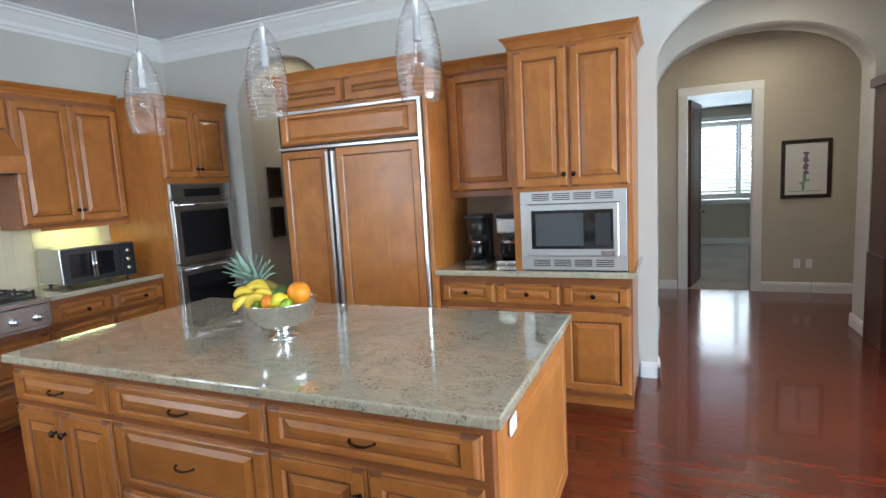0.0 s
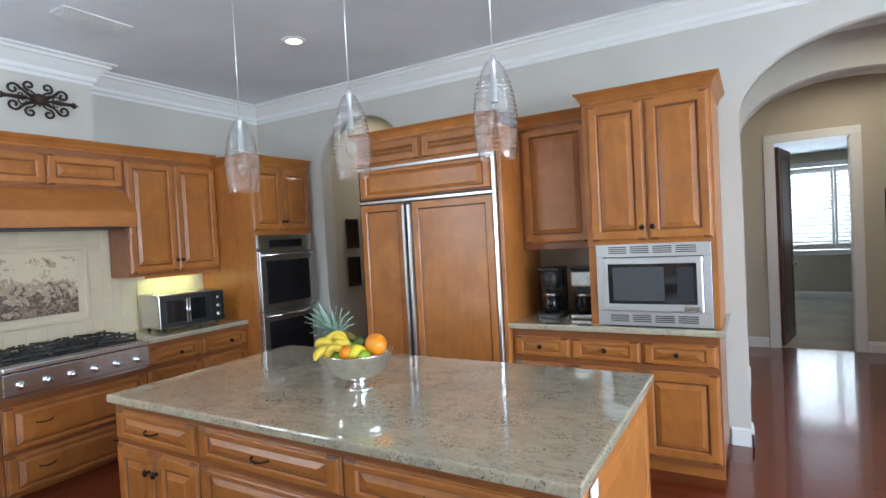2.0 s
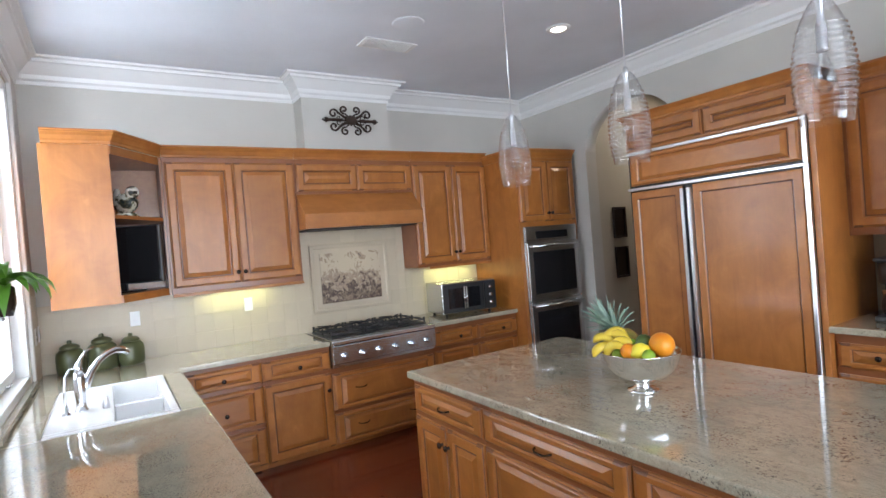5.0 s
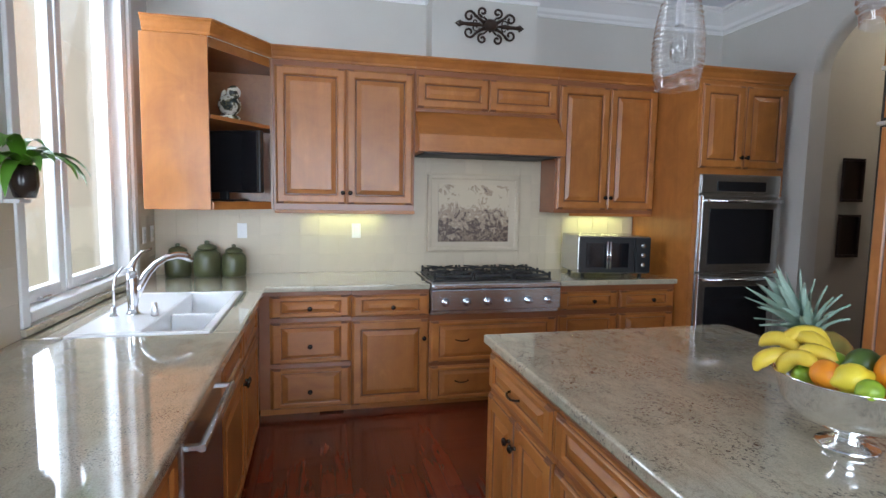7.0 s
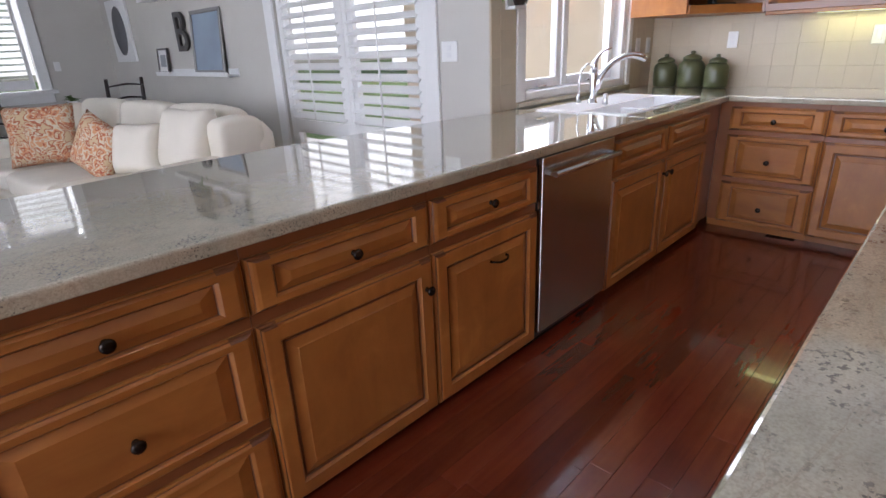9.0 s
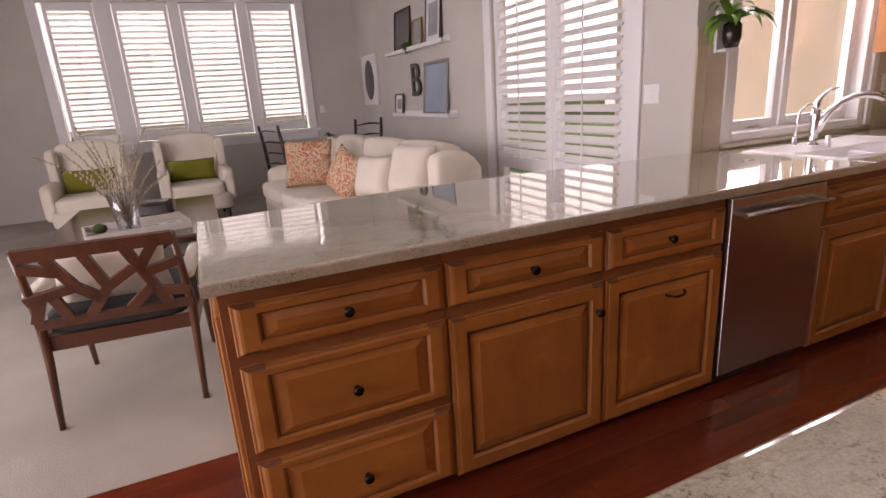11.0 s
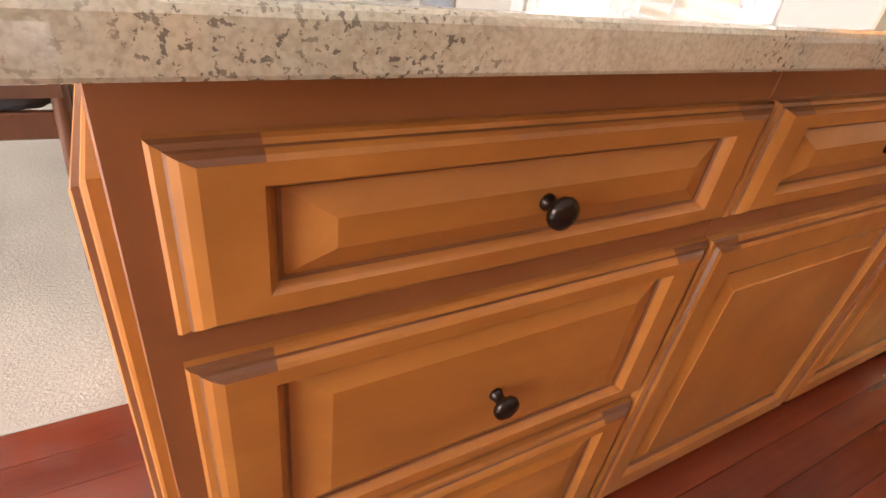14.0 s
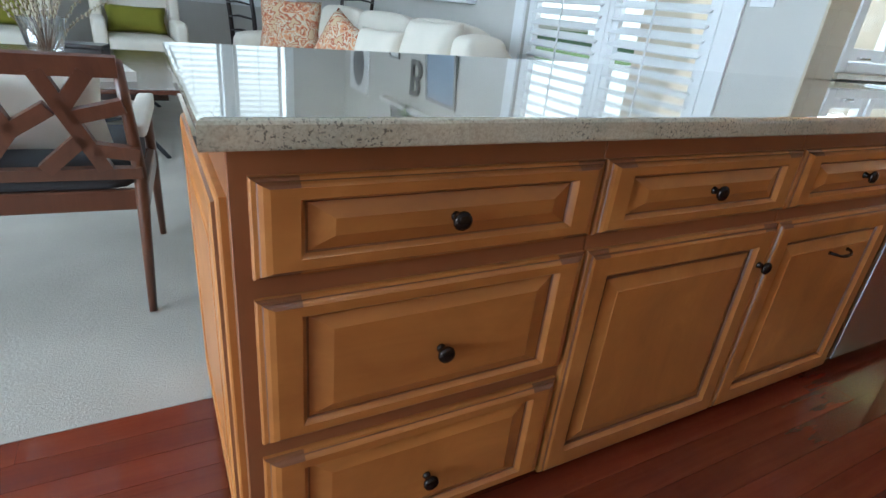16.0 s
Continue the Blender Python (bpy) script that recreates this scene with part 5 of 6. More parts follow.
# passage pictures
for z in (1.56, 1.12):
    framed("passage_picture", pose(-3.815, 4.36, z, 0, 0, 90), 0.20, 0.34, DARKWOOD, "small dark framed panel on the passage wall", 0.0, DARKWOOD, 0.02, 0.03)
# wall plates


def plate(m, label, kind="outlet", gang=1):
    w_ = 0.072 * gang
    o = thing("wall_" + kind, m, label, "outlet" if kind == "outlet" else "switch")
    part("cover", boxes((-w_ / 2, w_ / 2, -0.006, 0, -0.058, 0.058), bev=0.002), WHITE, o)
    if kind == "outlet":
        for dz in (-0.02, 0.02):
            part("socket", boxes((-0.015, 0.015, -0.008, -0.0062, dz - 0.013, dz + 0.013), bev=0.0015), PORCELAIN, o)
    else:
        part("rocker", boxes((-0.016, 0.016, -0.010, -0.0062, -0.032, 0.032), bev=0.002), PORCELAIN, o)
    return o


plate(pose(1.76, 7.529, 0.37), "white outlet plate low on the hall wall")
plate(pose(1.89, 7.529, 0.37), "white blank plate low on the hall wall", "switch")
plate(pose(HW + 0.018, -0.212, 1.257, 0, 0, 90), "white outlet on the tiled backsplash near the sink")
plate(pose(HW + 0.018, 0.66, 1.26, 0, 0, 90), "white switch on the tiled backsplash under the wall cabinet", "switch")
plate(pose(-2.669, -1.145, 1.270, 0, 0, 90), "white double outlet on the wall beside the window", "outlet", 1.8)
plate(pose(-2.0, FWY + 0.001, 1.25, 0, 0, 180), "white switch on the family room wall", "switch")
plate(pose(-4.68, WS + 0.018, 1.24, 0, 0, 180), "white switch on the tile beside the sink window", "switch")
plate(pose(-4.50, WS + 0.018, 1.24, 0, 0, 180), "white outlet on the tile beside the sink window")

# ---------- family room ----------


def cushion(bm, cx, cy, cz, w, d, h, r=0.05):
    """A soft box, filled in the middle."""
    b = bmesh.new()
    bmesh.ops.create_cube(b, size=1)
    bmesh.ops.subdivide_edges(b, edges=b.edges[:], cuts=7, use_grid_fill=True)
    for v in b.verts:
        x, y, z = (c * 2 for c in v.co)
        n = 8.0
        k = (abs(x) ** n + abs(y) ** n + abs(z) ** n) ** (1 / n)
        x, y, z = x / k, y / k, z / k
        puff = 1 + 0.10 * (1 - x * x) * (1 - y * y)
        v.co = Vector((cx + x * w / 2, cy + y * d / 2, cz + z * h / 2 * puff))
    off = {v: bm.verts.new(v.co) for v in b.verts}
    for f in b.faces:
        bm.faces.new([off[v] for v in f.verts]).smooth = True
    b.free()
    return bm


def pillow(w, h, t):
    """A scatter cushion facing -y, standing on its lower edge."""
    bm = bmesh.new()
    n = 14
    for s in (-1, 1):
        g = []
        for i in range(n + 1):
            row = []
            for j in range(n + 1):
                u, v = 2 * i / n - 1, 2 * j / n - 1
                k = (1 - u ** 4) * (1 - v ** 4)
                pin = 1 - 0.08 * (1 - abs(u * v) ** 1.0) * (max(abs(u), abs(v)) ** 6)
                row.append(bm.verts.new((u * w / 2 * pin, s * t / 2 * k ** 0.5, h / 2 + v * h / 2 * pin)))
            g.append(row)
        for i in range(n):
            for j in range(n):
                bm.faces.new((g[i][j], g[i + 1][j], g[i + 1][j + 1], g[i][j + 1])).smooth = True
    bmesh.ops.remove_doubles(bm, verts=bm.verts, dist=0.0008)
    return bm


def paisley():
    m = material("paisley_fabric", (0.5, 0.2, 0.1), 0.9)
    n, l, b = nodes_of(m)
    v = coords(m)
    vo = n.new("ShaderNodeTexVoronoi")
    vo.inputs["Scale"].default_value = 13
    wv = n.new("ShaderNodeTexNoise")
    wv.inputs["Scale"].default_value, wv.inputs["Distortion"].default_value = 7, 2.0
    l.new(v, wv.inputs["Vector"])
    ad = n.new("ShaderNodeVectorMath")
    ad.operation = "MULTIPLY_ADD"
    ad.inputs[1].default_value = (0.16, 0.16, 0.16)
    l.new(wv.outputs["Color"], ad.inputs[0])
    l.new(v, ad.inputs[2])
    l.new(ad.outputs[0], vo.inputs["Vector"])
    c = ramp(m, vo.outputs["Distance"], ((0.0, (0.50, 0.20, 0.10)), (0.14, (0.60, 0.48, 0.32)), (0.22, (0.38, 0.10, 0.05)), (0.34, (0.58, 0.27, 0.14)), (0.48, (0.60, 0.50, 0.36)), (0.62, (0.40, 0.12, 0.06)), (0.72, (0.56, 0.40, 0.24))))
    l.new(c, b.inputs["Base Color"])
    n_ = [x for x in n if x.type == "VALTORGB"][0]
    n_.color_ramp.interpolation = "CONSTANT"
    return m


PAISLEY = paisley()

# sofa, back to the shelf wall, facing +x
so = thing("sofa", pose(-1.77, -3.78, 0, 0, 0, 96), "cream upholstered sofa with loose back cushions", "sofa")
L2 = 1.50
part("base", cushion(bmesh.new(), 0, -0.50, 0.25, 2 * L2, 1.02, 0.26), CREAM, so)
part("backrest", cushion(bmesh.new(), 0, 0.02, 0.53, 2 * L2, 0.20, 0.72), CREAM, so, loc=pose(0, 0, 0, -5))
for sx in (-1, 1):
    part("armrest", cushion(bmesh.new(), sx * (L2 - 0.11), -0.42, 0.43, 0.22, 0.94, 0.46), CREAM, so)
    part("arm_wing", cushion(bmesh.new(), sx * (L2 - 0.11), -0.08, 0.62, 0.21, 0.34, 0.56), CREAM, so)
for i in range(3):
    xx = -0.85 + i * 0.85
    part("seat_cushion", cushion(bmesh.new(), xx, -0.57, 0.445, 0.845, 0.92, 0.17), CREAM, so)
    part("back_cushion", cushion(bmesh.new(), xx, -0.10, 0.72, 0.835, 0.24, 0.46), CREAM, so, loc=pose(0, -0.02, 0, -10))
for sx in (-1, 1):
    for yy in (-0.85, 0.03):
        part("leg", lathe(((0, 0), (0.02, 0), (0.03, 0.12), (0, 0.12)), 10), DARKWOOD, so, loc=(sx * (L2 - 0.12), yy, 0.003))
solo("throw_pillow", pillow(0.49, 0.48, 0.17), PAISLEY, "square orange and cream paisley pillow on the sofa", "pillow", m=pose(-1.02, -4.02, 0.54, -18, 0, 158))
solo("throw_pillow", pillow(0.42, 0.42, 0.16), PAISLEY, "orange paisley pillow leaning on its point on the sofa", "pillow", m=pose(-1.14, -3.36, 0.53, -16, 24, 108))
solo("throw_pillow", pillow(0.40, 0.36, 0.19), CREAM, "plain cream pillow leaning on the sofa arm", "pillow", m=pose(-1.34, -2.95, 0.54, -18, 0, 118))
solo("throw_pillow", pillow(0.50, 0.46, 0.22), CREAM, "large plain cream pillow at the end of the sofa", "pillow", m=pose(-1.54, -2.64, 0.54, -18, 0, 104))


def armchair(m):
    a = thing("armchair", m, "cream upholstered armchair with scooped arms under the window", "armchair", "armchairs under the window")
    part("seat", cushion(bmesh.new(), 0, -0.35, 0.40, 0.60, 0.66, 0.18), CREAM, a)
    part("base", cushion(bmesh.new(), 0, -0.33, 0.26, 0.74, 0.68, 0.22), CREAM, a)
    part("backrest", cushion(bmesh.new(), 0, 0.06, 0.68, 0.72, 0.20, 0.78), CREAM, a, loc=pose(0, 0, 0, -6))
    for sx in (-1, 1):
        part("armrest", cushion(bmesh.new(), sx * 0.36, -0.28, 0.44, 0.13, 0.66, 0.40), CREAM, a)
        part("wing", cushion(bmesh.new(), sx * 0.36, -0.02, 0.74, 0.10, 0.22, 0.50), CREAM, a)
        for yy in (-0.62, 0.02):
            part("leg", lathe(((0, 0), (0.016, 0), (0.024, 0.15), (0, 0.15)), 10), DARKWOOD, a, loc=(sx * 0.3, yy, 0.003))
    return a


for x, y in ((0.07, -6.3), (1.20, -6.3)):
    if x < 0.5:
        ac = armchair(pose(x, y, 0, 0, 0, 180 + 4))
    else:
        copy_thing(ac, pose(x, y, 0, 0, 0, 178))
    solo("lumbar_pillow", pillow(0.56, 0.27, 0.15), OLIVE, "long olive green pillow on the armchair", "pillow", m=pose(x, y + 0.20, 0.50, -14, 0, 180), group="olive pillows")


def ladder_chair(m):
    c = thing("ladderback_chair", m, "black ladder-back wooden chair", "chair", "ladder-back chairs")
    for sx in (-1, 1):
        bm = bmesh.new()
        tube(bm, [(sx * 0.20, 0.0, 0), (sx * 0.20, 0.0, 0.45), (sx * 0.20, 0.03, 0.8), (sx * 0.20, 0.08, 1.10)], [0.024, 0.026, 0.024, 0.020], 8)
        part("back_post", bm, DARKWOOD, c)
        bm = bmesh.new()
        tube(bm, [(sx * 0.20, -0.40, 0), (sx * 0.20, -0.40, 0.45)], 0.018, 8)
        part("front_leg", bm, DARKWOOD, c)
    for i in range(4):
        bm = bmesh.new()
        z = 0.58 + i * 0.145
        yy = 0.01 + i * 0.022
        tube(bm, [(-0.19, yy, z), (-0.1, yy + 0.02, z + 0.012), (0, yy + 0.025, z + 0.022), (0.1, yy + 0.02, z + 0.012), (0.19, yy, z)], [0.026, 0.036, 0.042, 0.036, 0.026], 8, 0.3)
        part("slat", bm, DARKWOOD, c)
    part("seat", boxes((-0.22, 0.22, -0.42, 0.02, 0.44, 0.475), bev=0.01, seg=2), DARKWOOD, c)
    for y in (-0.41, -0.005):
        part("stretcher", boxes((-0.19, 0.19, y, y + 0.02, 0.2, 0.22)), DARKWOOD, c)
    return c


lc = ladder_chair(pose(-1.00, -6.15, 0.003, 0, 0, -60))
copy_thing(lc, pose(-2.25, -6.0, 0.003, 0, 0, 10))
st = thing("side_table", (-1.85, -6.75, 0.003), "small dark corner table", "table")
part("top", boxes((-0.35, 0.35, -0.3, 0.3, 0.72, 0.75), bev=0.005), DARKWOOD, st)
for sx in (-1, 1):
    for sy in (-1, 1):
        part("leg", boxes((sx * 0.31 - 0.02, sx * 0.31 + 0.02, sy * 0.26 - 0.02, sy * 0.26 + 0.02, 0, 0.719), bev=0.003), DARKWOOD, st)
LEAF = plaster("leaf_green", (0.07, 0.16, 0.02), 0.5, 0.7)
pt = thing("small_pot_plant", (-1.85, -6.6, 0.754), "small green plant in a white pot", "plant")
part("pot", lathe(((0, 0), (0.05, 0), (0.065, 0.11), (0.06, 0.11), (0.05, 0.02), (0, 0.02)), 16), PORCELAIN, pt)


def leaves(n, spread, length, width, seed, up=0.3, droop=0.6):
    r = random.Random(seed)
    bm = bmesh.new()
    for i in range(n):
        az = r.uniform(0, 2 * math.pi)
        el = r.uniform(up, 1.45)
        ln = length * r.uniform(0.6, 1.1)
        prev = None
        p = Vector((r.uniform(-1, 1) * spread, r.uniform(-1, 1) * spread, 0))
        for s in range(7):
            t = s / 6
            w_ = width * math.sin(math.pi * min(1, 0.12 + t * 0.88)) * 0.5 + 0.0005
            side = Vector((-math.sin(az), math.cos(az), 0))
            a_, b2, c_ = bm.verts.new(p + side * w_ + Vector((0, 0, w_ * 0.4))), bm.verts.new(p), bm.verts.new(p - side * w_ + Vector((0, 0, w_ * 0.4)))
            if prev:
                bm.faces.new((prev[0], prev[1], b2, a_)).smooth = True
                bm.faces.new((prev[1], prev[2], c_, b2)).smooth = True
            prev = (a_, b2, c_)
            e2 = el - droop * 2.6 * t
            p = p + Vector((math.cos(az) * math.cos(e2), math.sin(az) * math.cos(e2), math.sin(e2))) * ln / 6
    return bm


part("foliage", leaves(30, 0.02, 0.12, 0.03, 3), LEAF, pt, loc=(0, 0, 0.10))

# coffee table
tb = thing("coffee_table", (0.52, -3.92, 0.003), "dark polished wooden coffee table on curved iron legs", "coffee table")
part("tabletop", boxes((-0.63, 0.63, -1.0, 1.0, 0.425, 0.455), bev=0.008, seg=2), TABLEWOOD, tb)
part("apron", boxes((-0.58, 0.58, -0.95, 0.95, 0.385, 0.4245), bev=0.004), DARKWOOD, tb)
for sx in (-1, 1):
    for sy in (-1, 1):
        bm = bmesh.new()
        tube(bm, [(sx * 0.50, sy * 0.80, 0.384), (sx * 0.42, sy * 0.7, 0.24), (sx * 0.44, sy * 0.72, 0.12), (sx * 0.55, sy * 0.84, 0.0)], 0.014, 8)
        part("leg", bm, BLACKIRON, tb)
bm = bmesh.new()
for sx in (-1, 1):
    tube(bm, [(sx * 0.42, -0.7, 0.24), (sx * 0.15, -0.3, 0.12), (0, 0, 0.1), (-sx * 0.15, 0.3, 0.12), (-sx * 0.42, 0.7, 0.24)], 0.010, 8)
part("stretcher", bm, BLACKIRON, tb)
T = 0.459
WASH = wood("whitewashed_wood", (0.50, 0.46, 0.40), (0.62, 0.58, 0.52), (0.70, 0.67, 0.62), "x", rough=0.6, coat=0, jitter=0.05)
tr = thing("serving_tray", pose(0.50, -3.36, T, 0, 0, 12), "whitewashed wooden tray on the coffee table", "tray")
part("bottom", boxes((-0.36, 0.36, -0.24, 0.24, 0, 0.012)), WASH, tr)
part("rim", boxes((-0.36, 0.36, -0.24, -0.222, 0.0125, 0.06), (-0.36, 0.36, 0.222, 0.24, 0.0125, 0.06), (-0.36, -0.342, -0.2215, 0.2215, 0.0125, 0.06), (0.342, 0.36, -0.2215, 0.2215, 0.0125, 0.06), bev=0.002), WASH, tr)
vs = thing("vase_of_branches", (0.54, -3.29, T + 0.0125), "clear glass vase of pussy willow branches over pebbles", "vase")
part("vase", lathe(((0, 0), (0.074, 0), (0.080, 0.01), (0.088, 0.14), (0.118, 0.32), (0.115, 0.32), (0.084, 0.14), (0.071, 0.015), (0, 0.012)), 28), CLEARGLASS, vs)
rnd = random.Random(9)
bm, bb = bmesh.new(), bmesh.new()
for i in range(22):
    az, lean, ln = rnd.uniform(0, 6.283), rnd.uniform(0.05, 0.62), rnd.uniform(0.52, 0.86)
    pts = []
    for s in range(7):
        t = s / 6
        a = lean * (0.5 + 0.8 * t)
        pts.append(Vector((math.cos(az) * math.sin(a) * ln * t, math.sin(az) * math.sin(a) * ln * t, 0.03 + math.cos(a) * ln * t)))
    tube(bm, pts, [0.0040, 0.0036, 0.0034, 0.003, 0.0026, 0.002, 0.0015], 5)
    for s in range(13):
        t = 0.38 + 0.6 * s / 12
        k2 = min(5, int(t * 6))
        q = pts[k2].lerp(pts[k2 + 1], t * 6 - k2)
        bmesh.ops.create_icosphere(bb, subdivisions=1, radius=0.0105, matrix=Matrix.Translation(q + Vector((rnd.uniform(-1, 1), rnd.uniform(-1, 1), 0)) * 0.006) @ Matrix.Diagonal((0.8, 0.8, 1.5, 1)))
part("twig", bm, material("twig", (0.16, 0.10, 0.06), 0.8), vs, kind="stuff")
part("catkin", bb, material("catkin_grey", (0.46, 0.40, 0.28), 0.9), vs, kind="stuff")
bm = bmesh.new()
for i in range(60):
    a, r = rnd.uniform(0, 6.283), rnd.uniform(0, 0.045)
    bmesh.ops.create_icosphere(bm, subdivisions=1, radius=rnd.uniform(0.006, 0.011), matrix=Matrix.Translation((r * math.cos(a), r * math.sin(a), 0.02 + 0.09 * i / 60)) @ Matrix.Diagonal((1, 1, 0.7, 1)))
part("pebble", bm, material("pebble", (0.05, 0.05, 0.04), 0.5), vs, kind="stuff")
bx = thing("dark_box", pose(0.41, -4.13, T, 0, 0, -14), "small dark leather box on the coffee table", "box")
part("box_body", boxes((-0.13, 0.13, -0.09, 0.09, 0, 0.085), bev=0.004), DARKWOOD, bx)
part("lid", boxes((-0.134, 0.134, -0.094, 0.094, 0.0855, 0.115), bev=0.006, seg=2), DARKWOOD, bx)
solo("moss_ball", lathe(((0, 0), (0.04, 0.005), (0.055, 0.03), (0.05, 0.055), (0.025, 0.07), (0, 0.072)), 14), plaster("dry_moss", (0.05, 0.075, 0.02), 0.9, 0.8), "small round green moss ball on the tray", "plant", m=pose(0.76, -3.40, T + 0.0125))

mg = thing("magazine", pose(0.30, -3.30, T + 0.0125, 0, 0, 24), "open glossy magazine with dark printed blocks lying on the tray", "magazine")
part("pages", boxes((-0.15, 0.15, -0.11, 0.11, 0, 0.016), bev=0.003), PAPER, mg)
INK = material("print_ink", (0.06, 0.06, 0.065), 0.4)
for x0, x1, y0, y1 in ((-0.13, -0.03, 0.0, 0.09), (0.02, 0.13, -0.09, 0.02), (0.03, 0.09, 0.05, 0.085), (-0.12, -0.05, -0.07, -0.04)):
    part("printed_block", boxes((x0, x1, y0, y1, 0.0163, 0.0172)), INK, mg)

# lattice-back chair, seen from behind
lt = thing("lattice_armchair", pose(0.405, -1.31, 0.003, 0, 0, -4), "walnut armchair with a lattice back and dark seat cushion", "armchair")
for sx in (-1, 1):
    bm = bmesh.new()
    tube(bm, [(sx * 0.30, 0.13, 0), (sx * 0.305, 0.05, 0.30), (sx * 0.31, 0.02, 0.45), (sx * 0.305, 0.06, 0.62), (sx * 0.30, 0.13, 0.83)], [0.013, 0.019, 0.022, 0.019, 0.016], 8)
    part("back_leg", bm, WALNUT, lt)
    bm = bmesh.new()
    tube(bm, [(sx * 0.31, -0.56, 0), (sx * 0.31, -0.52, 0.35), (sx * 0.31, -0.50, 0.60)], [0.013, 0.02, 0.018], 8)
    part("front_leg", bm, WALNUT, lt)
    part("armrest", cushion(bmesh.new(), sx * 0.315, -0.24, 0.61, 0.06, 0.58, 0.05), CREAM, lt)
part("seat_rail", boxes((-0.31, 0.31, -0.52, -0.49, 0.34, 0.41), (-0.31, 0.31, 0.0, 0.03, 0.34, 0.41), (-0.325, -0.295, -0.489, 0.0, 0.34, 0.41), (0.295, 0.325, -0.489, 0.0, 0.34, 0.41), bev=0.004), WALNUT, lt)
part("seat_cushion", cushion(bmesh.new(), 0, -0.24, 0.46, 0.60, 0.54, 0.11), CHARCOAL, lt)


def bar2(bm, a, b, w=0.016, d=0.011):
    """A flat bar of the lattice in the leaning back plane; points (x, height)."""
    def P(x, h):
        return Vector((x, 0.035 + (h - 0.45) * 0.27, h))
    pa_, pb_ = P(*a), P(*b)
    dr_ = (pb_ - pa_).normalized()
    nn = Vector((0, 1, -0.27)).normalized()
    sd = dr_.cross(nn).normalized()
    vs_ = []
    for p_ in (pa_, pb_):
        vs_ += [bm.verts.new(p_ + sd * w * i + nn * d * j) for i, j in ((-1, -1), (1, -1), (1, 1), (-1, 1))]
    for q in ((0, 1, 2, 3), (7, 6, 5, 4), (0, 4, 5, 1), (1, 5, 6, 2), (2, 6, 7, 3), (3, 7, 4, 0)):
        bm.faces.new([vs_[i] for i in q])


for a, b, w_ in (((-0.30, 0.815), (0.30, 0.815), 0.030), ((-0.32, 0.475), (0.32, 0.475), 0.020)):
    bm = bmesh.new()
    bar2(bm, a, b, w_)
    part("back_rail", bm, WALNUT, lt)
for a, b in (((-0.10, 0.80), (-0.22, 0.49)), ((0.06, 0.80), (0.0, 0.62)), ((0.0, 0.62), (-0.11, 0.69)), ((0.0, 0.62), (0.10, 0.49)), ((-0.30, 0.70), (-0.15, 0.66)), ((-0.18, 0.60), (-0.06, 0.49)), ((0.20, 0.80), (0.12, 0.64)),
             ((0.12, 0.64), (0.32, 0.60)), ((0.12, 0.64), (0.03, 0.56)), ((0.22, 0.62), (0.18, 0.49)), ((-0.22, 0.80), (-0.14, 0.69)), ((-0.20, 0.56), (-0.32, 0.54)), ((0.30, 0.76), (0.17, 0.72)), ((0.26, 0.61), (0.31, 0.49))):
    bm = bmesh.new()
    bar2(bm, a, b, 0.022, 0.012)
    part("lattice_bar", bm, WALNUT, lt)
solo("chair_pillow", pillow(0.50, 0.30, 0.13), CREAM, "cream pillow against the lattice chair back", "pillow", m=pose(0.415, -1.46, 0.50, -14, 0, -4))

# shelf ledges with frames
def ledge(y0, y1, z):
    l_ = thing("picture_ledge", pose(-2.669, y0, z, 0, 0, 90), "white picture ledge on the wall beside the garden doors", "shelf", "picture ledges")
    part("board", boxes((0, y1 - y0, -0.10, 0, -0.02, 0), bev=0.002), WHITE, l_)
    part("lip", boxes((0, y1 - y0, -0.112, -0.1005, -0.02, 0.022), bev=0.002), WHITE, l_)
    part("back_board", boxes((0, y1 - y0, -0.012, -0.0005, 0.0005, 0.05)), WHITE, l_)
    return l_


SILVER = material("pewter_frame", (0.22, 0.21, 0.20), 0.35, 0.6)
BLUEART = plaster("blue_seascape_print", (0.20, 0.27, 0.36), 0.3, 0.5)
DARKART = plaster("dark_photo_print", (0.06, 0.06, 0.06), 0.3, 0.6)
ledge(-5.72, -3.88, 1.13)
ledge(-5.84, -3.98, 1.91)
def on_ledge(y, z, w, h, fm, label, mw, art, fr=0.02):
    framed("framed_picture", pose(-2.625, y, z + 0.003, -5, 0, 90), w, h, fm, label, mw, art, fr)


on_ledge(-4.74, 1.13, 0.68, 0.60, SILVER, "large pewter framed blue seascape on the lower ledge", 0.0, BLUEART, 0.035)
on_ledge(-5.76, 1.13, 0.30, 0.27, DARKWOOD, "small black frame with white mount on the lower ledge", 0.05, GREYART)
on_ledge(-5.60, 1.91, 0.55, 0.50, DARKWOOD, "dark framed photograph on the upper ledge", 0.0, DARKART)
on_ledge(-4.95, 1.91, 0.28, 0.32, material("gilt_frame", (0.30, 0.20, 0.07), 0.4, 0.6), "small gilt frame on the upper ledge", 0.0, GREYART)
on_ledge(-4.55, 1.91, 0.42, 0.50, DARKWOOD, "tall black frame with a white mount on the upper ledge", 0.06, GREYART)
solo("ledge_greenery", leaves(60, 0.05, 0.10, 0.03, 8, -0.8, 0.5), LEAF, "dark green trailing sprig on the upper ledge", "plant", m=pose(-2.60, -5.05, 1.94))
crv = bpy.data.curves.new("letter", "FONT")
crv.body, crv.size, crv.extrude, crv.bevel_depth = "B", 0.56, 0.012, 0.003
tob = new("letter_source", crv)
me_ = bpy.data.meshes.new_from_object(tob)
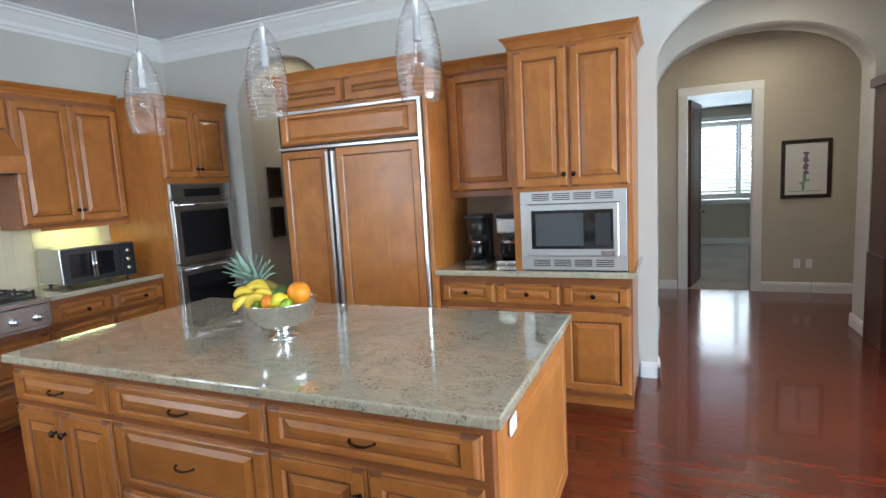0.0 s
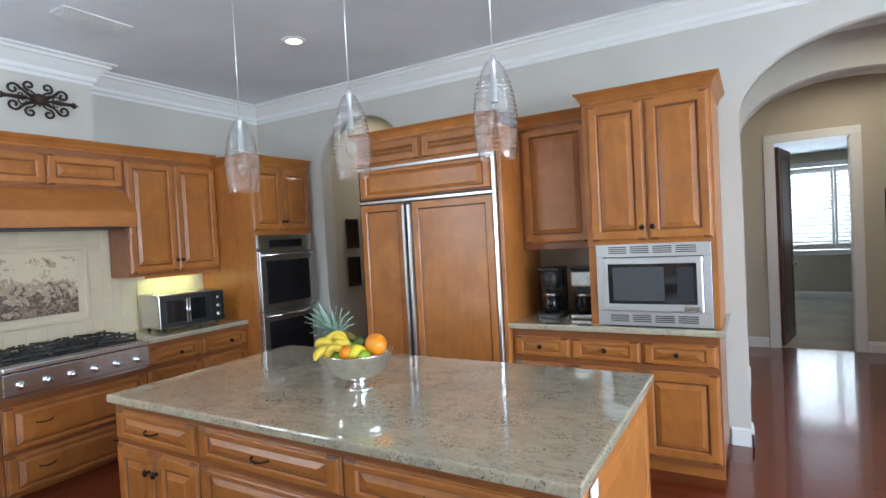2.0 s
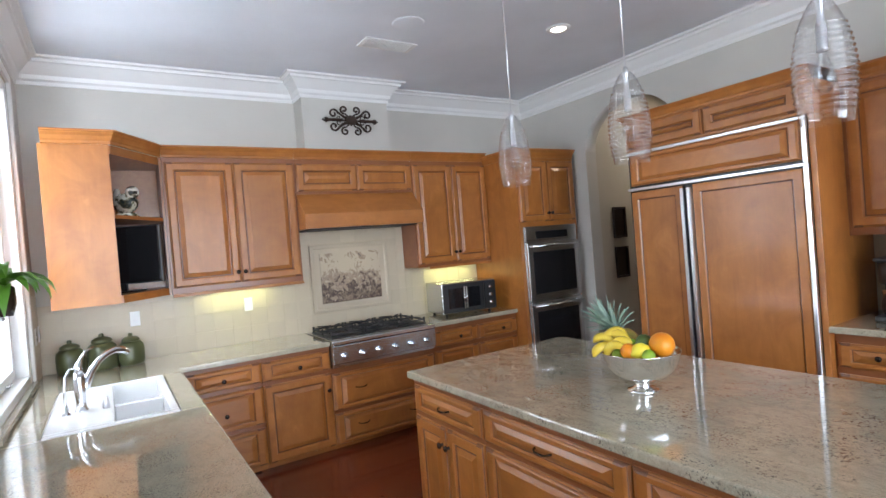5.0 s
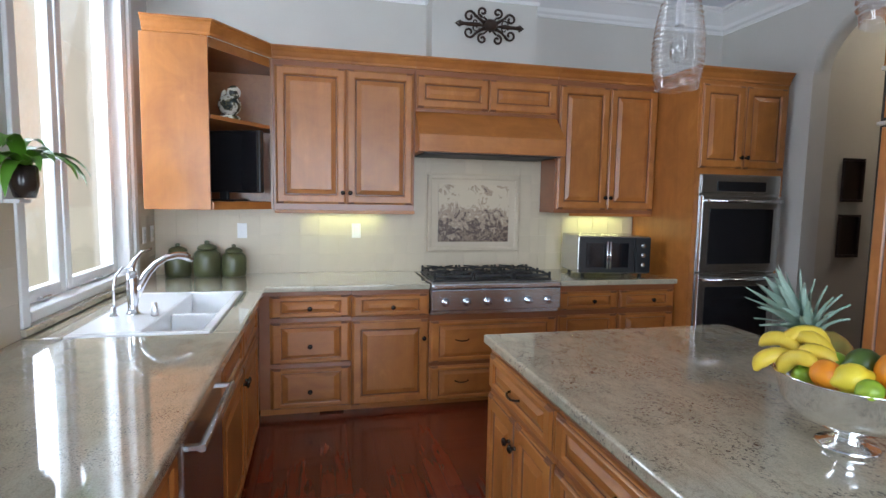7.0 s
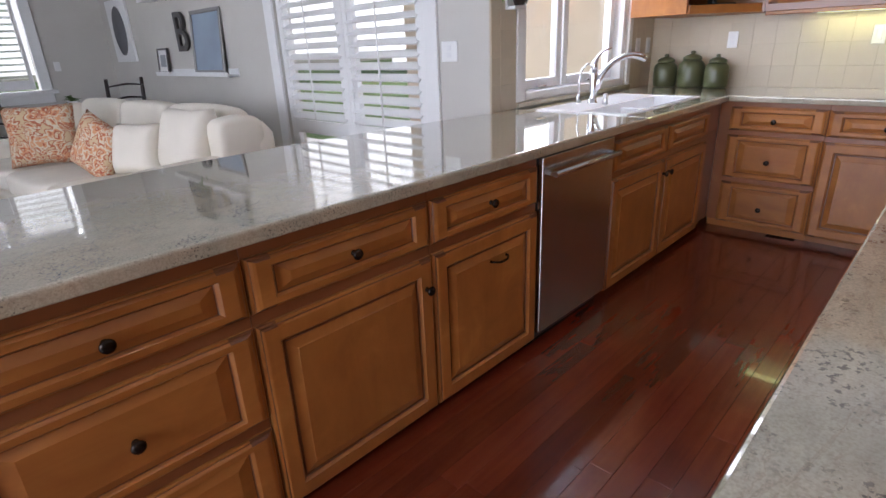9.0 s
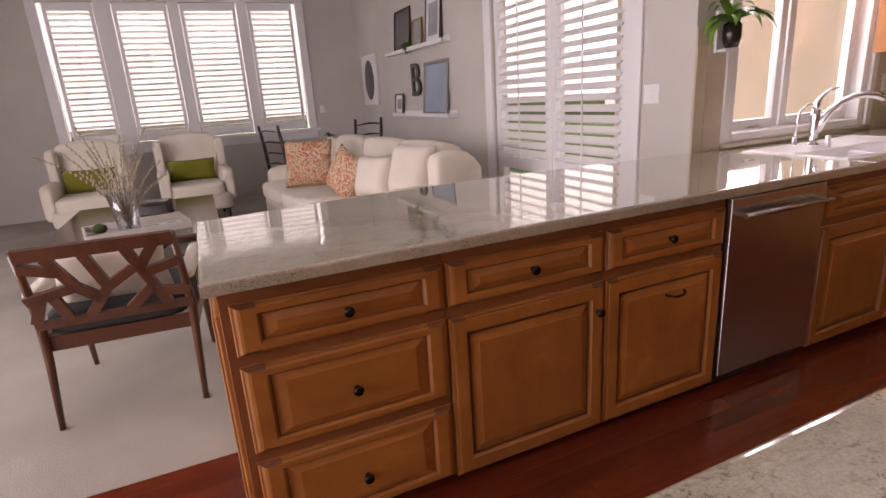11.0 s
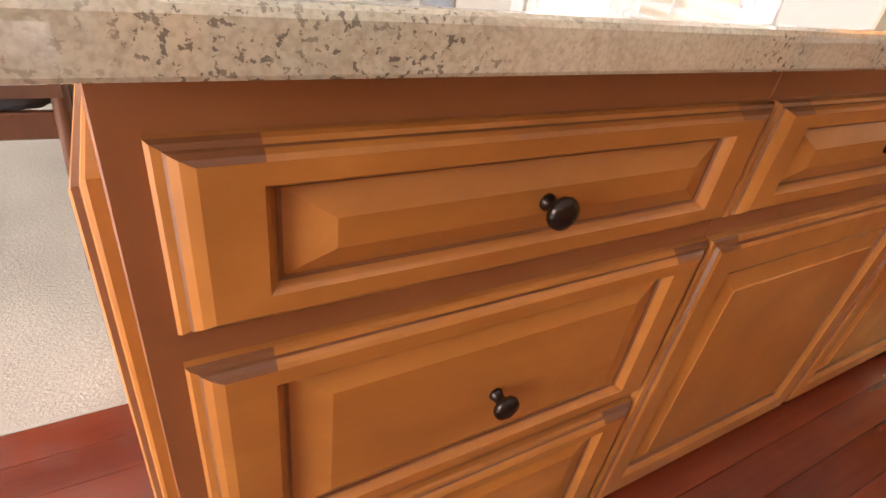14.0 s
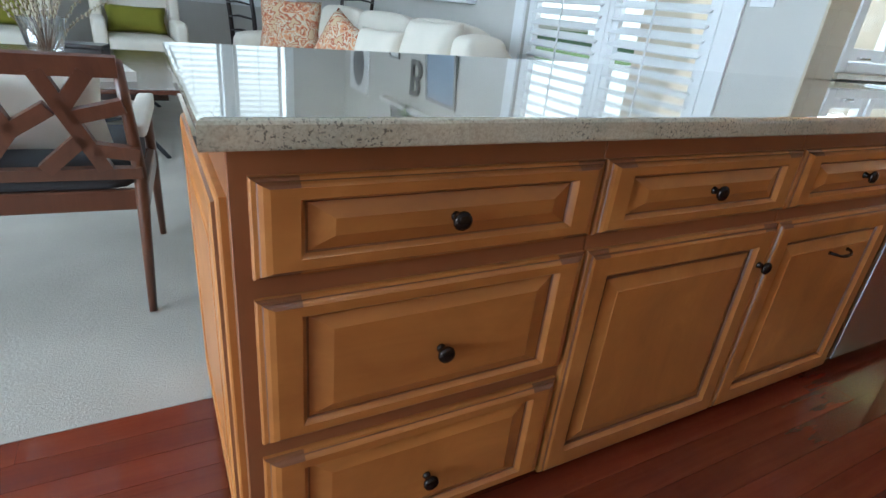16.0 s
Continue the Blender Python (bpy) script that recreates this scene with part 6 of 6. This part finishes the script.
bpy.data.objects.remove(tob)
bm = bmesh.new()
bm.from_mesh(me_)
solo("letter_b", bm, material("dark_metal_letter", (0.04, 0.035, 0.035), 0.5), "dark metal letter B standing on the lower ledge", "letter", m=pose(-2.645, -5.15, 1.36, 0, 0, 90) @ pose(0, 0, 0, 90))
ov = thing("oval_artwork", pose(-2.668, -7.26, 1.27, 0, 0, 90), "white board with a dark grey oval medallion", "picture")
part("board", boxes((0, 0.72, -0.03, 0, 0, 0.74), bev=0.003), WHITE, ov)
bm = lathe(((0, -0.033), (0.25, -0.033), (0.255, -0.0305)), 36)
bmesh.ops.rotate(bm, matrix=Euler((radians(90), 0, 0)).to_matrix(), verts=bm.verts)
bmesh.ops.scale(bm, vec=(0.9, 1, 1.15), verts=bm.verts)
for v in bm.verts:
    v.co.y = -abs(v.co.y)
part("medallion", bm, material("grey_medallion", (0.10, 0.10, 0.11), 0.6), ov, loc=(0.36, 0.0, 0.37))

# ---------- kitchen smalls ----------
# plant on the wall beside the window
pl = thing("wall_plant", (-2.85, WS + 0.03, 1.60), "green spider-like plant in a dark glass wall holder with white frame", "plant")
part("holder", boxes((-0.05, 0.05, -0.025, -0.005, -0.12, 0.10), (-0.045, 0.045, -0.004, 0.05, -0.12, -0.105), bev=0.002), WHITE, pl)
part("vessel", lathe(((0, -0.10), (0.035, -0.10), (0.05, -0.05), (0.048, 0.02), (0.04, 0.03), (0, 0.02)), 18), material("dark_vessel", (0.03, 0.02, 0.015), 0.2), pl, loc=(0, 0.05, 0))
part("foliage", leaves(20, 0.02, 0.29, 0.05, 12, 0.3, 0.85), plaster("bright_leaf", (0.10, 0.26, 0.02), 0.4, 0.6), pl, loc=(0, 0.05, 0.02))
# canisters
GREENCER = fabric("green_glaze", (0.078, 0.085, 0.038), 0.25, 40)
GREENCER.node_tree.nodes["Principled BSDF"].inputs["Roughness"].default_value = 0.3
for x, y, s in ((-4.655, -0.645, 1.0), (-4.66, -0.445, 1.08), (-4.66, -0.258, 0.97)):
    cn = thing("canister", pose(x, y, 0.9225, 0, 0, 30) @ Matrix.Diagonal((s, s, s, 1)), "green glazed ceramic canister with a lid in the counter corner", "canister", "green canisters")
    bm = lathe(((0, 0), (0.076, 0), (0.088, 0.008), (0.092, 0.05), (0.092, 0.13), (0.086, 0.160), (0.066, 0.180), (0.058, 0.184), (0, 0.184)), 32)
    for v in bm.verts:
        k_ = max(abs(v.co.x), abs(v.co.y)) / max(1e-6, math.hypot(v.co.x, v.co.y))
        v.co.x, v.co.y = v.co.x * (1.18 - 0.22 * k_), v.co.y * (1.18 - 0.22 * k_)
    part("jar", bm, GREENCER, cn)
    part("lid", lathe(((0, 0.185), (0.060, 0.185), (0.066, 0.192), (0.060, 0.206), (0.040, 0.219), (0.018, 0.224), (0.013, 0.229), (0.018, 0.238), (0.012, 0.246), (0, 0.248)), 24), GREENCER, cn)
# toaster oven
to = thing("toaster_oven", pose(-4.45, 2.72, 0.9225, 0, 0, 83) @ Matrix.Diagonal((1.22, 1.1, 1.1, 1)), "steel countertop toaster oven with glass doors, angled on the counter", "toaster oven")
part("body", boxes((-0.25, 0.25, -0.14, 0.22, 0.02, 0.30), bev=0.01, seg=2), STEEL, to)
dd = part("door", boxes((-0.245, 0.135, -0.162, -0.141, 0.03, 0.29), bev=0.004), BLACK, to)
part("door_glass", boxes((-0.20, -0.065, -0.166, -0.1625, 0.07, 0.25), (-0.04, 0.09, -0.166, -0.1625, 0.07, 0.25)), BLACKGLASS, dd)
for x in (-0.062, -0.042):
    bm = bmesh.new()
    tube(bm, [(x, -0.185, 0.06), (x, -0.185, 0.26)], 0.007, 8)
    box(bm, x - 0.004, x + 0.004, -0.185, -0.163, 0.07, 0.08), box(bm, x - 0.004, x + 0.004, -0.185, -0.163, 0.24, 0.25)
    part("handle", bm, CHROME, dd)
part("control_panel", boxes((0.14, 0.245, -0.162, -0.141, 0.03, 0.29), bev=0.003), BLACK, to)
for z in (0.09, 0.16, 0.23):
    part("dial", lathe(((0, 0), (0.018, 0), (0.015, 0.015), (0, 0.015)), 14), STEEL, to, loc=pose(0.19, -0.163, z, 90))
for sx in (-0.2, 0.2):
    for sy in (-0.1, 0.18):
        part("foot", lathe(((0, 0), (0.012, 0), (0.014, 0.02), (0, 0.02)), 10), BLACK, to, loc=(sx, sy, 0))
# coffee makers
for x, steel in ((-1.125, False), (-0.868, True)):
    cm = thing("coffee_maker", (x, 3.66, 0.9755), ("steel and black" if steel else "black") + " drip coffee maker with a glass jug", "coffee maker")
    part("base", boxes((-0.085, 0.085, -0.14, 0.12, 0, 0.035), bev=0.008, seg=2), STEEL if steel else BLACK, cm)
    part("tank", boxes((-0.08, 0.08, 0.03, 0.12, 0.036, 0.36), bev=0.01, seg=2), BLACK, cm)
    if steel:
        part("brew_head", boxes((-0.082, 0.082, -0.12, 0.029, 0.24, 0.36), bev=0.015, seg=3), STEEL, cm)
    else:
        part("brew_head", lathe(((0, 0.225), (0.07, 0.225), (0.08, 0.24), (0.084, 0.30), (0.082, 0.3602), (0, 0.3602)), 24), BLACK, cm, loc=(0, -0.045, 0))
    part("lid", boxes((-0.084, 0.084, -0.122, 0.122, 0.3605, 0.385), bev=0.01, seg=2), BLACK, cm)
    jg = part("jug", lathe(((0, 0.037), (0.055, 0.037), (0.068, 0.06), (0.07, 0.11), (0.058, 0.165), (0.045, 0.18), (0, 0.18)), 22), BLACKGLASS, cm, loc=(0, -0.055, 0))
    part("jug_band", lathe(((0.0585, 0.165), (0.064, 0.168), (0.062, 0.186), (0.0, 0.19)), 22), STEEL, jg)
    bm = bmesh.new()
    tube(bm, [(0, -0.06, 0.17), (0, -0.105, 0.16), (0, -0.11, 0.10), (0, -0.07, 0.07)], 0.009, 8)
    part("jug_handle", bm, BLACK, jg)
# hen figurine
def mottled():
    m = material("mottled_ceramic", (0.5, 0.45, 0.35), 0.25)
    n, l, b = nodes_of(m)
    l.new(ramp(m, noise_tex(m, coords(m), 16, 3, 0.6, 1.0), ((0.40, (0.03, 0.035, 0.03)), (0.47, (0.16, 0.13, 0.07)), (0.52, (0.66, 0.62, 0.52)), (0.70, (0.75, 0.70, 0.60)))), b.inputs["Base Color"])
    return m


bm = bmesh.new()
bmesh.ops.create_uvsphere(bm, u_segments=20, v_segments=12, radius=0.1, matrix=Matrix.Translation((0, 0, 0.10)) @ Matrix.Diagonal((1.15, 0.7, 0.75, 1)))
bmesh.ops.create_uvsphere(bm, u_segments=14, v_segments=10, radius=0.045, matrix=Matrix.Translation((0.10, 0, 0.17)))
bmesh.ops.create_cone(bm, segments=10, radius1=0.02, radius2=0.002, depth=0.05, matrix=pose(0.15, 0, 0.165, 0, 90), cap_ends=True)
bmesh.ops.create_uvsphere(bm, u_segments=12, v_segments=8, radius=0.06, matrix=Matrix.Translation((-0.11, 0, 0.15)) @ Matrix.Diagonal((0.6, 0.4, 1.2, 1)))
bmesh.ops.create_cone(bm, segments=18, radius1=0.085, radius2=0.06, depth=0.03, matrix=Matrix.Translation((0, 0, 0.015)), cap_ends=True)
solo("figurine", bm, mottled(), "mottled cream and brown ceramic animal figurine on the upper shelf", "figurine", m=pose(-4.33, -0.22, 2.031, 0, 0, 25), smooth=True)

# hutch and pantry
hu = thing("china_hutch", pose(1.915, 5.10, 0) @ Matrix.Diagonal((0.83, 1, 1, 1)), "dark mahogany china cabinet with glazed doors and an arched cornice", "cabinet")
part("base_cabinet", boxes((0, 1.15, 0, 0.44, 0.0, 0.80), bev=0.004), MAHOGANY, hu)
part("case", boxes((0.02, 0.05, 0.02, 0.44, 0.801, 2.20), (1.10, 1.13, 0.02, 0.44, 0.801, 2.20), (0.051, 1.099, 0.42, 0.44, 0.801, 2.20), (0.02, 1.13, 0.02, 0.44, 2.201, 2.24), bev=0.002), MAHOGANY, hu)
for z in (1.15, 1.5, 1.85):
    part("shelf", boxes((0.051, 1.099, 0.05, 0.419, z, z + 0.02)), MAHOGANY, hu)
for xa in (0.02, 0.58):
    bs = [(xa, xa + 0.05, -0.002, 0.019, 0.81, 2.19), (xa + 0.50, xa + 0.55, -0.002, 0.019, 0.81, 2.19), (xa + 0.051, xa + 0.499, -0.002, 0.019, 0.81, 0.87), (xa + 0.051, xa + 0.499, -0.002, 0.019, 2.12, 2.19), (xa + 0.265, xa + 0.285, 0, 0.015, 0.871, 2.119)]
    for z in (1.18, 1.5, 1.82):
        bs.append((xa + 0.051, xa + 0.264, 0, 0.015, z, z + 0.02))
        bs.append((xa + 0.286, xa + 0.499, 0, 0.015, z, z + 0.02))
    dd = part("glazed_door", boxes(*bs), MAHOGANY, hu)
    part("glass", boxes((xa + 0.051, xa + 0.499, 0.016, 0.0185, 0.871, 2.119)), PANE, dd)
bm = bmesh.new()
n = 24
top = [(-0.03 + 1.21 * i / n, 2.30 + 0.09 * math.sin(math.pi * i / n) + 0.02 * math.cos(2 * math.pi * i / n)) for i in range(n + 1)]
fa = [bm.verts.new((x, -0.04, z)) for x, z in top] + [bm.verts.new((1.18, -0.04, 2.241)), bm.verts.new((-0.03, -0.04, 2.241))]
fb = [bm.verts.new((v.co.x, 0.44, v.co.z)) for v in fa]
bm.faces.new(fa), bm.faces.new(fb[::-1])
for i in range(len(fa)):
    j = (i + 1) % len(fa)
    bm.faces.new((fa[i], fb[i], fb[j], fa[j]))
part("cornice", bm, MAHOGANY, hu)
for i in range(5):
    for j in range(3):
        solo("plate", lathe(((0, 0), (0.05, 0.0), (0.09, 0.012), (0.09, 0.016), (0, 0.005)), 20), PORCELAIN, "white china plate standing in the hutch", "plate", m=pose(1.915 + 0.13 + i * 0.165, 5.46, 1.171 + 0.35 * j + 0.092, 80), group="plates in the hutch")
pc = cabinet("pantry_cabinet", pose(0.075, 6.03, 0, 0, 0, 90), 0.02, 1.36, 0.08, 0.90, 0.10, "brown maple pantry cabinet beside the hall door", G, True, doors=[(0.04, 0.66, 0.1, 0.88), (0.69, 1.34, 0.1, 0.88)])
pc = cabinet("pantry_cabinet", pose(0.075, 6.03, 0, 0, 0, 90), 0.02, 1.36, 1.35, 2.69, 0.06, "brown maple upper pantry cabinet beside the hall door", G, doors=[(0.04, 0.66, 1.4, 2.6), (0.69, 1.34, 1.4, 2.6)])
structure("wall_pantry_back", boxes((-0.16, -0.04, 5.96, 7.52, 0, CE)), WALL)

# under-cabinet lights, hidden behind a rail
for y, w_, x_, p_ in ((0.57, 0.55, 1.036, 1.4), (2.78, 0.5, 0.77, 1.8)):
    u = thing("under_cabinet_light", (-4.70, y, 1.428), "slim lit under-cabinet light", "light fitting", "under-cabinet lights")
    part("housing", boxes((-0.03, 0.03, -w_ / 2, w_ / 2, -0.018, 0)), WHITE, u)
    part("diffuser", boxes((-0.022, 0.022, -w_ / 2 + 0.02, w_ / 2 - 0.02, -0.022, -0.0185)), UNDERGLOW, u)
    lamp("under_cabinet_lamp", "AREA", look((-4.70, y, 1.40), (-4.75, y, 0)), p_, (0.92, 1.0, 0.38), w_, 0.05)
    solo("light_rail", boxes((-4.515, -4.497, y - x_ / 2, y + x_ / 2, 1.405, 1.4295), bev=0.003), MAPLE_H, "thin maple rail under the wall cabinet", "cabinet")
solo("coffee_backsplash", boxes((-1.349, -0.746, FW - 0.012, FW - 0.001, 0.977, 1.498)), TRAVERTINE, "pale stone splash panel behind the coffee makers", "backsplash")

# ---------- pieces: tiles and floor planks ----------
SP = structure("backsplash", boxes((HW, HW + 0.008, WS, 3.168, 0.90, 1.43), (HW, HW + 0.008, 1.084, 2.249, 1.4305, 1.90)), GROUT)
SP2 = structure("backsplash_window", boxes((HW + 0.009, -4.402, WS, WS + 0.008, 0.917, 1.60), (-2.908, -2.672, WS, WS + 0.008, 0.917, 1.62)), GROUT)


def bevel_tile(w, h, t=0.008, e=0.002):
    bm = bmesh.new()
    a = [bm.verts.new(p) for p in ((0, 0, 0), (w, 0, 0), (w, 0, h), (0, 0, h))]
    b = [bm.verts.new(p) for p in ((0, -t + e, 0), (w, -t + e, 0), (w, -t + e, h), (0, -t + e, h))]
    c = [bm.verts.new(p) for p in ((e, -t, e), (w - e, -t, e), (w - e, -t, h - e), (e, -t, h - e))]
    for p_, q_ in ((a, b), (b, c)):
        for i in range(4):
            j = (i + 1) % 4
            bm.faces.new((p_[i], p_[j], q_[j], q_[i]))
    bm.faces.new(c)
    me = bpy.data.meshes.new("tile")
    bmesh.ops.recalc_face_normals(bm, faces=bm.faces)
    bm.to_mesh(me)
    bm.free()
    return me


def piece(name, me, mat, parent, m):
    if not me.materials:
        me.materials.append(mat)
    o = new(name, me)
    o.parent = parent
    o.matrix_basis = m
    return o


def piece_mat(name, c, jitter, rough, amt=0.3):
    m = plaster(name, c, rough, amt)
    n, l, b = nodes_of(m)
    src = b.inputs["Base Color"].links[0].from_socket
    hs, inf, mr = n.new("ShaderNodeHueSaturation"), n.new("ShaderNodeObjectInfo"), n.new("ShaderNodeMapRange")
    mr.inputs["To Min"].default_value, mr.inputs["To Max"].default_value = 1 - jitter, 1 + jitter
    l.new(inf.outputs["Random"], mr.inputs[0])
    l.new(mr.outputs[0], hs.inputs["Value"])
    l.new(src, hs.inputs["Color"])
    l.new(hs.outputs[0], b.inputs["Base Color"])
    return m


TILE = piece_mat("tumbled_stone_tile", (0.58, 0.495, 0.365), 0.035, 0.36)
TS = 0.15
MUR = (1.225, 2.065, 1.07, 1.75)
cut_tiles = {}


def tile_at(parent, m, w, h):
    """A whole or cut tile, sharing its mesh with all of its size."""
    key = (round(w, 3), round(h, 3))
    if key not in cut_tiles:
        cut_tiles[key] = bevel_tile(w - 0.0014, h - 0.0014, 0.0032, 0.0007)
    piece("tile", cut_tiles[key], TILE, parent, m)


def cuts_of(lo, hi, step, extra):
    edges = [lo + step * i for i in range(int((hi - lo) / step) + 1)] + [hi] + [e_ for e_ in extra if lo < e_ < hi]
    edges = sorted(set(round(e_, 4) for e_ in edges))
    return [(p_, q_) for p_, q_ in zip(edges, edges[1:]) if q_ - p_ > 0.012]


for ya, yb in cuts_of(WS + 0.01, 3.166, TS, (1.084, 2.249, MUR[0], MUR[1])):
    over = ya > 1.08 and yb < 2.26
    for za, zb in cuts_of(0.9235, 1.875 if over else 1.4295, TS, (MUR[2], MUR[3])):
        if not (ya > MUR[0] - 0.005 and yb < MUR[1] + 0.005 and za > MUR[2] - 0.005 and zb < MUR[3] + 0.005):
            tile_at(SP, pose(HW + 0.008, ya, za, 0, 0, 90), yb - ya, zb - za)
for x0, x1 in ((-4.78, -4.405), (-2.907, -2.674)):
    for xa, xb in cuts_of(x0, x1, TS, ()):
        for za, zb in cuts_of(0.9235, 1.5235, TS, ()):
            tile_at(SP2, pose(xb, WS + 0.0085, za, 0, 0, 180), xb - xa, zb - za)
# mural
mu = thing("tile_mural", pose(HW + 0.0085, MUR[0] + 0.018, MUR[2] + 0.018, 0, 0, 90), "stone tile mural of a sepia farm scene, raised border", "picture")
mw, mh = 0.81, 0.645
part("border", rings_panel(bmesh.new(), mw, mh, ((0, 0), (0, 0.016), (0.008, 0.024), (0.03, 0.024), (0.04, 0.014), (0.07, 0.012))), TRAVERTINE, mu)


def mural_mat():
    m = material("sepia_painted_tile", (0.6, 0.5, 0.4), 0.4)
    n, l, b = nodes_of(m)
    v = coords(m)
    d1 = noise_tex(m, v, 11, 8, 0.75, 0.8)
    d2 = noise_tex(m, v, 3.4, 3, 0.5)
    sep = n.new("ShaderNodeSeparateXYZ")
    l.new(v, sep.inputs[0])
    zz = n.new("ShaderNodeMapRange")
    zz.inputs["From Min"].default_value, zz.inputs["From Max"].default_value = 0.02, 0.46
    zz.inputs["To Min"].default_value, zz.inputs["To Max"].default_value = 0.22, -0.09
    l.new(sep.outputs["Z"], zz.inputs[0])
    ad = n.new("ShaderNodeMath")
    l.new(d1, ad.inputs[0]), l.new(zz.outputs[0], ad.inputs[1])
    a2 = n.new("ShaderNodeMath")
    a2.operation = "MULTIPLY_ADD"
    a2.inputs[1].default_value = 0.25
    l.new(d2, a2.inputs[0]), l.new(ad.outputs[0], a2.inputs[2])
    c = ramp(m, a2.outputs[0], ((0.585, (0.58, 0.495, 0.365)), (0.62, (0.26, 0.17, 0.11)), (0.67, (0.50, 0.40, 0.30)), (0.70, (0.10, 0.06, 0.045)), (0.76, (0.07, 0.045, 0.035)), (0.80, (0.36, 0.27, 0.19)), (0.86, (0.09, 0.055, 0.04))))
    l.new(c, b.inputs["Base Color"])
    return m


MURAL = mural_mat()
for i in range(4):
    for j in range(4):
        w2, h2 = 0.62 / 4, 0.48 / 4
        part("mural_tile", boxes((0, w2 - 0.0006, -0.012, 0, 0, h2 - 0.0006), bev=0.0004), MURAL, mu, loc=(0.095 + i * w2, -0.0125, 0.0825 + j * h2))
# the mural tiles share one drawing: shift their meshes so that object space runs on
for o_ in [o for o in bpy.data.objects if o.name.startswith("mural_tile")]:
    off = o_.location.copy()
    o_.data.transform(Matrix.Translation(off))
    o_.location = (0, 0, 0)

# floor planks
PW = 0.083
floor = bpy.data.objects["floor"]
rnd = random.Random(21)
meshes = []
for ln in (0.75, 1.05, 1.35, 1.65):
    bm = bmesh.new()
    e = 0.0007
    a = [bm.verts.new(p) for p in ((0, 0, 0), (ln, 0, 0), (ln, PW - 0.0006, 0), (0, PW - 0.0006, 0))]
    b = [bm.verts.new(p) for p in ((0, 0, 0.0125), (ln, 0, 0.0125), (ln, PW - 0.0006, 0.0125), (0, PW - 0.0006, 0.0125))]
    c = [bm.verts.new(p) for p in ((e, e, 0.0135), (ln - e, e, 0.0135), (ln - e, PW - 0.0006 - e, 0.0135), (e, PW - 0.0006 - e, 0.0135))]
    for p_, q_ in ((a, b), (b, c)):
        for i in range(4):
            j = (i + 1) % 4
            bm.faces.new((p_[i], p_[j], q_[j], q_[i]))
    bm.faces.new(c)
    me = bpy.data.meshes.new("floor_plank")
    bm.to_mesh(me)
    bm.free()
    meshes.append((ln, me))
near, rest = [], []
rows_ = []
y = -0.63
while y < 7.53:
    rows_.append(y)
    y += PW
for y in rows_:
    x = -4.1 - rnd.uniform(0, 0.8) if y < FW else -0.1 - rnd.uniform(0, 0.6)
    end = EAST if y < FW else 2.9
    while x < end:
        i = rnd.randrange(4)
        ln, me = meshes[i]
        z = -0.0138
        inside = -3.9 < x + ln and x < 2.2 and -0.1 < y < 1.1
        hall = -0.3 < x + ln / 2 < 2.0 and y >= 1.1
        (near if (inside or hall) and not (y > 1.1 and x + ln / 2 < -0.3) else rest).append((x, y, i))
        x += ln + 0.0006
near.sort(key=lambda p_: abs(p_[1] - 1.5) + 0.3 * abs(p_[0]))
rest += near[300:]
for x, y, i in near[:300]:
    piece("floor_plank", meshes[i][1], CHERRY, floor, pose(x, y, -0.0138))
bm = bmesh.new()
vl, fl = [], []
for x, y, i in rest:
    ln = meshes[i][0]
    k_ = len(vl)
    vl += [(x, y, -0.0003), (x + ln, y, -0.0003), (x + ln, y + PW - 0.0008, -0.0003), (x, y + PW - 0.0008, -0.0003), (x, y, -0.0138), (x + ln, y, -0.0138), (x + ln, y + PW - 0.0008, -0.0138), (x, y + PW - 0.0008, -0.0138)]
    fl += [(k_, k_ + 1, k_ + 2, k_ + 3), (k_, k_ + 4, k_ + 5, k_ + 1), (k_ + 1, k_ + 5, k_ + 6, k_ + 2), (k_ + 2, k_ + 6, k_ + 7, k_ + 3), (k_ + 3, k_ + 7, k_ + 4, k_)]
me = bpy.data.meshes.new("floor_planks")
me.from_pydata(vl, [], fl)
bm.free()
CH2 = CHERRY.copy()
CH2.name = "cherry_floor_joined"
n2 = CH2.node_tree
geo = n2.nodes.new("ShaderNodeNewGeometry")
for l_ in list(n2.links):
    if l_.from_node.type == "OBJECT_INFO":
        n2.links.new(geo.outputs["Random Per Island"], l_.to_socket)
me.materials.append(CH2)
fp = new("floor_planks", me)
fp.parent = floor
tagged(fp, kind="stuff")
